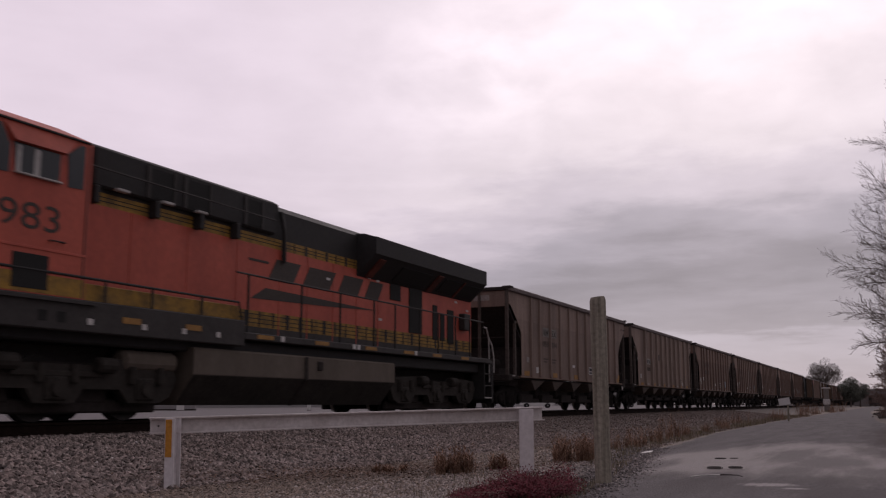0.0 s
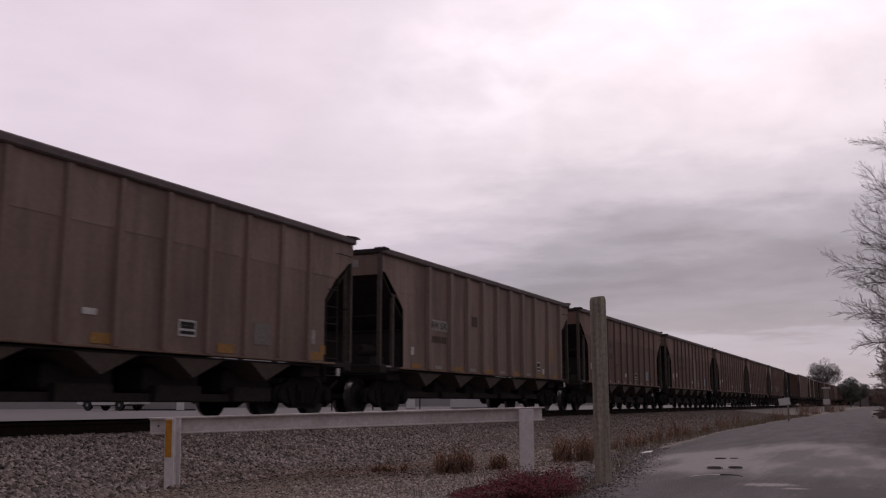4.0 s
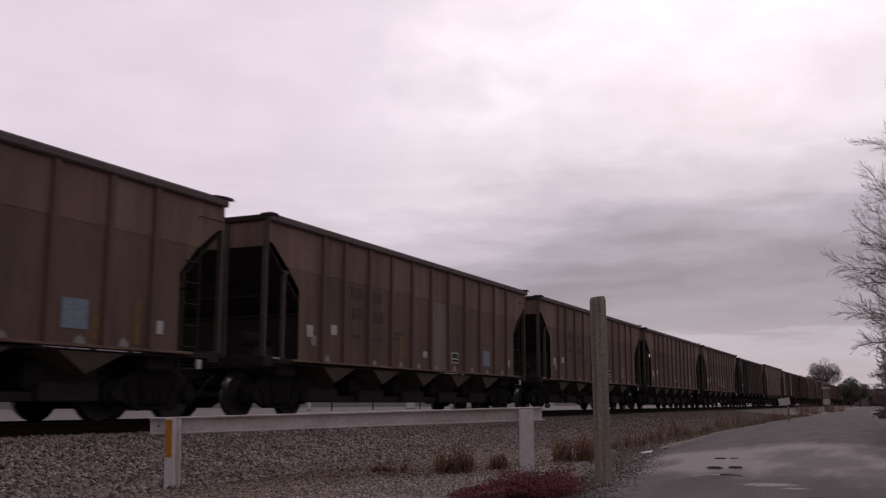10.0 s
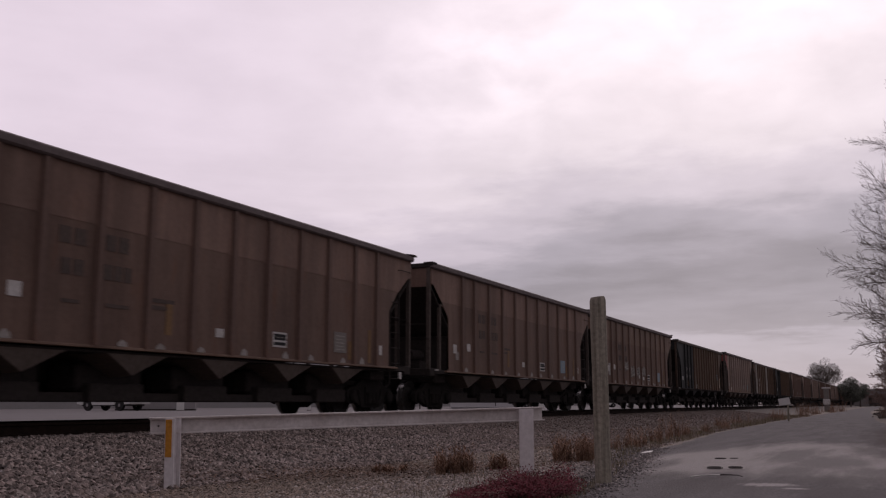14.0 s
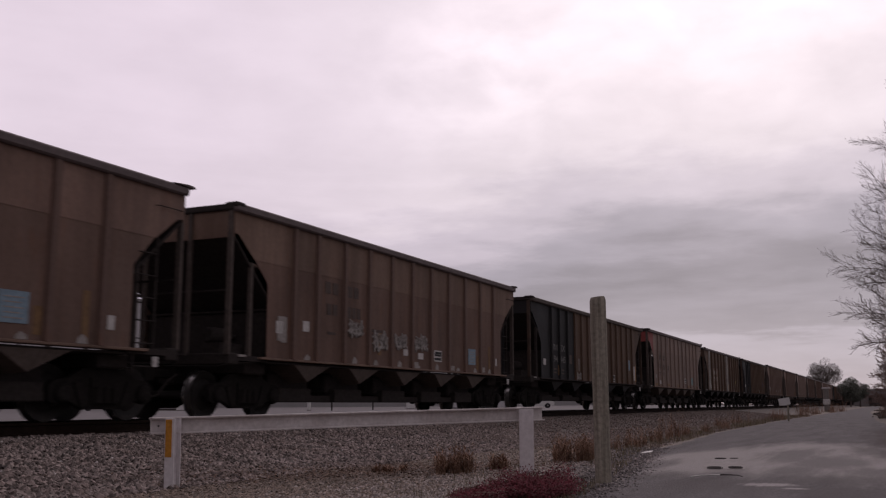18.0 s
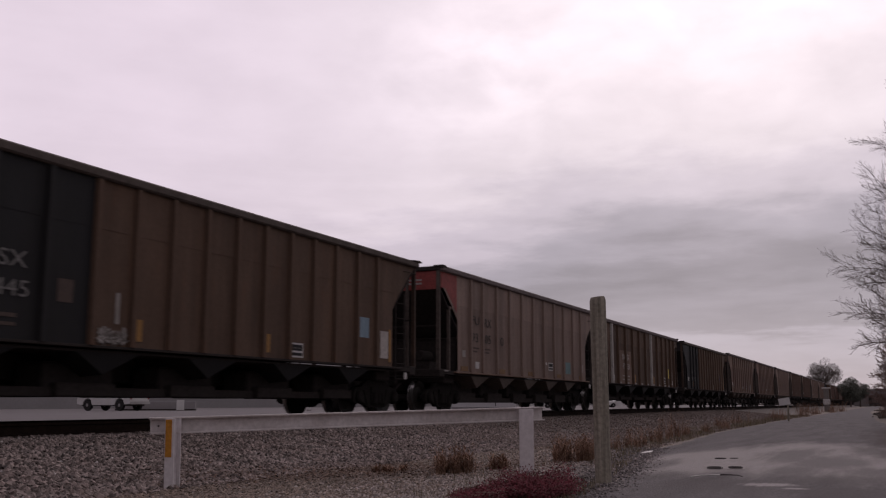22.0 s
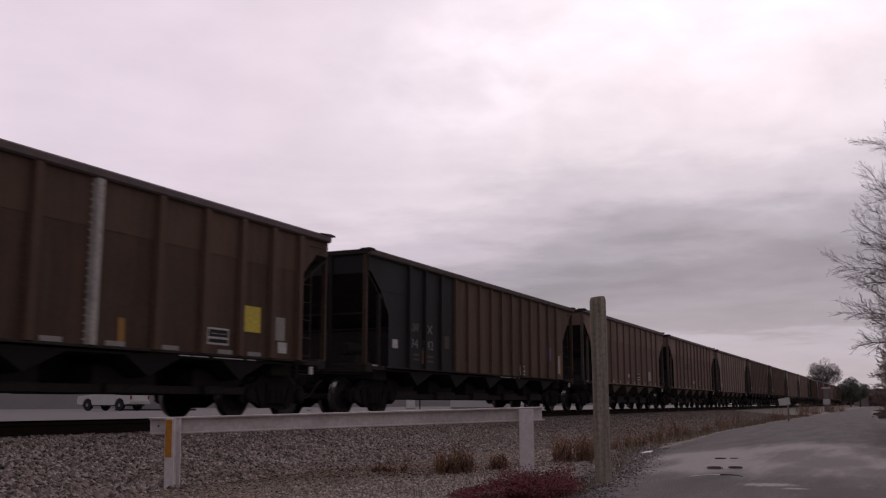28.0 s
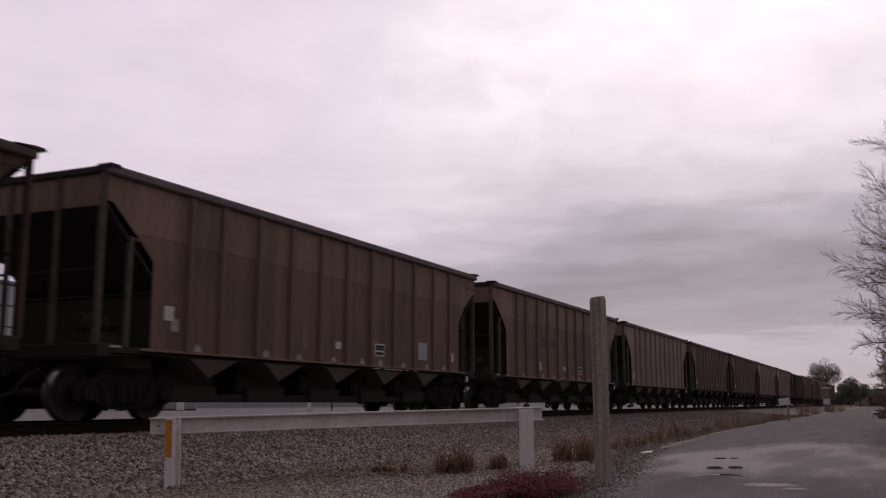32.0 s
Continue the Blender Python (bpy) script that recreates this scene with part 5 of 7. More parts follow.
    # hood in four colour bands, with ribs for doors
    bands = [("hood_base", 1.66, 1.86, SILL_GREY), ("hood_lower_stripe", 1.86, 2.19, ENGINE_YELLOW), ("hood_side", 2.19, 3.58, ORANGE), ("hood_upper_stripe", 3.58, 3.80, ENGINE_YELLOW)]
    for nm, z0, z1, mat in bands:
        part(nm, Shape().box((-H, -17.40, z0), (H, -0.95, z1)), mat, eng)
    for z in (1.93, 2.02, 2.11):
        part("stripe_line", Shape().box((H - 0.01, -17.3, z), (H + 0.004, -1.0, z + 0.018)), ENGINE_BLACK, eng)
    for k in range(23):
        part("stripe_gap", Shape().box((H - 0.01, -12.6 + 0.5 * k, 1.87), (H + 0.006, -12.6 + 0.5 * k + (0.05 if k % 3 else 0.11), 2.185)), ENGINE_BLACK, eng)
    for k in range(12):
        part("stripe_gap", Shape().box((H - 0.01, -11.3 + 0.44 * k, 3.585), (H + 0.006, -11.3 + 0.44 * k + (0.035 if k % 2 else 0.09), 3.795)), ENGINE_BLACK, eng)
    for z in (3.65, 3.72):
        part("stripe_line", Shape().box((H - 0.01, -17.3, z), (H + 0.004, -6.4, z + 0.016)), ENGINE_BLACK, eng)
    part("hood_top", Shape().prism([(-H, 3.80), (H, 3.80), (H, 4.56), (0.75, 4.66), (-0.75, 4.66), (-H, 4.56)], -17.40, -11.5, axis=1), ENGINE_BLACK, eng)
    part("hood_top", Shape().prism([(-H, 3.80), (H, 3.80), (H, 4.42), (0.75, 4.58), (-0.75, 4.58), (-H, 4.42)], -11.5, -7.2, axis=1), ENGINE_BLACK, eng)
    part("dynamic_brake_hatch", Shape().box((-1.05, -16.9, 3.86), (1.05, -11.7, 4.56), 0.04), ENGINE_BLACK, eng)
    for y0, y1 in ((-15.58, -14.98), (-14.60, -13.96), (-12.75, -12.25)):
        g = part("intake_grille", Shape().box((1.045, y0, 3.92), (1.06, y1, 4.46), 0.004), GRILLE, eng)
        part("grille_frame", Shape().box((1.05, y0 - 0.10, 3.9), (1.075, y0, 4.48)), SILL_GREY, g)
        part("grille_frame", Shape().box((1.05, y1, 3.9), (1.075, y1 + 0.06, 4.48)), SILL_GREY, g)
    for y in (-16.45, -15.32, -14.38):
        part("running_lamp", Shape().box((1.05, y, 3.85), (1.16, y + 0.28, 3.90), 0.01), PALE_STEEL, eng)
    for y in (-16.95, -15.50, -14.28, -13.15):
        part("hood_bracket", Shape().box((H, y, 3.56), (1.14, y + 0.12, 3.86), 0.01), ENGINE_BLACK, eng)
    part("roof_rail", Shape().tube([(1.25, -17.3, 4.12), (1.25, -12.0, 4.10)], 0.018), SILL_GREY, eng)
    for y in (-15.9, -14.4, -12.9, -11.4, -10.3, -9.2, -8.1, -7.0):
        part("hood_door_seam", Shape().box((H - 0.01, y, 1.7), (H + 0.008, y + 0.03, 3.58)), ORANGE, eng)
    part("exhaust_stack", Shape().box((-0.5, -9.3, 4.56), (0.5, -8.7, 4.68), 0.04), ENGINE_BLACK, eng)
    part("horn", Shape().tube([(0.1, -9.6, 4.62), (0.1, -9.3, 4.64)], 0.05, 8, 0.02), SILL_GREY, eng)
    part("muffler_pipe", Shape().tube([(1.02, -11.5, 4.4), (1.06, -11.42, 4.0), (1.0, -11.3, 3.3)], 0.05, 8), ENGINE_BLACK, eng)
    # radiator wings
    part("radiator_hood", Shape().prism([(-0.95, 3.42), (0.95, 3.42), (1.50, 3.94), (1.50, 4.36), (1.15, 4.47), (-1.15, 4.47), (-1.50, 4.36), (-1.50, 3.94)], -8.1, -1.0, axis=1), ENGINE_BLACK, eng, "black flared radiator hood")
    part("radiator_edge", Shape().box((1.46, -8.12, 3.93), (1.515, -0.98, 4.37), 0.01), ENGINE_BLACK, eng)
    part("radiator_screen", Shape().box((-1.0, -7.4, 4.47), (1.0, -4.8, 4.53), 0.01), PALE_STEEL, eng, "pale steel mesh on the radiator roof")
    slant = Matrix.Translation((1.21, 0, 3.655)) @ Matrix.Rotation(radians(46.5), 4, "Y")
    for y0, y1 in ((-6.4, -4.6), (-3.7, -2.6), (-2.4, -1.2)):
        part("radiator_grille", Shape().box((-0.02, y0, -0.24), (0.018, y1, 0.24), 0.0, slant), GRILLE, eng)
    # engine orange darkened in colour to show the shade under the radiator wing
    for y in (-7.75, -4.30, -2.5):
        part("radiator_strut", Shape().box((-0.03, y, -0.30), (0.035, y + (0.30 if y < -4 else 0.06), 0.30), 0.0, slant), SHADED_ORANGE, eng, "orange strut darkened for shade")
    for y0, y1, z0, z1 in ((-6.35, -5.75, 3.0, 3.42), (-5.25, -4.45, 2.2, 3.45), (-3.75, -3.45, 2.1, 3.1), (-3.25, -2.95, 2.1, 2.9), (-2.75, -2.3, 2.05, 3.05)):
        part("equipment_door", Shape().box((H - 0.01, y0, z0), (H + 0.022, y1, z1), 0.01), GRILLE, eng, "dark louvred equipment opening")
    part("equipment_box", Shape().box((H, -1.9, 2.5), (1.15, -1.45, 3.0), 0.02), SILL_GREY, eng)
    for y, z in ((-7.55, 3.42), (-7.1, 3.38), (-6.95, 2.4), (-2.2, 3.3), (-1.35, 3.1), (-9.5, 3.15)):
        part("warning_label", Shape().box((H, y, z), (H + 0.012, y + 0.16, z + 0.06)), WHITE_PAINT, eng)
    # plain slanted blocks and a wedge in the place of the painted mark
    lean = 0.42
    for y0, w in ((-11.72, 1.02), (-10.42, 1.22), (-8.90, 1.02), (-7.62, 0.78)):
        part("painted_mark", Shape().prism([(y0 - lean * 0.2, 2.89), (y0 + w - lean * 0.4, 2.89), (y0 + w + lean * 0.3, 3.36), (y0 + lean * 0.5, 3.36)], H - 0.005, H + 0.009), DARK_LETTER, eng)
    part("painted_mark", Shape().prism([(-12.40, 2.44), (-9.5, 2.53), (-7.0, 2.64), (-9.4, 2.67), (-11.9, 2.70)], H - 0.005, H + 0.009), DARK_LETTER, eng)
    part("painted_mark", Shape().prism([(-12.5, 3.22), (-11.8, 3.22), (-11.8, 3.27), (-12.5, 3.27)], H - 0.005, H + 0.009), DARK_LETTER, eng)
    # handrails
    rail = part("handrail", Shape().tube([(1.49, -13.6, 2.80), (1.49, -1.25, 2.76), (1.49, -1.2, 2.4)], 0.02, 8), SILL_GREY, eng)
    for y in (-13.2, -11.32, -9.73, -8.15, -7.05, -5.66, -4.5, -3.33, -2.3):
        part("stanchion", Shape().tube([(1.49, y, 1.64), (1.49, y, 2.79)], 0.022, 6), ENGINE_BLACK, rail)
    low_rail = part("handrail", Shape().tube([(1.50, -21.0, 2.24), (1.50, -13.5, 2.22), (1.50, -13.4, 1.88)], 0.022, 8), ENGINE_BLACK, eng)
    for y in (-19.4, -16.97, -15.89, -14.59):
        part("stanchion", Shape().tube([(1.50, y, 1.86), (1.50, y, 2.23)], 0.022, 6), ENGINE_BLACK, low_rail)
    part("side_panel", Shape().box((1.36, -17.38, 1.88), (1.42, -13.4, 2.16), 0.01), ENGINE_YELLOW, eng)
    part("end_handrail", Shape().tube([(1.45, -1.15, 2.62), (1.45, -0.9, 2.62), (1.45, -0.75, 2.35), (1.45, -0.45, 2.1), (1.45, -0.3, 1.7), (1.45, -0.3, 1.25)], 0.022, 8), PALE_STEEL, eng, "pale bent handrail by the rear steps")
    part("end_handrail", Shape().tube([(1.45, -0.72, 2.3), (1.45, -0.68, 1.6), (1.45, -0.68, 0.95)], 0.022, 8), PALE_STEEL, eng)
    # steps, pilot, coupler
    # bottom step gets the pale paint to stand for the light it catches
    for z in (0.45, 0.82, 1.18):
        part("step", Shape().box((1.10, -1.15, z), (1.50, -0.62, z + 0.035)), SILL_GREY if z > 0.5 else PALE_STEEL, eng)
    part("step_side", Shape().box((1.08, -1.2, 0.42), (1.50, -1.16, 1.55)).box((1.08, -0.62, 0.42), (1.50, -0.58, 1.55)), ENGINE_BLACK, eng)
    part("pilot", Shape().box((-1.5, -0.56, 0.30), (1.5, -0.48, 1.55), 0.02), ENGINE_BLACK, eng)
    part("end_platform", Shape().box((-1.5, -1.0, 1.50), (1.5, -0.5, 1.62), 0.02), SILL_GREY, eng)
    part("coupler", Shape().box((-0.12, -0.5, 0.76), (0.12, 0.0, 0.96), 0.02).box((-0.18, -0.1, 0.70), (0.18, 0.16, 1.02), 0.04), TRUCK_STEEL, eng)
    part("nose", Shape().box((-1.45, -21.9, 1.5), (1.45, -20.4, 3.3), 0.15), ORANGE, eng)
    part("lower_stripe", Shape().box((1.49, -20.4, 1.90), (1.506, -17.42, 2.18)), ENGINE_YELLOW, cab)
    part("running_gear", Shape().box((-0.75, -21.0, 0.50), (0.75, -0.9, 1.24), 0.04), UNDER, eng)
    part("side_pipes", Shape().box((0.95, -14.6, 1.30), (1.25, -0.9, 1.50), 0.03).box((-1.25, -14.6, 1.30), (-0.95, -0.9, 1.50), 0.03), UNDER, eng)
    # fuel tank
    part("fuel_tank", Shape().prism([(-1.42, 1.30), (-1.46, 1.26), (-1.46, 0.82), (-1.05, 0.28), (1.05, 0.28), (1.46, 0.82), (1.46, 1.26), (1.42, 1.30)], -14.7, -7.0, axis=1), TANK_PAINT, eng, "dusty grey-brown faceted fuel tank")
    # darker sheet over the lower facet: grime plus painted shade of its downward face
    part("tank_belly", Shape().prism([(1.463, 0.80), (1.053, 0.262), (1.04, 0.275), (1.45, 0.81)], -14.68, -7.02, axis=1).prism([(-1.463, 0.80), (-1.053, 0.262), (-1.04, 0.275), (-1.45, 0.81)], -14.68, -7.02, axis=1), ENGINE_TRUCK, eng, "grimy lower slope of the fuel tank, darkened as shade")
    part("tank_strap", Shape().prism([(1.465, 1.27), (1.47, 0.80), (1.05, 0.27), (1.06, 0.25), (1.49, 0.79), (1.485, 1.27)], -11.1, -11.0, axis=1), UNDER, eng)
    part("fuel_filler", Shape().box((1.44, -10.6, 1.0), (1.50, -10.4, 1.2), 0.02), UNDER, eng)
    part("air_reservoir", Shape().lathe([(-16.2, 0.12), (-16.15, 0.19), (-14.95, 0.19), (-14.9, 0.12)], (1.1, 0, 1.0), axis=1, n=14), TANK_PAINT, eng)
    # three-axle trucks
    for yc in (-4.05, -17.6):
        bogie = part("truck", Shape().box((-0.9, -1.6, 0.62), (0.9, 1.6, 0.95), 0.05), UNDER, eng)
        bogie.location = (0, yc, 0)
        for s in (-1, 1):
            sh = Shape().prism([(-2.75, 0.72), (-2.55, 0.40), (-2.30, 0.30), (-1.55, 0.30), (-1.35, 0.52), (-0.55, 0.52), (-0.40, 0.30), (0.40, 0.30), (0.55, 0.52), (1.35, 0.52), (1.55, 0.30), (2.30, 0.30), (2.55, 0.40), (2.75, 0.72), (2.60, 0.96), (1.2, 1.02), (0.7, 0.90), (-0.7, 0.90), (-1.2, 1.02), (-2.60, 0.96)], s * 1.06, s * 1.22)
            fr = part("side_frame", sh, ENGINE_TRUCK, bogie)
            boxes = Shape()
            for e in (-1.93, 0.0, 1.93):
                boxes.box((s * 1.20, e - 0.22, 0.34), (s * 1.27, e + 0.22, 0.72), 0.03)
                boxes.lathe([(1.26, 0.15), (1.32, 0.13)] if s > 0 else [(-1.32, 0.13), (-1.26, 0.15)], (0, e, 0.53), axis=0, n=16)
                for q in (-0.34, 0.34):
                    boxes.lathe([(0.62, 0.08), (0.9, 0.08)], (s * 1.24, e + q, 0), axis=2, n=10)
            boxes.box((s * 1.2, -0.9, 0.70), (s * 1.26, 0.9, 0.80), 0.02)
            part("journal_box", boxes, ENGINE_TRUCK, bogie)
            for e in (-1.0, 0.95):
                part("brake_cylinder", Shape().lathe([(e - 0.22, 0.10), (e - 0.18, 0.13), (e + 0.15, 0.13), (e + 0.2, 0.06)], (s * 1.3, 0, 0.9), axis=1, n=12), ENGINE_TRUCK, bogie)
        for s in (-1, 1):
            part("brake_rigging", Shape().box((s * 0.86, -2.5, 0.14), (s * 0.98, 2.5, 0.36), 0.03).box((s * 0.82, -1.3, 0.3), (s * 1.0, -0.65, 0.8), 0.03).box((s * 0.82, 0.65, 0.3), (s * 1.0, 1.3, 0.8), 0.03), UNDER, bogie)
        for e in (-1.93, 0.0, 1.93):
            def big_axle():
                sh = Shape().lathe([(-1.0, 0.09), (1.0, 0.09)], (0, 0, 0), axis=0, n=12)
                for s in (-1, 1):
                    profile = [(s * 0.72 + a, r * 1.147) for a, r in wheel_profile(s)]
                    sh.lathe(profile if s < 0 else profile[::-1], (0, 0, 0), axis=0, n=32)
                return bright_tread(sh.mesh("wheelset", WHEEL_STEEL, True), 0.515)
            w = part("wheelset", stored("big_wheelset", big_axle), WHEEL_STEEL, bogie)
            w.location = (0, e, 0.53)
            ENGINE_WHEELS.append(w)
    return eng


ENGINE = locomotive()

# ---- things by the road ----
GUARD_WHITE = material("chalky_white_guardrail_paint", (0.66, 0.615, 0.63), 0.7, second=(0.50, 0.455, 0.46), coarse=3.5, grain=22, grain_amount=0.12, bump=0.08)
POST_WOOD = material("grey_weathered_timber", (0.335, 0.298, 0.245), 0.9, second=(0.155, 0.135, 0.104), coarse=4, stretch=(6, 6, 0.22), grain=26, bump=0.6, amount=0.95)
AMBER = material("amber_reflector", (0.50, 0.21, 0.02), 0.5, second=(0.38, 0.15, 0.02), coarse=6, grain=25)

a, b = Vector((-6.89, 7.70, 0.702)), Vector((-4.01, 11.52, 0.804))
run = b - a
turn = Matrix.Translation(a) @ Matrix.Rotation(math.atan2(run.y, run.x), 4, "Z") @ Matrix.Rotation(-math.asin(run.z / run.length), 4, "Y")
guard = thing("guardrail", "white painted steel guardrail with two posts", "guardrail")
beam_section = [(-0.075, 0.0), (-0.075, -0.014), (-0.012, -0.018), (-0.012, -0.150), (-0.070, -0.154), (-0.070, -0.166), (0.075, -0.166), (0.075, -0.154), (0.008, -0.150), (0.008, -0.018), (0.085, -0.014), (0.085, 0.0)]
BEAM_WHITE = material("dirty_white_beam_paint", (0.60, 0.555, 0.55), 0.75, second=(0.40, 0.345, 0.33), coarse=2.2, grain=22, grain_amount=0.15, bump=0.1, amount=0.8)
beam = part("beam", Shape().prism(beam_section, 0, run.length, axis=0, m=turn), BEAM_WHITE, guard)
for q in (0.08, 0.17):
    part("bolt", Shape().lathe([(-0.026, 0.008), (-0.012, 0.009)], (q, 0, -0.085), axis=1, n=8), UNDER, beam).matrix_basis = turn
along_run = run.normalized()
side_way = Vector((run.y, -run.x, 0)).normalized()
for k, (q, lean, tall) in enumerate(((0.23, -0.02, 0.695), (4.50, 0.0, 0.775))):
    at = a + along_run * q + side_way * 0.10
    wide = 0.050 if k == 0 else 0.082
    m = Matrix.Translation((at.x, at.y, 0)) @ Matrix.Rotation(radians(15), 4, "Z") @ Matrix.Rotation(lean, 4, "Y")
    sh = Shape().box((-wide, -0.095, -0.25), (wide, -0.080, tall), 0.003, m).box((-wide, 0.055, -0.25), (wide, 0.070, tall), 0.003, m).box((-0.008, -0.08, -0.25), (0.008, 0.055, tall - 0.003), 0.0, m)
    post = part("post", sh, GUARD_WHITE, guard)
    if k == 0:
        part("reflector", Shape().box((-0.043, -0.101, 0.31), (0.026, -0.0955, 0.685), 0.003, m), AMBER, post, "amber reflective strip")

post_shape = Shape()
rings = [(-0.3, 0.088), (0.0, 0.087), (0.02, 0.086), (0.5, 0.085), (1.0, 0.086), (1.6, 0.087), (1.85, 0.087), (1.96, 0.086), (2.0, 0.073)]
n = 14
for z, r in rings:
    for k in range(n):
        ang = 2 * math.pi * k / n
        rr = r * (1 + 0.05 * noise.noise((3 * math.cos(ang), 3 * math.sin(ang), 1.3 * z)))
        post_shape.v.append((rr * math.cos(ang), rr * math.sin(ang), z + (0.008 * math.cos(ang) if z > 1.9 else 0)))
for j in range(len(rings) - 1):
    for k in range(n):
        post_shape.f.append((j * n + k, j * n + (k + 1) % n, (j + 1) * n + (k + 1) % n, (j + 1) * n + k))
post_shape.f.append(tuple((len(rings) - 1) * n + k for k in range(n)))
solid("wooden_post", post_shape, POST_WOOD, "grey weathered round timber post standing in gravel", "post", smooth=True, m=pose(-2.85, 10.16, 0.0, 0, -0.35, 20))

# ---- plants ----
CAR_WHITE = material("white_car_paint", (0.62, 0.61, 0.60), 0.35, second=(0.5, 0.48, 0.46), coarse=2, grain=8, grain_amount=0.05, bump=0.0, coat=0.4)
TWIG = material("grey_brown_bark", (0.130, 0.102, 0.092), 0.9, second=(0.085, 0.065, 0.058), coarse=4, grain=20)
RED_TWIG = material("reddish_brown_brush", (0.165, 0.108, 0.092), 0.9, second=(0.105, 0.068, 0.057), coarse=3, grain=20)
RED_LEAF = material("dark_red_leaves", (0.170, 0.030, 0.043), 0.8, second=(0.080, 0.026, 0.030), coarse=4, grain=20, vary=0.5, island=True)
DRY_GRASS = material("dry_russet_grass", (0.275, 0.165, 0.112), 0.9, second=(0.170, 0.100, 0.070), coarse=3, grain=20, vary=0.45, island=True)
DEAD_LEAF = material("brown_dead_leaves", (0.150, 0.088, 0.062), 0.95, second=(0.085, 0.055, 0.042), coarse=2, grain=20, vary=0.5, island=True)
PALE_GRASS = material("pale_straw_grass", (0.19, 0.15, 0.095), 0.9, second=(0.11, 0.10, 0.055), coarse=3, grain=20, vary=0.4, island=True)
# these two are lightened so that the colour itself carries distance haze
EVERGREEN = material("hazed_evergreen_needles", (0.098, 0.102, 0.084), 0.95, second=(0.066, 0.068, 0.056), coarse=2, grain=14, vary=0.4, island=True)
FAR_BRUSH = material("hazed_winter_brush", (0.085, 0.068, 0.062), 0.95, second=(0.052, 0.045, 0.040), coarse=0.5, grain=6, vary=0.35, island=True)


def spreading_tree(label, m, height, reach, seed, mat, low=0.22, limbs=34, twig=0.005, radius=0.19, thick=0.042, name="bare_tree"):
    """A leafless tree with one stem: limbs all round it sweep out, carry side branches, and end in fine upswept twigs."""
    rnd = random.Random(seed)
    tree = thing(name, label, "shrub" if "shrub" in name else "tree", m)
    trunk, fine = Shape(), Shape()
    stem, q = [], Vector((0, 0, -0.2))
    for i in range(11):
        stem.append(q.copy())
        q += Vector((rnd.uniform(-0.10, 0.10), rnd.uniform(-0.10, 0.10), (height * 0.92 + 0.2) / 10))
    trunk.tube(stem, radius, 10, 0.018)

    def branch(p, d, length, r, level, sag):
        bits = (9, 6, 4, 3)[level]
        pts, ways, q = [p], [d], p
        bend = Vector((rnd.uniform(-1, 1), rnd.uniform(-1, 1), rnd.uniform(-0.3, 1.0))) * (0.035, 0.05, 0.07, 0.09)[level]
        for i in range(bits):
            wob = Vector((rnd.uniform(-1, 1), rnd.uniform(-1, 1), rnd.uniform(-1, 1))) * (0.11, 0.12, 0.14, 0.15)[level]
            d = (d + bend + wob + Vector((0, 0, -sag * (i + 1) / bits))).normalized()
            q = q + d * (length / bits)
            pts.append(q)
            ways.append(d)
        (trunk if level == 0 else fine).tube(pts, r, (6, 5, 3, 3)[level], max(r * 0.3, twig * 0.6))
        if level == 3:
            return
        count = (int(length * 4.0) + 3, int(length * 5.8) + 3, int(length * 9.0) + 2)[level]
        for i in range(count):
            u = (0.14, 0.12, 0.1)[level] + 0.86 * (i + rnd.random()) / count
            k = min(bits - 1, int(u * bits))
            start = pts[k].lerp(pts[k + 1], u * bits - k) if u * bits - k <= 1 else pts[-1]
            d0 = ways[k]
            side = d0.orthogonal().normalized()
            side.rotate(Matrix.Rotation(rnd.uniform(0, 6.283), 3, d0))
            side.z = 0.75 * side.z + 0.12
            nd = (d0 + side * rnd.uniform(0.5, 1.15)).normalized()
            size = length * (0.50, 0.52, 0.55)[level] * (1.12 - 0.62 * u) * rnd.uniform(0.6, 1.15)
            branch(start, nd, size, max(r * (0.42, 0.45, 0.5)[level], twig), level + 1, (0.05, 0.06, 0.06)[level] * rnd.uniform(-1.0, 0.6))
    for i in range(limbs):
        u = (i + rnd.uniform(0.2, 0.8)) / limbs
        h = low + (0.98 - low) * u
        k = min(9, int(h * 10))
        p = stem[k].lerp(stem[k + 1], h * 10 - k)
        a = i * 2.39996 + rnd.uniform(-0.4, 0.4)
        rise = 0.12 + 1.25 * u + rnd.uniform(-0.12, 0.18)
        d = Vector((math.cos(a), math.sin(a), rise)).normalized()
        length = reach * (1.02 - 0.58 * u ** 1.1) * rnd.uniform(0.75, 1.1) * (0.72 if u < 0.08 else 1.0)
        branch(p, d, length, thick * (1.1 - 0.7 * u), 0, 0.10 * (1 - u) * rnd.uniform(0.4, 1.6))
    part("trunk", trunk, mat, tree, smooth=True)
    part("crown", fine, mat, tree, "fine bare twigs")
    return tree


spreading_tree("tall leafless tree with fine sweeping grey-brown branches", pose(2.0, 40.0, 0), 13.6, 4.1, 4, TWIG, twig=0.0024, radius=0.24, limbs=66, thick=0.022)
spreading_tree("leafless tree with upswept grey-brown branches", pose(0.7, 47.0, 0), 9.0, 2.9, 9, TWIG, low=0.40, limbs=26, twig=0.0042, radius=0.13, thick=0.032)
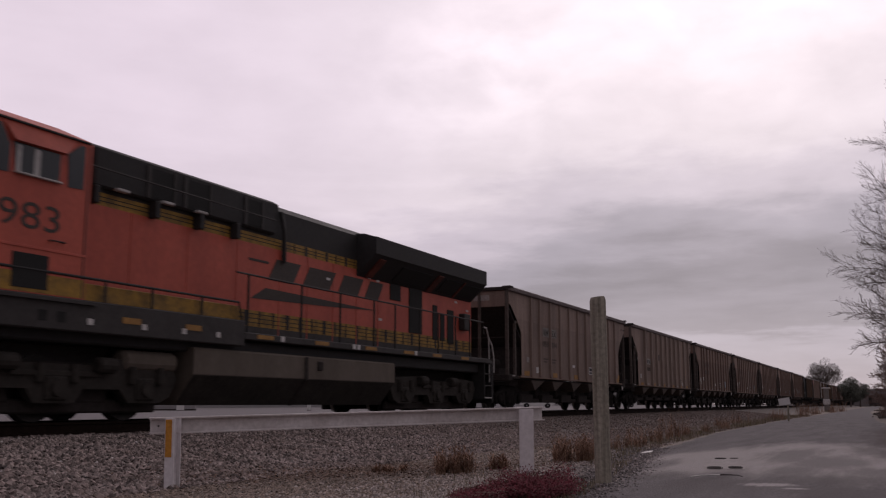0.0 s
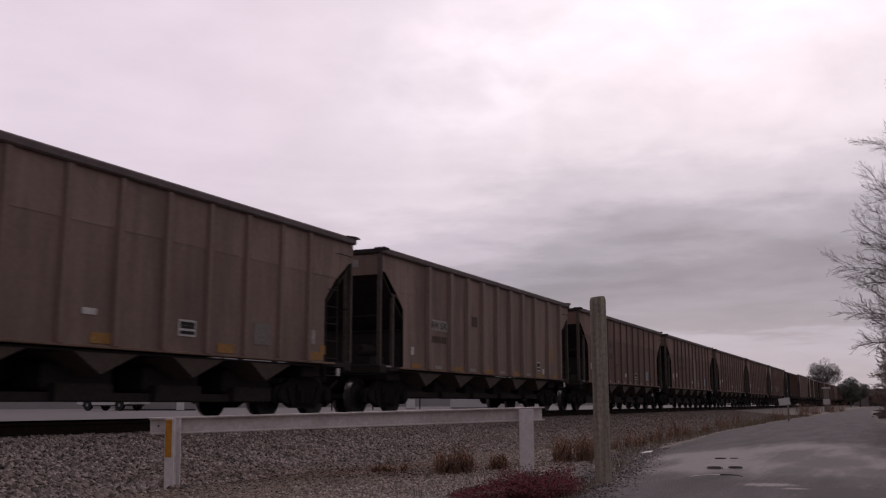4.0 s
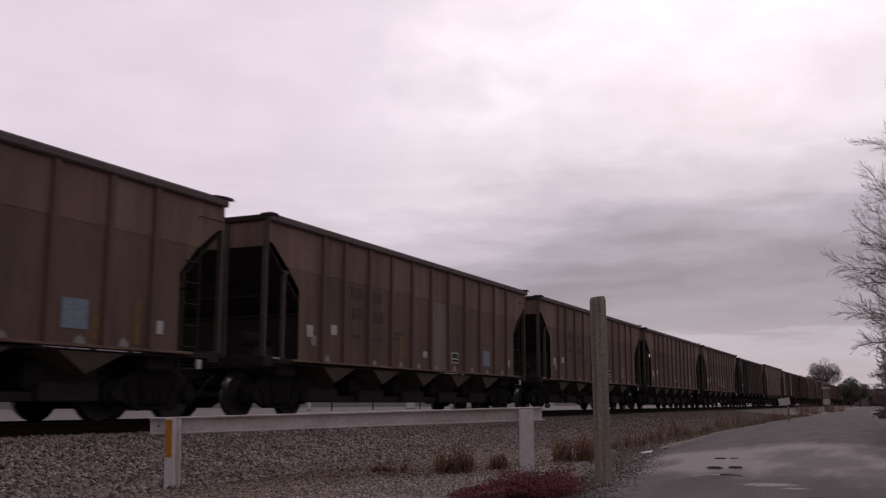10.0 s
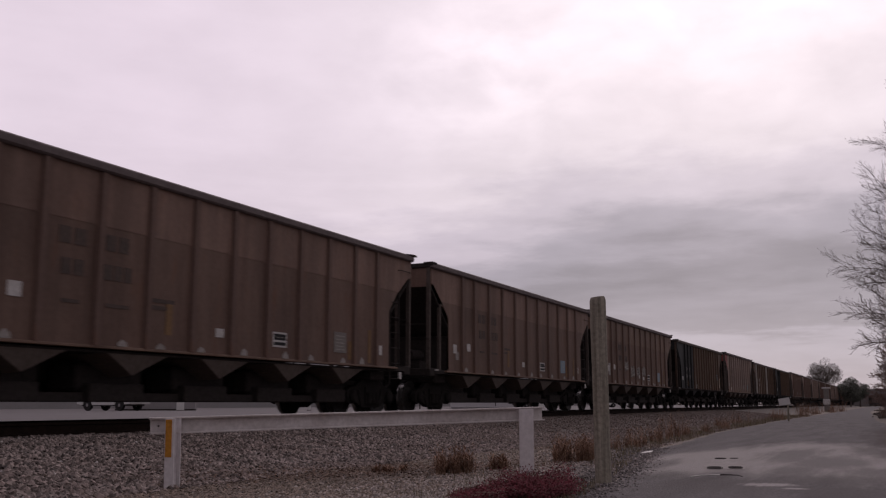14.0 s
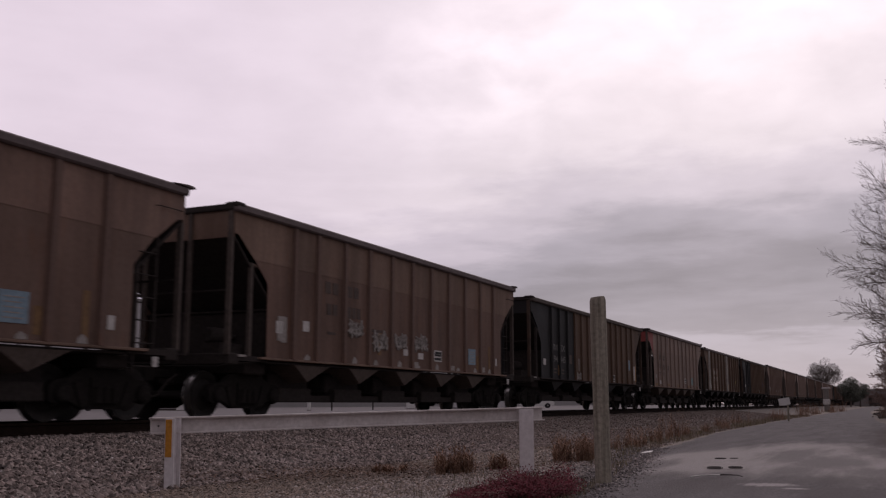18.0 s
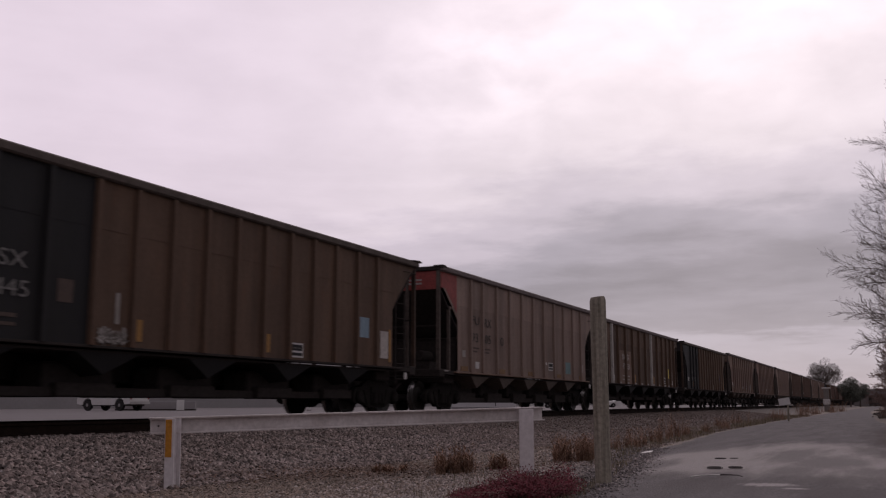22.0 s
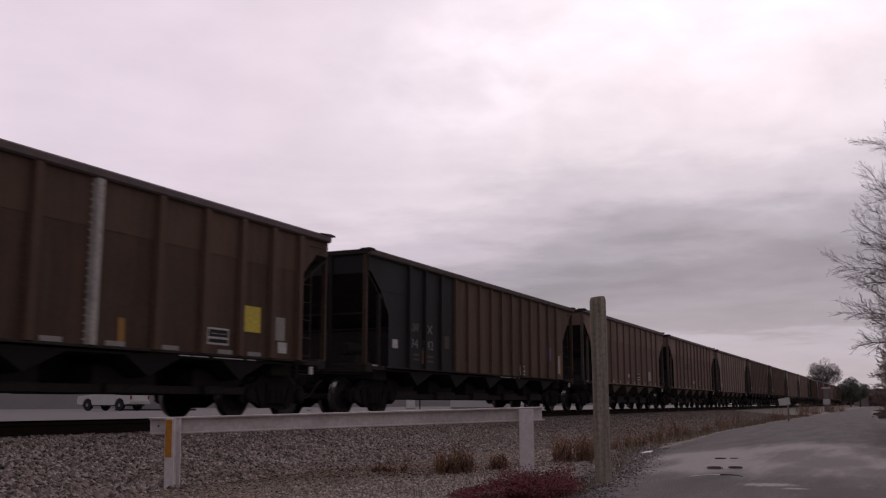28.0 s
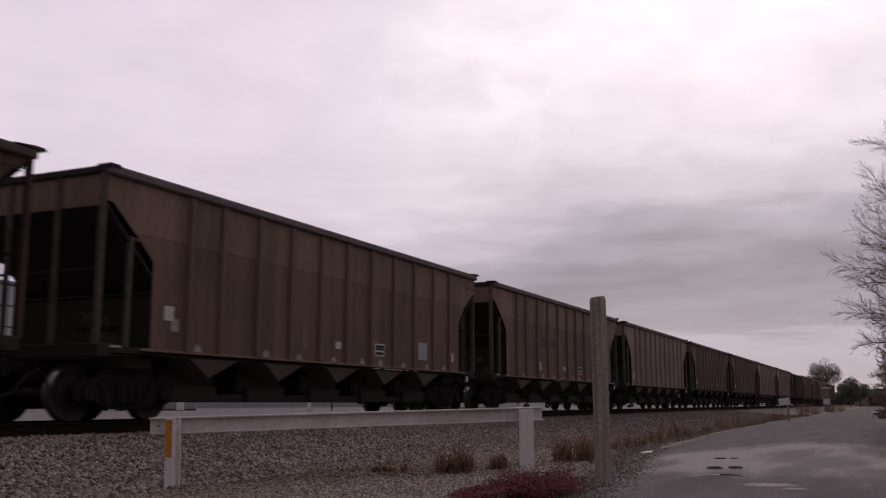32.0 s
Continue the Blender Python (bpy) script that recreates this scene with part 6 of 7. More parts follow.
for x, y, h, r, sd in ((0.30, 56.0, 4.6, 1.75, 5), (0.40, 60.5, 5.0, 1.8, 6), (0.45, 66.0, 5.0, 1.8, 7)):
    spreading_tree("tall bushy leafless shrub with reddish-brown twigs", pose(x, y, 0), h, r, sd, RED_TWIG, low=0.05, limbs=64, twig=0.0085, radius=0.06, thick=0.022, name="bare_shrub")


def leafy(shape, rnd, centre, radii, count, size):
    """Small leaf blades through an uneven rounded mass."""
    for _ in range(count):
        while True:
            p = Vector((rnd.uniform(-1, 1), rnd.uniform(-1, 1), rnd.uniform(-1, 1)))
            r = p.length
            if r < 1 and r > 0.45 + 0.5 * noise.noise(p * 2.3 + Vector(centre)):
                break
        c = Vector((centre[0] + p.x * radii[0], centre[1] + p.y * radii[1], centre[2] + p.z * radii[2]))
        u = Vector((rnd.uniform(-1, 1), rnd.uniform(-1, 1), rnd.uniform(-1, 1))).normalized()
        w = u.orthogonal().normalized()
        s = size * rnd.uniform(0.6, 1.4)
        shape.add([c - u * s, c + w * s * 0.5, c + u * s, c - w * s * 0.5 + u.cross(w) * s * 0.2], [(0, 1, 2), (0, 2, 3)])


rnd = random.Random(77)
for x, y, h, w in ((-17.0, 292.0, 14.0, 5.2), (-22.5, 305.0, 10.0, 4.5)):
    tree = thing("distant_tree", "distant leafless tree with a rounded dense dark crown", "tree", pose(x, y, 0.2))
    part("trunk", Shape().tube([(0, 0, -0.3), (0.1, 0, h * 0.35), (0.3, 0.1, h * 0.7)], 0.35, 7, 0.08), TWIG, tree)
    limbs = Shape()
    for i in range(14):
        a = rnd.uniform(0, 6.28)
        limbs.tube([(0.1, 0, h * rnd.uniform(0.25, 0.5)), (w * 0.5 * math.cos(a), w * 0.5 * math.sin(a), h * 0.62), (w * 0.8 * math.cos(a), w * 0.8 * math.sin(a), h * rnd.uniform(0.62, 0.80))], 0.10, 5, 0.02)
    part("limbs", limbs, TWIG, tree)
    crown = Shape()
    for i in range(32):
        a, q = rnd.uniform(0, 6.28), math.sqrt(rnd.random()) * 0.72
        leafy(crown, rnd, (w * q * math.cos(a), w * q * math.sin(a), h * rnd.uniform(0.42, 0.88 - 0.25 * q)), (w * 0.34, w * 0.34, h * 0.13), 420, 0.11)
    part("crown", crown, FAR_BRUSH, tree, "dense haze of bare twigs")
for x, y, h, w in ((-8.6, 236.0, 6.8, 2.6), (-6.9, 246.0, 6.2, 2.2), (-11.0, 262.0, 6.0, 2.4)):
    tree = thing("distant_evergreen", "dark evergreen tree with a dense uneven crown", "tree", pose(x, y, 0))
    part("trunk", Shape().tube([(0, 0, -0.1), (0.1, 0, h * 0.4), (0, 0.1, h * 0.8)], 0.22, 7, 0.06), TWIG, tree)
    crown = Shape()
    for i in range(9):
        leafy(crown, rnd, (rnd.uniform(-0.6, 0.6) * w, rnd.uniform(-0.6, 0.6) * w, h * rnd.uniform(0.35, 0.82)), (w * 0.55, w * 0.55, h * 0.2), 520, 0.14)
    part("crown", crown, EVERGREEN, tree)
woods = Shape()
for i in range(60):
    x = rnd.uniform(-90, 70)
    leafy(woods, rnd, (x, rnd.uniform(330, 380), rnd.uniform(0.5, 2.4)), (5, 4, rnd.uniform(2.0, 4.2)), 260, 0.5)
for i in range(40):
    leafy(woods, rnd, (rnd.uniform(-14, 14), rnd.uniform(304, 320), rnd.uniform(0.2, 3.4)), (3, 2, 2.0), 300, 0.4)
solid("distant_woods", woods, FAR_BRUSH, "dark line of distant winter woods", "woods", kind="stuff")

brush = Shape()
for i in range(46):
    y = 24 + 95 * rnd.random()
    leafy(brush, rnd, (along(RIGHT_EDGE, y) + rnd.uniform(0.7, 3.0), y, 0.05), (0.8, 1.6, rnd.uniform(0.1, 0.24)), 420, 0.05)
solid("roadside_brush", brush, FAR_BRUSH, "low dark winter brush along the road's edge", "brush", kind="stuff")

# the low red shrub at the road's edge
shrub = thing("red_shrub", "low sprawling shrub with dark red leaves beside the post", "shrub", pose(-3.06, 8.32, 0))
stems, leaves = Shape(), Shape()
rnd = random.Random(5)
for i in range(520):
    a = rnd.uniform(0, 6.28)
    rr = math.sqrt(rnd.random())
    ex, ey = (0.50 if math.cos(a) > 0 else 0.62) * rr * math.cos(a), 0.85 * rr * math.sin(a)
    mound = 0.23 * max(0.0, 1 - ((ex - 0.08) / 0.50) ** 2 - (ey / 1.1) ** 2) * (0.8 + 0.9 * noise.noise((5 * ex, 3 * ey, 1))) + 0.045
    end = Vector((ex, ey, mound * rnd.uniform(0.45, 1.15)))
    root = Vector((ex * 0.45, ey * 0.45, 0))
    mid = (root + end) / 2 + Vector((0, 0, 0.04))
    stems.tube([root, mid, end], 0.004, 3, 0.0015)
    for j in range(34):
        q = root.lerp(end, rnd.uniform(0.35, 1.06)) + Vector((rnd.gauss(0, 0.035), rnd.gauss(0, 0.035), abs(rnd.gauss(0.01, 0.02))))
        u = Vector((rnd.uniform(-1, 1), rnd.uniform(-1, 1), rnd.uniform(-0.3, 1))).normalized()
        w = u.orthogonal().normalized()
        s = rnd.uniform(0.005, 0.013)
        leaves.add([q - u * s, q + w * s * 0.6, q + u * s, q - w * s * 0.6], [(0, 1, 2, 3)])
tagged(part("stem_tangle", stems, RED_TWIG, shrub), kind="stuff")
tagged(part("leaf_mass", leaves, RED_LEAF, shrub), kind="stuff")


def tuft(name, label, x, y, wide, tall, blades, mat, seed, category="weeds", group="dry weeds along the road"):
    """A clump of dry stalks with small side blades."""
    rnd = random.Random(seed)
    sh = Shape()
    for i in range(blades):
        if i % 40 == 0:
            hx, hy = rnd.gauss(0, wide * 0.5), rnd.gauss(0, wide * 0.8)
        bx, by = hx + rnd.gauss(0, wide * 0.16), hy + rnd.gauss(0, wide * 0.2)
        h = tall * (0.18 + 0.82 * rnd.random() ** 1.6)
        ex, ey = bx + rnd.gauss(0, 0.10) * h / 0.5, by + rnd.gauss(0, 0.10) * h / 0.5
        w = rnd.uniform(0.0014, 0.0038) * (1 + max(0.0, y - 14) / 30)
        a = rnd.uniform(0, 3.14)
        ox, oy = w * math.cos(a), w * math.sin(a)
        mx, my = bx + (ex - bx) * 0.35, by + (ey - by) * 0.35
        sh.add([(bx - ox, by - oy, -0.02), (bx + ox, by + oy, -0.02), (mx + ox, my + oy, h * 0.55), (mx - ox, my - oy, h * 0.55), (ex, ey, h)], [(0, 1, 2, 3), (3, 2, 4)])
        for k in range(3):
            z = h * rnd.uniform(0.4, 0.95)
            q = rnd.uniform(0.02, 0.06)
            b = rnd.uniform(0, 6.28)
            cx, cy = bx + (ex - bx) * z / h * 0.7, by + (ey - by) * z / h * 0.7
            sh.add([(cx, cy, z), (cx + q * math.cos(b), cy + q * math.sin(b), z + q), (cx + 0.4 * q * math.cos(b + 0.8), cy + 0.4 * q * math.sin(b + 0.8), z + 0.4 * q)], [(0, 1, 2)])
    return solid(name, sh, mat, label, category, group, m=pose(x, y, 0))


WEEDS = ((-4.90, 10.80, 0.20, 0.38), (-4.98, 10.85, 0.20, 0.24), (-4.86, 10.95, 0.14, 0.26), (-4.70, 11.7, 0.14, 0.22), (-5.75, 10.6, 0.14, 0.08),
         (-4.46, 13.7, 0.18, 0.46), (-4.36, 13.6, 0.18, 0.36), (-4.22, 13.8, 0.18, 0.46), (-4.10, 13.9, 0.15, 0.40), (-4.30, 14.3, 0.2, 0.42),
         (-4.75, 17.5, 0.30, 0.40), (-4.70, 18.4, 0.25, 0.34), (-4.65, 19.6, 0.30, 0.45), (-4.90, 21.0, 0.25, 0.40), (-4.80, 22.6, 0.22, 0.66),
         (-4.95, 24.4, 0.30, 0.85), (-5.1, 26.2, 0.3, 0.4), (-5.0, 29.0, 0.3, 0.3), (-5.9, 42.5, 0.5, 0.7), (-5.3, 33.0, 0.4, 0.4),
         (-5.6, 37.0, 0.4, 0.4), (-5.5, 52.0, 0.6, 0.6), (-5.7, 58.0, 0.7, 0.7), (-5.6, 66.0, 0.8, 0.8), (-5.9, 75.0, 1.0, 0.9), (-6.0, 84.0, 1.1, 1.0), (-6.2, 93.0, 1.2, 1.0), (-5.5, 100.0, 1.3, 1.2), (-5.6, 112.0, 1.5, 1.4), (-7.0, 98.0, 1.4, 1.2))
for i, (x, y, wd, tl) in enumerate(WEEDS):
    tuft("dry_weeds", "clump of dry russet weeds on the stony verge", x, y, wd, tl, 190 if y < 12 else (170 if y < 16 else (80 if y < 40 else 90)), DRY_GRASS, 100 + i)
grass = Shape()
rnd = random.Random(9)
for i in range(9000):
    y = 8 + 60 * rnd.random() ** 1.8
    x = along(LEFT_EDGE, y) - abs(rnd.gauss(0.0, 0.75)) - 0.05
    if noise.noise((x * 0.9, y * 0.5, 4)) < -0.12 or x < -6.7:
        continue
    h = rnd.uniform(0.02, 0.09) * (1 + 0.02 * y)
    a = rnd.uniform(0, 6.28)
    w = 0.003 + 0.00015 * y
    grass.add([(x - w * math.cos(a), y - w * math.sin(a), 0), (x + w * math.cos(a), y + w * math.sin(a), 0), (x + rnd.gauss(0, 0.03), y + rnd.gauss(0, 0.03), h)], [(0, 1, 2)])
solid("verge_grass", grass, PALE_GRASS, "thin pale dead grass along the road's edge", "grass", kind="stuff")

litter = Shape()
for i in range(7500):
    q = rnd.random()
    x, y = -7.2 + 2.9 * q + rnd.gauss(0, 0.5), 9.0 + 4.0 * q + rnd.gauss(0, 0.8)
    s_, a = rnd.uniform(0.008, 0.024), rnd.uniform(0, 6.28)
    z = max(bank_height(x), 0.0) + rnd.uniform(0.012, 0.04)
    u = Vector((math.cos(a), math.sin(a), rnd.uniform(-0.4, 0.4))) * s_
    w = Vector((-math.sin(a), math.cos(a), rnd.uniform(-0.4, 0.4))) * s_ * 0.6
    c0 = Vector((x, y, z))
    litter.add([c0 - u, c0 + w, c0 + u, c0 - w], [(0, 1, 2, 3)])
solid("dead_leaves", litter, DEAD_LEAF, "russet dead leaves at the foot of the ballast", "leaves", kind="stuff")

# ---- signs, covers and litter ----
sign = thing("small_sign", "small tilted white sign on a thin brown post", "sign", pose(-4.42, 47.4, 0))
part("post", Shape().box((-0.04, -0.03, -0.2), (0.04, 0.03, 0.86), 0.006), POST_WOOD, sign)
board = part("board", Shape().box((-0.25, -0.05, 0.78), (0.25, -0.03, 1.10), 0.004, Matrix.Rotation(radians(-9), 4, "Y")), CAR_WHITE, sign)
mast = thing("signal_housing", "narrow grey railway signal housing with a white top", "signal", pose(-6.0, 104.0, 0.0))
part("housing", Shape().box((-0.24, -0.24, 0.10), (0.24, 0.24, 2.30), 0.03), GREY_PLATE, mast, "tall narrow grey housing")
part("top_plate", Shape().box((-0.40, -0.32, 2.30), (0.40, 0.32, 2.42), 0.03), WHITE_PAINT, mast, "flat white top plate")
part("equipment_box", Shape().box((-0.32, -0.28, 0.72), (0.32, 0.28, 1.26), 0.03), WHITE_PAINT, mast, "small white equipment box")
part("base", Shape().box((-0.25, -0.25, -0.05), (0.25, 0.25, 0.10), 0.02), POST_WOOD, mast)
COVER = material("dark_iron_cover", (0.034, 0.027, 0.027), 0.95, second=(0.022, 0.018, 0.018), spec=0.04, coarse=6, grain=30)
PAD = material("pale_drain_concrete", (0.275, 0.250, 0.243), 0.95, second=(0.20, 0.18, 0.175), coarse=5, stretch=(1, 0.4, 1), grain=40, grain_amount=0.3, bump=0.4, spec=0.15)
pad = Shape()
for v in range(9):
    for u in range(4):
        a_, b_ = Vector((-2.20, 12.38)).lerp(Vector((-2.66, 15.12)), v / 8), Vector((-1.72, 12.58)).lerp(Vector((-2.12, 15.32)), v / 8)
        p_ = a_.lerp(b_, u / 3)
        pad.v.append((p_.x, p_.y, road_height(p_.x, p_.y) + 0.004))
pad.f = [(v * 4 + u, v * 4 + u + 1, v * 4 + u + 5, v * 4 + u + 4) for v in range(8) for u in range(3)]
solid("drain_pad", pad, PAD, "pale worn concrete pad round the road drain", "pavement", kind="structure")


def slot(w, d, n=20):
    """A rounded outline, w and d its half sizes."""
    out = []
    for k in range(n):
        a = 2 * math.pi * k / n
        c, s_ = math.cos(a), math.sin(a)
        out.append((w * math.copysign(abs(c) ** 0.6, c), d * math.copysign(abs(s_) ** 0.6, s_)))
    return out


for x, y, w, d in ((-2.385, 14.92, 0.085, 0.17), (-2.20, 15.00, 0.060, 0.09), (-2.115, 12.76, 0.100, 0.25), (-1.875, 12.87, 0.090, 0.23)):
    cover = thing("drain_grate", "dark rounded iron drain grate set in pale concrete", "drain grate", pose(x, y, road_height(x, y) + 0.004, 0, 0, 9), group="drain grates in the road")
    part("bed", Shape().prism(slot(w - 0.008, d - 0.012), -0.03, 0.001, axis=2), COVER, cover)
    outer, inner = slot(w, d), slot(w - 0.010, d - 0.014)
    n_ = len(outer)
    rim = Shape().add([(a, b, 0.004) for a, b in outer] + [(a, b, 0.004) for a, b in inner] + [(a, b, -0.02) for a, b in outer] + [(a, b, -0.02) for a, b in inner],
                      [(k, (k + 1) % n_, n_ + (k + 1) % n_, n_ + k) for k in range(n_)] + [(2 * n_ + k, 2 * n_ + (k + 1) % n_, (k + 1) % n_, k) for k in range(n_)] + [(n_ + k, n_ + (k + 1) % n_, 3 * n_ + (k + 1) % n_, 3 * n_ + k) for k in range(n_)])
    part("rim", rim, COVER, cover)
    for k in range(5):
        q = -d * 0.66 + 1.32 * d * k / 4
        part("bar", Shape().box((-w * 0.8, q - 0.008, -0.01), (w * 0.8, q + 0.008, 0.003)), COVER, cover)
solid("stick", Shape().tube([(-2.06, 10.80, 0.055), (-1.97, 10.98, 0.06), (-1.86, 11.10, 0.06), (-1.80, 11.16, 0.06)], 0.008, 6), PALE_STEEL, "thin pale bent stick lying on the asphalt", "stick")
solid("twig", Shape().tube([(-1.80, 11.17, 0.062), (-1.70, 11.22, 0.06), (-1.62, 11.20, 0.06), (-1.55, 11.10, 0.055)], 0.007, 6, 0.004), COVER, "thin dark curved twig lying on the asphalt", "twig")
solid("paper_scrap", Shape().add([(-3.92, 16.25, 0.02), (-3.76, 16.36, 0.035), (-3.76, 16.58, 0.055), (-3.90, 16.5, 0.035), (-3.92, 16.25, 0.015), (-3.76, 16.36, 0.03), (-3.76, 16.58, 0.05), (-3.90, 16.5, 0.03)],
      [(0, 1, 2, 3), (7, 6, 5, 4), (0, 4, 5, 1), (1, 5, 6, 2), (2, 6, 7, 3), (3, 7, 4, 0)]), WHITE_PAINT, "crumpled scrap of white paper on the road's edge", "litter")

# ---- beyond the track ----
SIDING = material("pale_grey_metal_siding", (0.50, 0.48, 0.49), 0.6, second=(0.42, 0.40, 0.41), coarse=0.3, stretch=(1, 1, 0.2), grain=4, grain_amount=0.06, bump=0.05)
ROOF_GREY = material("grey_metal_roof", (0.27, 0.255, 0.258), 0.8, second=(0.23, 0.215, 0.218), coarse=0.2, grain=3, grain_amount=0.05, bump=0.02, spec=0.15)
TYRE = material("black_tyre_rubber", (0.018, 0.017, 0.017), 0.9, second=(0.03, 0.028, 0.027), coarse=6, grain=30)
LAMP_RED = material("red_tail_lamp", (0.22, 0.02, 0.02), 0.3, second=(0.16, 0.015, 0.015), coarse=6, grain=20, bump=0.0)
CONCRETE = material("grey_bridge_concrete", (0.20, 0.180, 0.176), 0.95, second=(0.14, 0.125, 0.12), coarse=0.6, grain=8, stretch=(1, 1, 0.3))

shed = thing("warehouse", "large pale grey warehouse with ribbed metal siding", "warehouse", pose(-85, 40, 0.25))
part("wall", Shape().box((-40, -90, 0), (0, 330, 13.2)), SIDING, shed)
part("roof", Shape().box((-40.3, -90.3, 13.2), (0.25, 330.3, 13.55), 0.05), ROOF_GREY, shed)
part("base_band", Shape().box((-0.02, -90, 0), (0.10, 330, 2.4)), ROOF_GREY, shed)
seam_mesh = Shape().box((0, -0.06, 0.28), (0.07, 0.06, 13.2)).mesh("siding_rib", SIDING)
for i in range(166):
    part("siding_rib", seam_mesh, SIDING, shed).location = (0, -85 + 2.5 * i, 0)
part("dock_door", Shape().box((0.0, 16.5, 0.3), (0.05, 21.0, 5.0)), ROOF_GREY, shed)
part("dock_door", Shape().box((0.0, -12, 0.3), (0.05, -7.5, 5.0)), ROOF_GREY, shed)


def wheel(parent, x, y, r, side):
    w = part("wheel", Shape().lathe([(-0.12, r * 0.7), (-0.12, r * 0.95), (-0.08, r), (0.08, r), (0.12, r * 0.95), (0.12, r * 0.7)], (x, y, r), axis=1, n=20), TYRE, parent, smooth=True)
    part("rim", Shape().lathe([(-0.125, r * 0.2), (-0.10, r * 0.68), (0.10, r * 0.68), (0.125, r * 0.2)], (x, y, r), axis=1, n=14), ROOF_GREY, w)


def pickup(m):
    """A pickup truck that faces -x, rear at the origin end."""
    car = thing("pickup_truck", "white pickup truck parked on the concrete lot", "pickup truck", m)
    side = [(-5.55, 0.50), (-4.95, 0.42), (-4.80, 0.80), (-4.45, 0.95), (-4.10, 0.80), (-3.95, 0.42), (-1.65, 0.42), (-1.50, 0.80), (-1.15, 0.95), (-0.80, 0.80), (-0.65, 0.48), (-0.12, 0.52),
            (-0.10, 1.22), (-1.95, 1.24), (-1.98, 1.22), (-3.9, 1.20), (-5.45, 1.08), (-5.58, 0.85)]
    part("body", Shape().prism(side, -0.95, 0.95, axis=1), CAR_WHITE, car)
    part("cab", Shape().prism([(-3.95, 1.20), (-1.98, 1.22), (-2.12, 1.80), (-2.35, 1.86), (-3.15, 1.86), (-3.35, 1.78)], -0.82, 0.82, axis=1), CAR_WHITE, car)
    part("window", Shape().prism([(-3.72, 1.24), (-2.15, 1.24), (-2.25, 1.74), (-3.28, 1.74)], -0.832, 0.832, axis=1), DARK_GLASS, car)
    part("rear_window", Shape().box((-2.07, -0.7, 1.30), (-2.03, 0.7, 1.72)), DARK_GLASS, car)
    part("rear_bumper", Shape().box((-0.12, -0.93, 0.48), (0.06, 0.93, 0.68), 0.02), PALE_STEEL, car)
    part("tailgate", Shape().box((-0.11, -0.75, 0.72), (-0.08, 0.75, 1.20), 0.01), CAR_WHITE, car)
    for y in (-0.86, 0.86):
        part("tail_lamp", Shape().box((-0.12, y - 0.07, 0.84), (-0.07, y + 0.07, 1.12), 0.01), LAMP_RED, car)
        for x in (-4.45, -1.15):
            wheel(car, x, y * 0.98, 0.42, y)
    part("underbody", Shape().box((-5.2, -0.8, 0.36), (-0.4, 0.8, 0.55)), UNDER, car)
    return car


pickup(pose(-53.6, 58.7, 0.262, 0, 0, -3) @ Matrix.Scale(1.07, 4))


def sedan(m, label):
    car = thing("parked_car", label, "car", m)
    part("body", Shape().prism([(-2.2, 0.35), (-1.75, 0.30), (-1.65, 0.52), (-1.3, 0.62), (-0.98, 0.5), (-0.9, 0.28), (0.95, 0.28), (1.05, 0.5), (1.35, 0.62), (1.7, 0.5), (1.78, 0.3), (2.2, 0.38), (2.22, 0.75), (1.9, 0.92), (-1.0, 0.92), (-2.1, 0.80)], -0.88, 0.88, axis=1), CAR_WHITE, car)
    part("cabin", Shape().prism([(-1.05, 0.92), (1.55, 0.92), (0.95, 1.38), (0.5, 1.45), (-0.25, 1.43)], -0.74, 0.74, axis=1), DARK_GLASS, car)
    part("roof", Shape().prism([(-0.3, 1.40), (0.95, 1.38), (0.5, 1.47), (-0.25, 1.46)], -0.75, 0.75, axis=1), CAR_WHITE, car)
    for x in (-1.32, 1.38):
        for y in (-0.8, 0.8):
            wheel(car, x, y, 0.32, y)
    return car


sedan(pose(-41.7, 118.1, 0.262, 0, 0, 22), "white sedan parked on the concrete lot")
sedan(pose(-36.6, 141.0, 0.262, 0, 0, 28), "white sedan parked on the concrete lot")
box = thing("box_trailer", "plain pale grey box trailer on the lot", "trailer", pose(-42.3, 101.6, 0.262, 0, 0, 22))
part("body", Shape().box((-3.7, -1.2, 0.10), (3.7, 1.2, 3.4), 0.04), SIDING, box)
part("door_seam", Shape().box((1.35, -1.215, 0.3), (1.45, -1.19, 2.4)), UNDER, box)
part("skid", Shape().box((-3.6, -1.1, 0.0), (3.6, 1.1, 0.10)), ROOF_GREY, box)
for x, y, w, h in ((-51.75, 61.2, 0.30, 0.85), (-43.6, 67.4, 0.12, 0.75), (-46.2, 91.0, 0.42, 1.0)):
    block = thing("white_bollard", "squat white concrete bollard on the lot", "bollard", pose(x, y, 0.262, 0, 0, 40))
    part("block", Shape().box((-w, -0.3, 0), (w, 0.3, h), 0.03), CAR_WHITE, block)
    part("foot", Shape().box((-w - 0.05, -0.35, 0), (w + 0.05, 0.35, 0.06)), CONCRETE, block)
barrier = thing("low_barrier", "low grey concrete barrier wall on the lot", "barrier", pose(-56.5, 63.0, 0.262, 0, 0, 18))
part("wall", Shape().box((-3.0, -0.15, 0.06), (4.0, 0.15, 0.75), 0.03), ROOF_GREY, barrier)
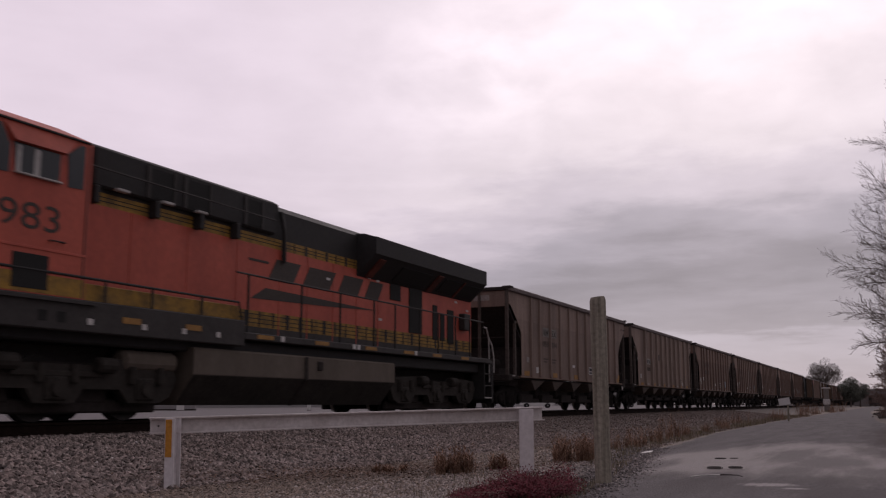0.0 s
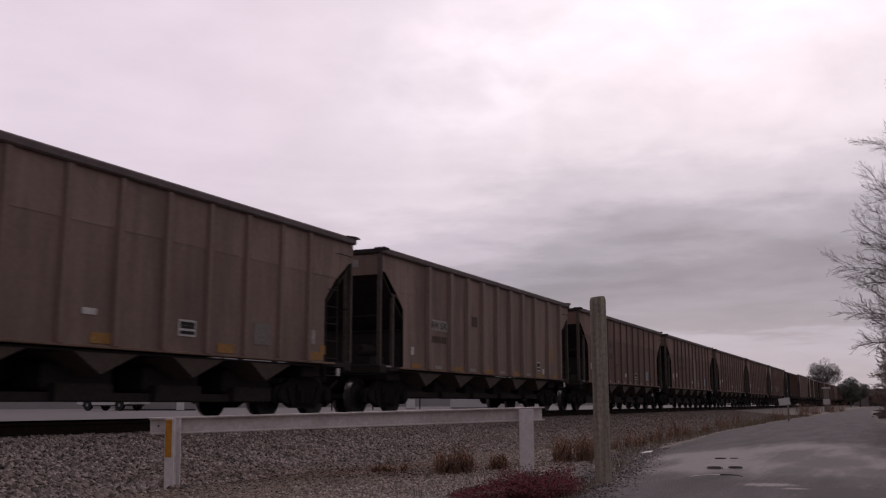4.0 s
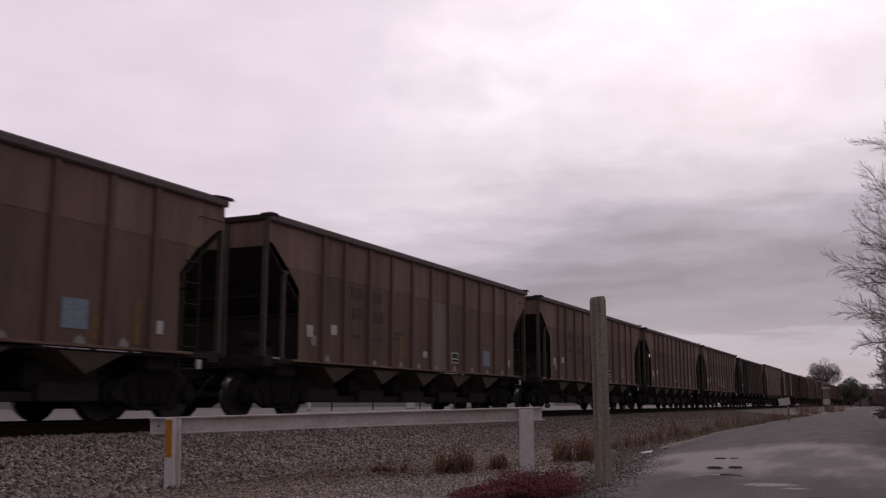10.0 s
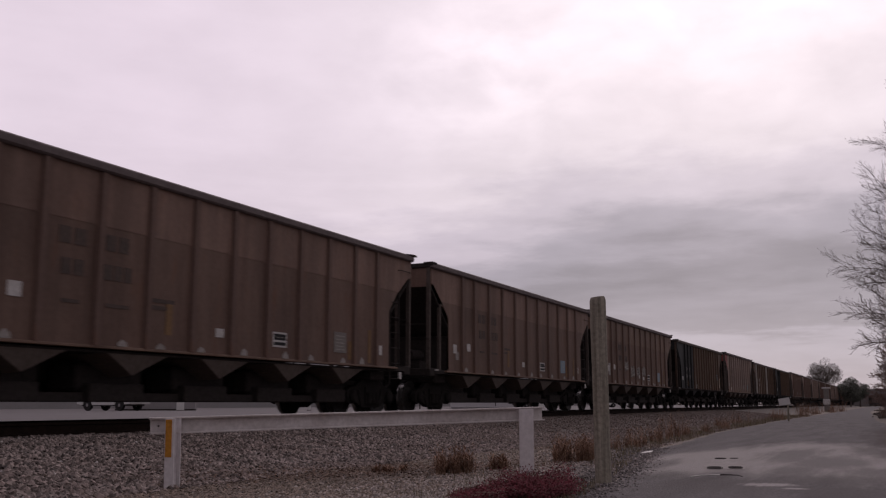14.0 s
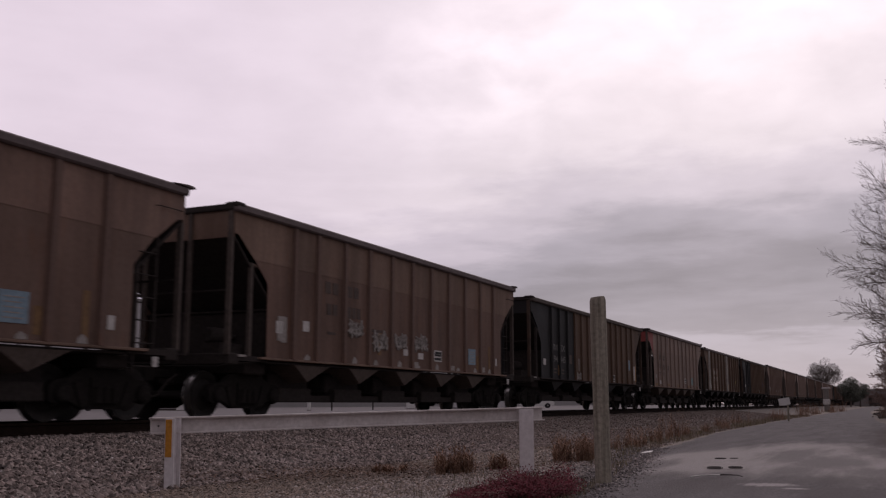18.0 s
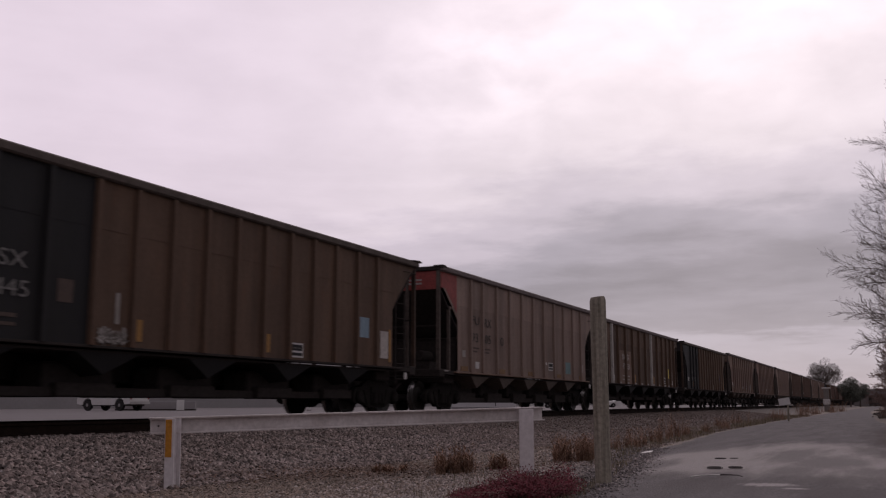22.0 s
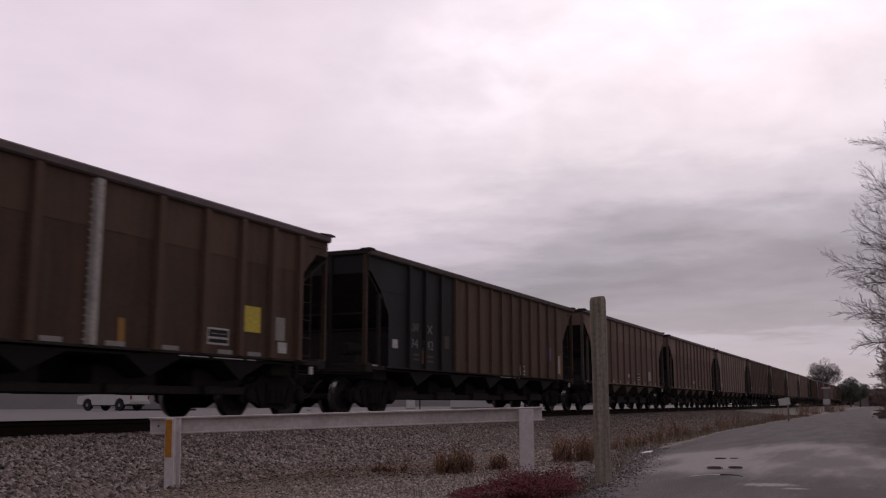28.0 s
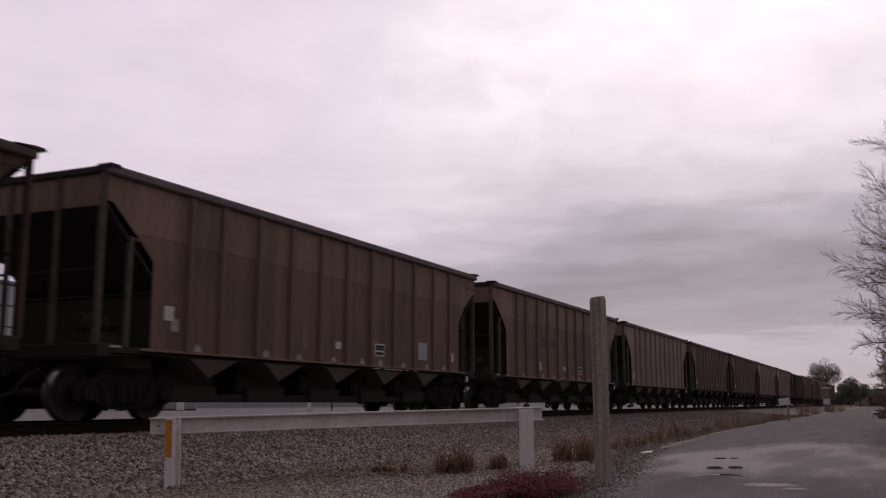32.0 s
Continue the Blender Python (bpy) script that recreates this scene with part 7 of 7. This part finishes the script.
part("foot", Shape().box((-3.0, -0.18, 0.0), (4.0, 0.18, 0.12), 0.02), UNDER, barrier)
for x, y in ((-43.5, 78.0), (-41.9, 68.2), (-45.3, 91.4)):
    solid("steel_post", Shape().box((-0.05, -0.05, 0), (0.05, 0.05, 1.1), 0.01), UNDER, "thin dark steel post on the lot", "post", m=pose(x, y, 0.262))

# overpass at the end of the road
bridge = thing("overpass", "grey concrete overpass across the road", "bridge", pose(0, 288, 0))
part("deck", Shape().box((-9.6, -4, 3.0), (40, 4, 4.0), 0.05), CONCRETE, bridge)
part("parapet", Shape().box((-9.6, -4.15, 4.0), (40, -3.9, 4.7), 0.04), CONCRETE, bridge)
part("abutment", Shape().box((-9.6, -3.9, -0.2), (-5.9, 3.9, 3.0)), CONCRETE, bridge)
part("abutment", Shape().box((-2.0, -3.9, -0.2), (40, 3.9, 3.0)), CONCRETE, bridge)


# ---- how the train moves ----
def travel(t):
    """Metres that the train has rolled towards the camera's near side since the start."""
    u = t / 16.0 - 1.0
    return sum(c * u ** (j + 1) for j, c in enumerate(ROLL)) - sum(c * (-1.0) ** (j + 1) for j, c in enumerate(ROLL))


ROLL = (-100.2408, -0.0964, -1.0034, -0.8219)


def motions():
    times = [float(i) for i in range(33)]
    for car, y in zip(CARS, NEAR_ENDS):
        walk(car, [(t, pose(TRACK_X, y + travel(t), RAIL_TOP)) for t in times])
    walk(ENGINE, [(t, pose(TRACK_X, 28.4 + travel(t), RAIL_TOP)) for t in times])
    ticks = [0.1 * i for i in range(321)]
    for group, radius in ((WHEELS[0], 0.462), (WHEELS[1], 0.462), (ENGINE_WHEELS, 0.53)):
        seats = {}
        for w in group:
            seat = tuple(round(c, 3) for c in w.location)
            if seat not in seats:
                seats[seat] = w
                walk(w, [(t, Matrix.Translation(seat) @ Matrix.Rotation(-travel(t) / radius, 4, "X")) for t in ticks])
            else:
                # alike wheelsets at the same seat in their truck turn alike
                first = seats[seat].animation_data
                w.rotation_mode = "QUATERNION"
                keys = w.animation_data_create()
                keys.action, keys.action_slot = first.action, first.action_slot


motions()
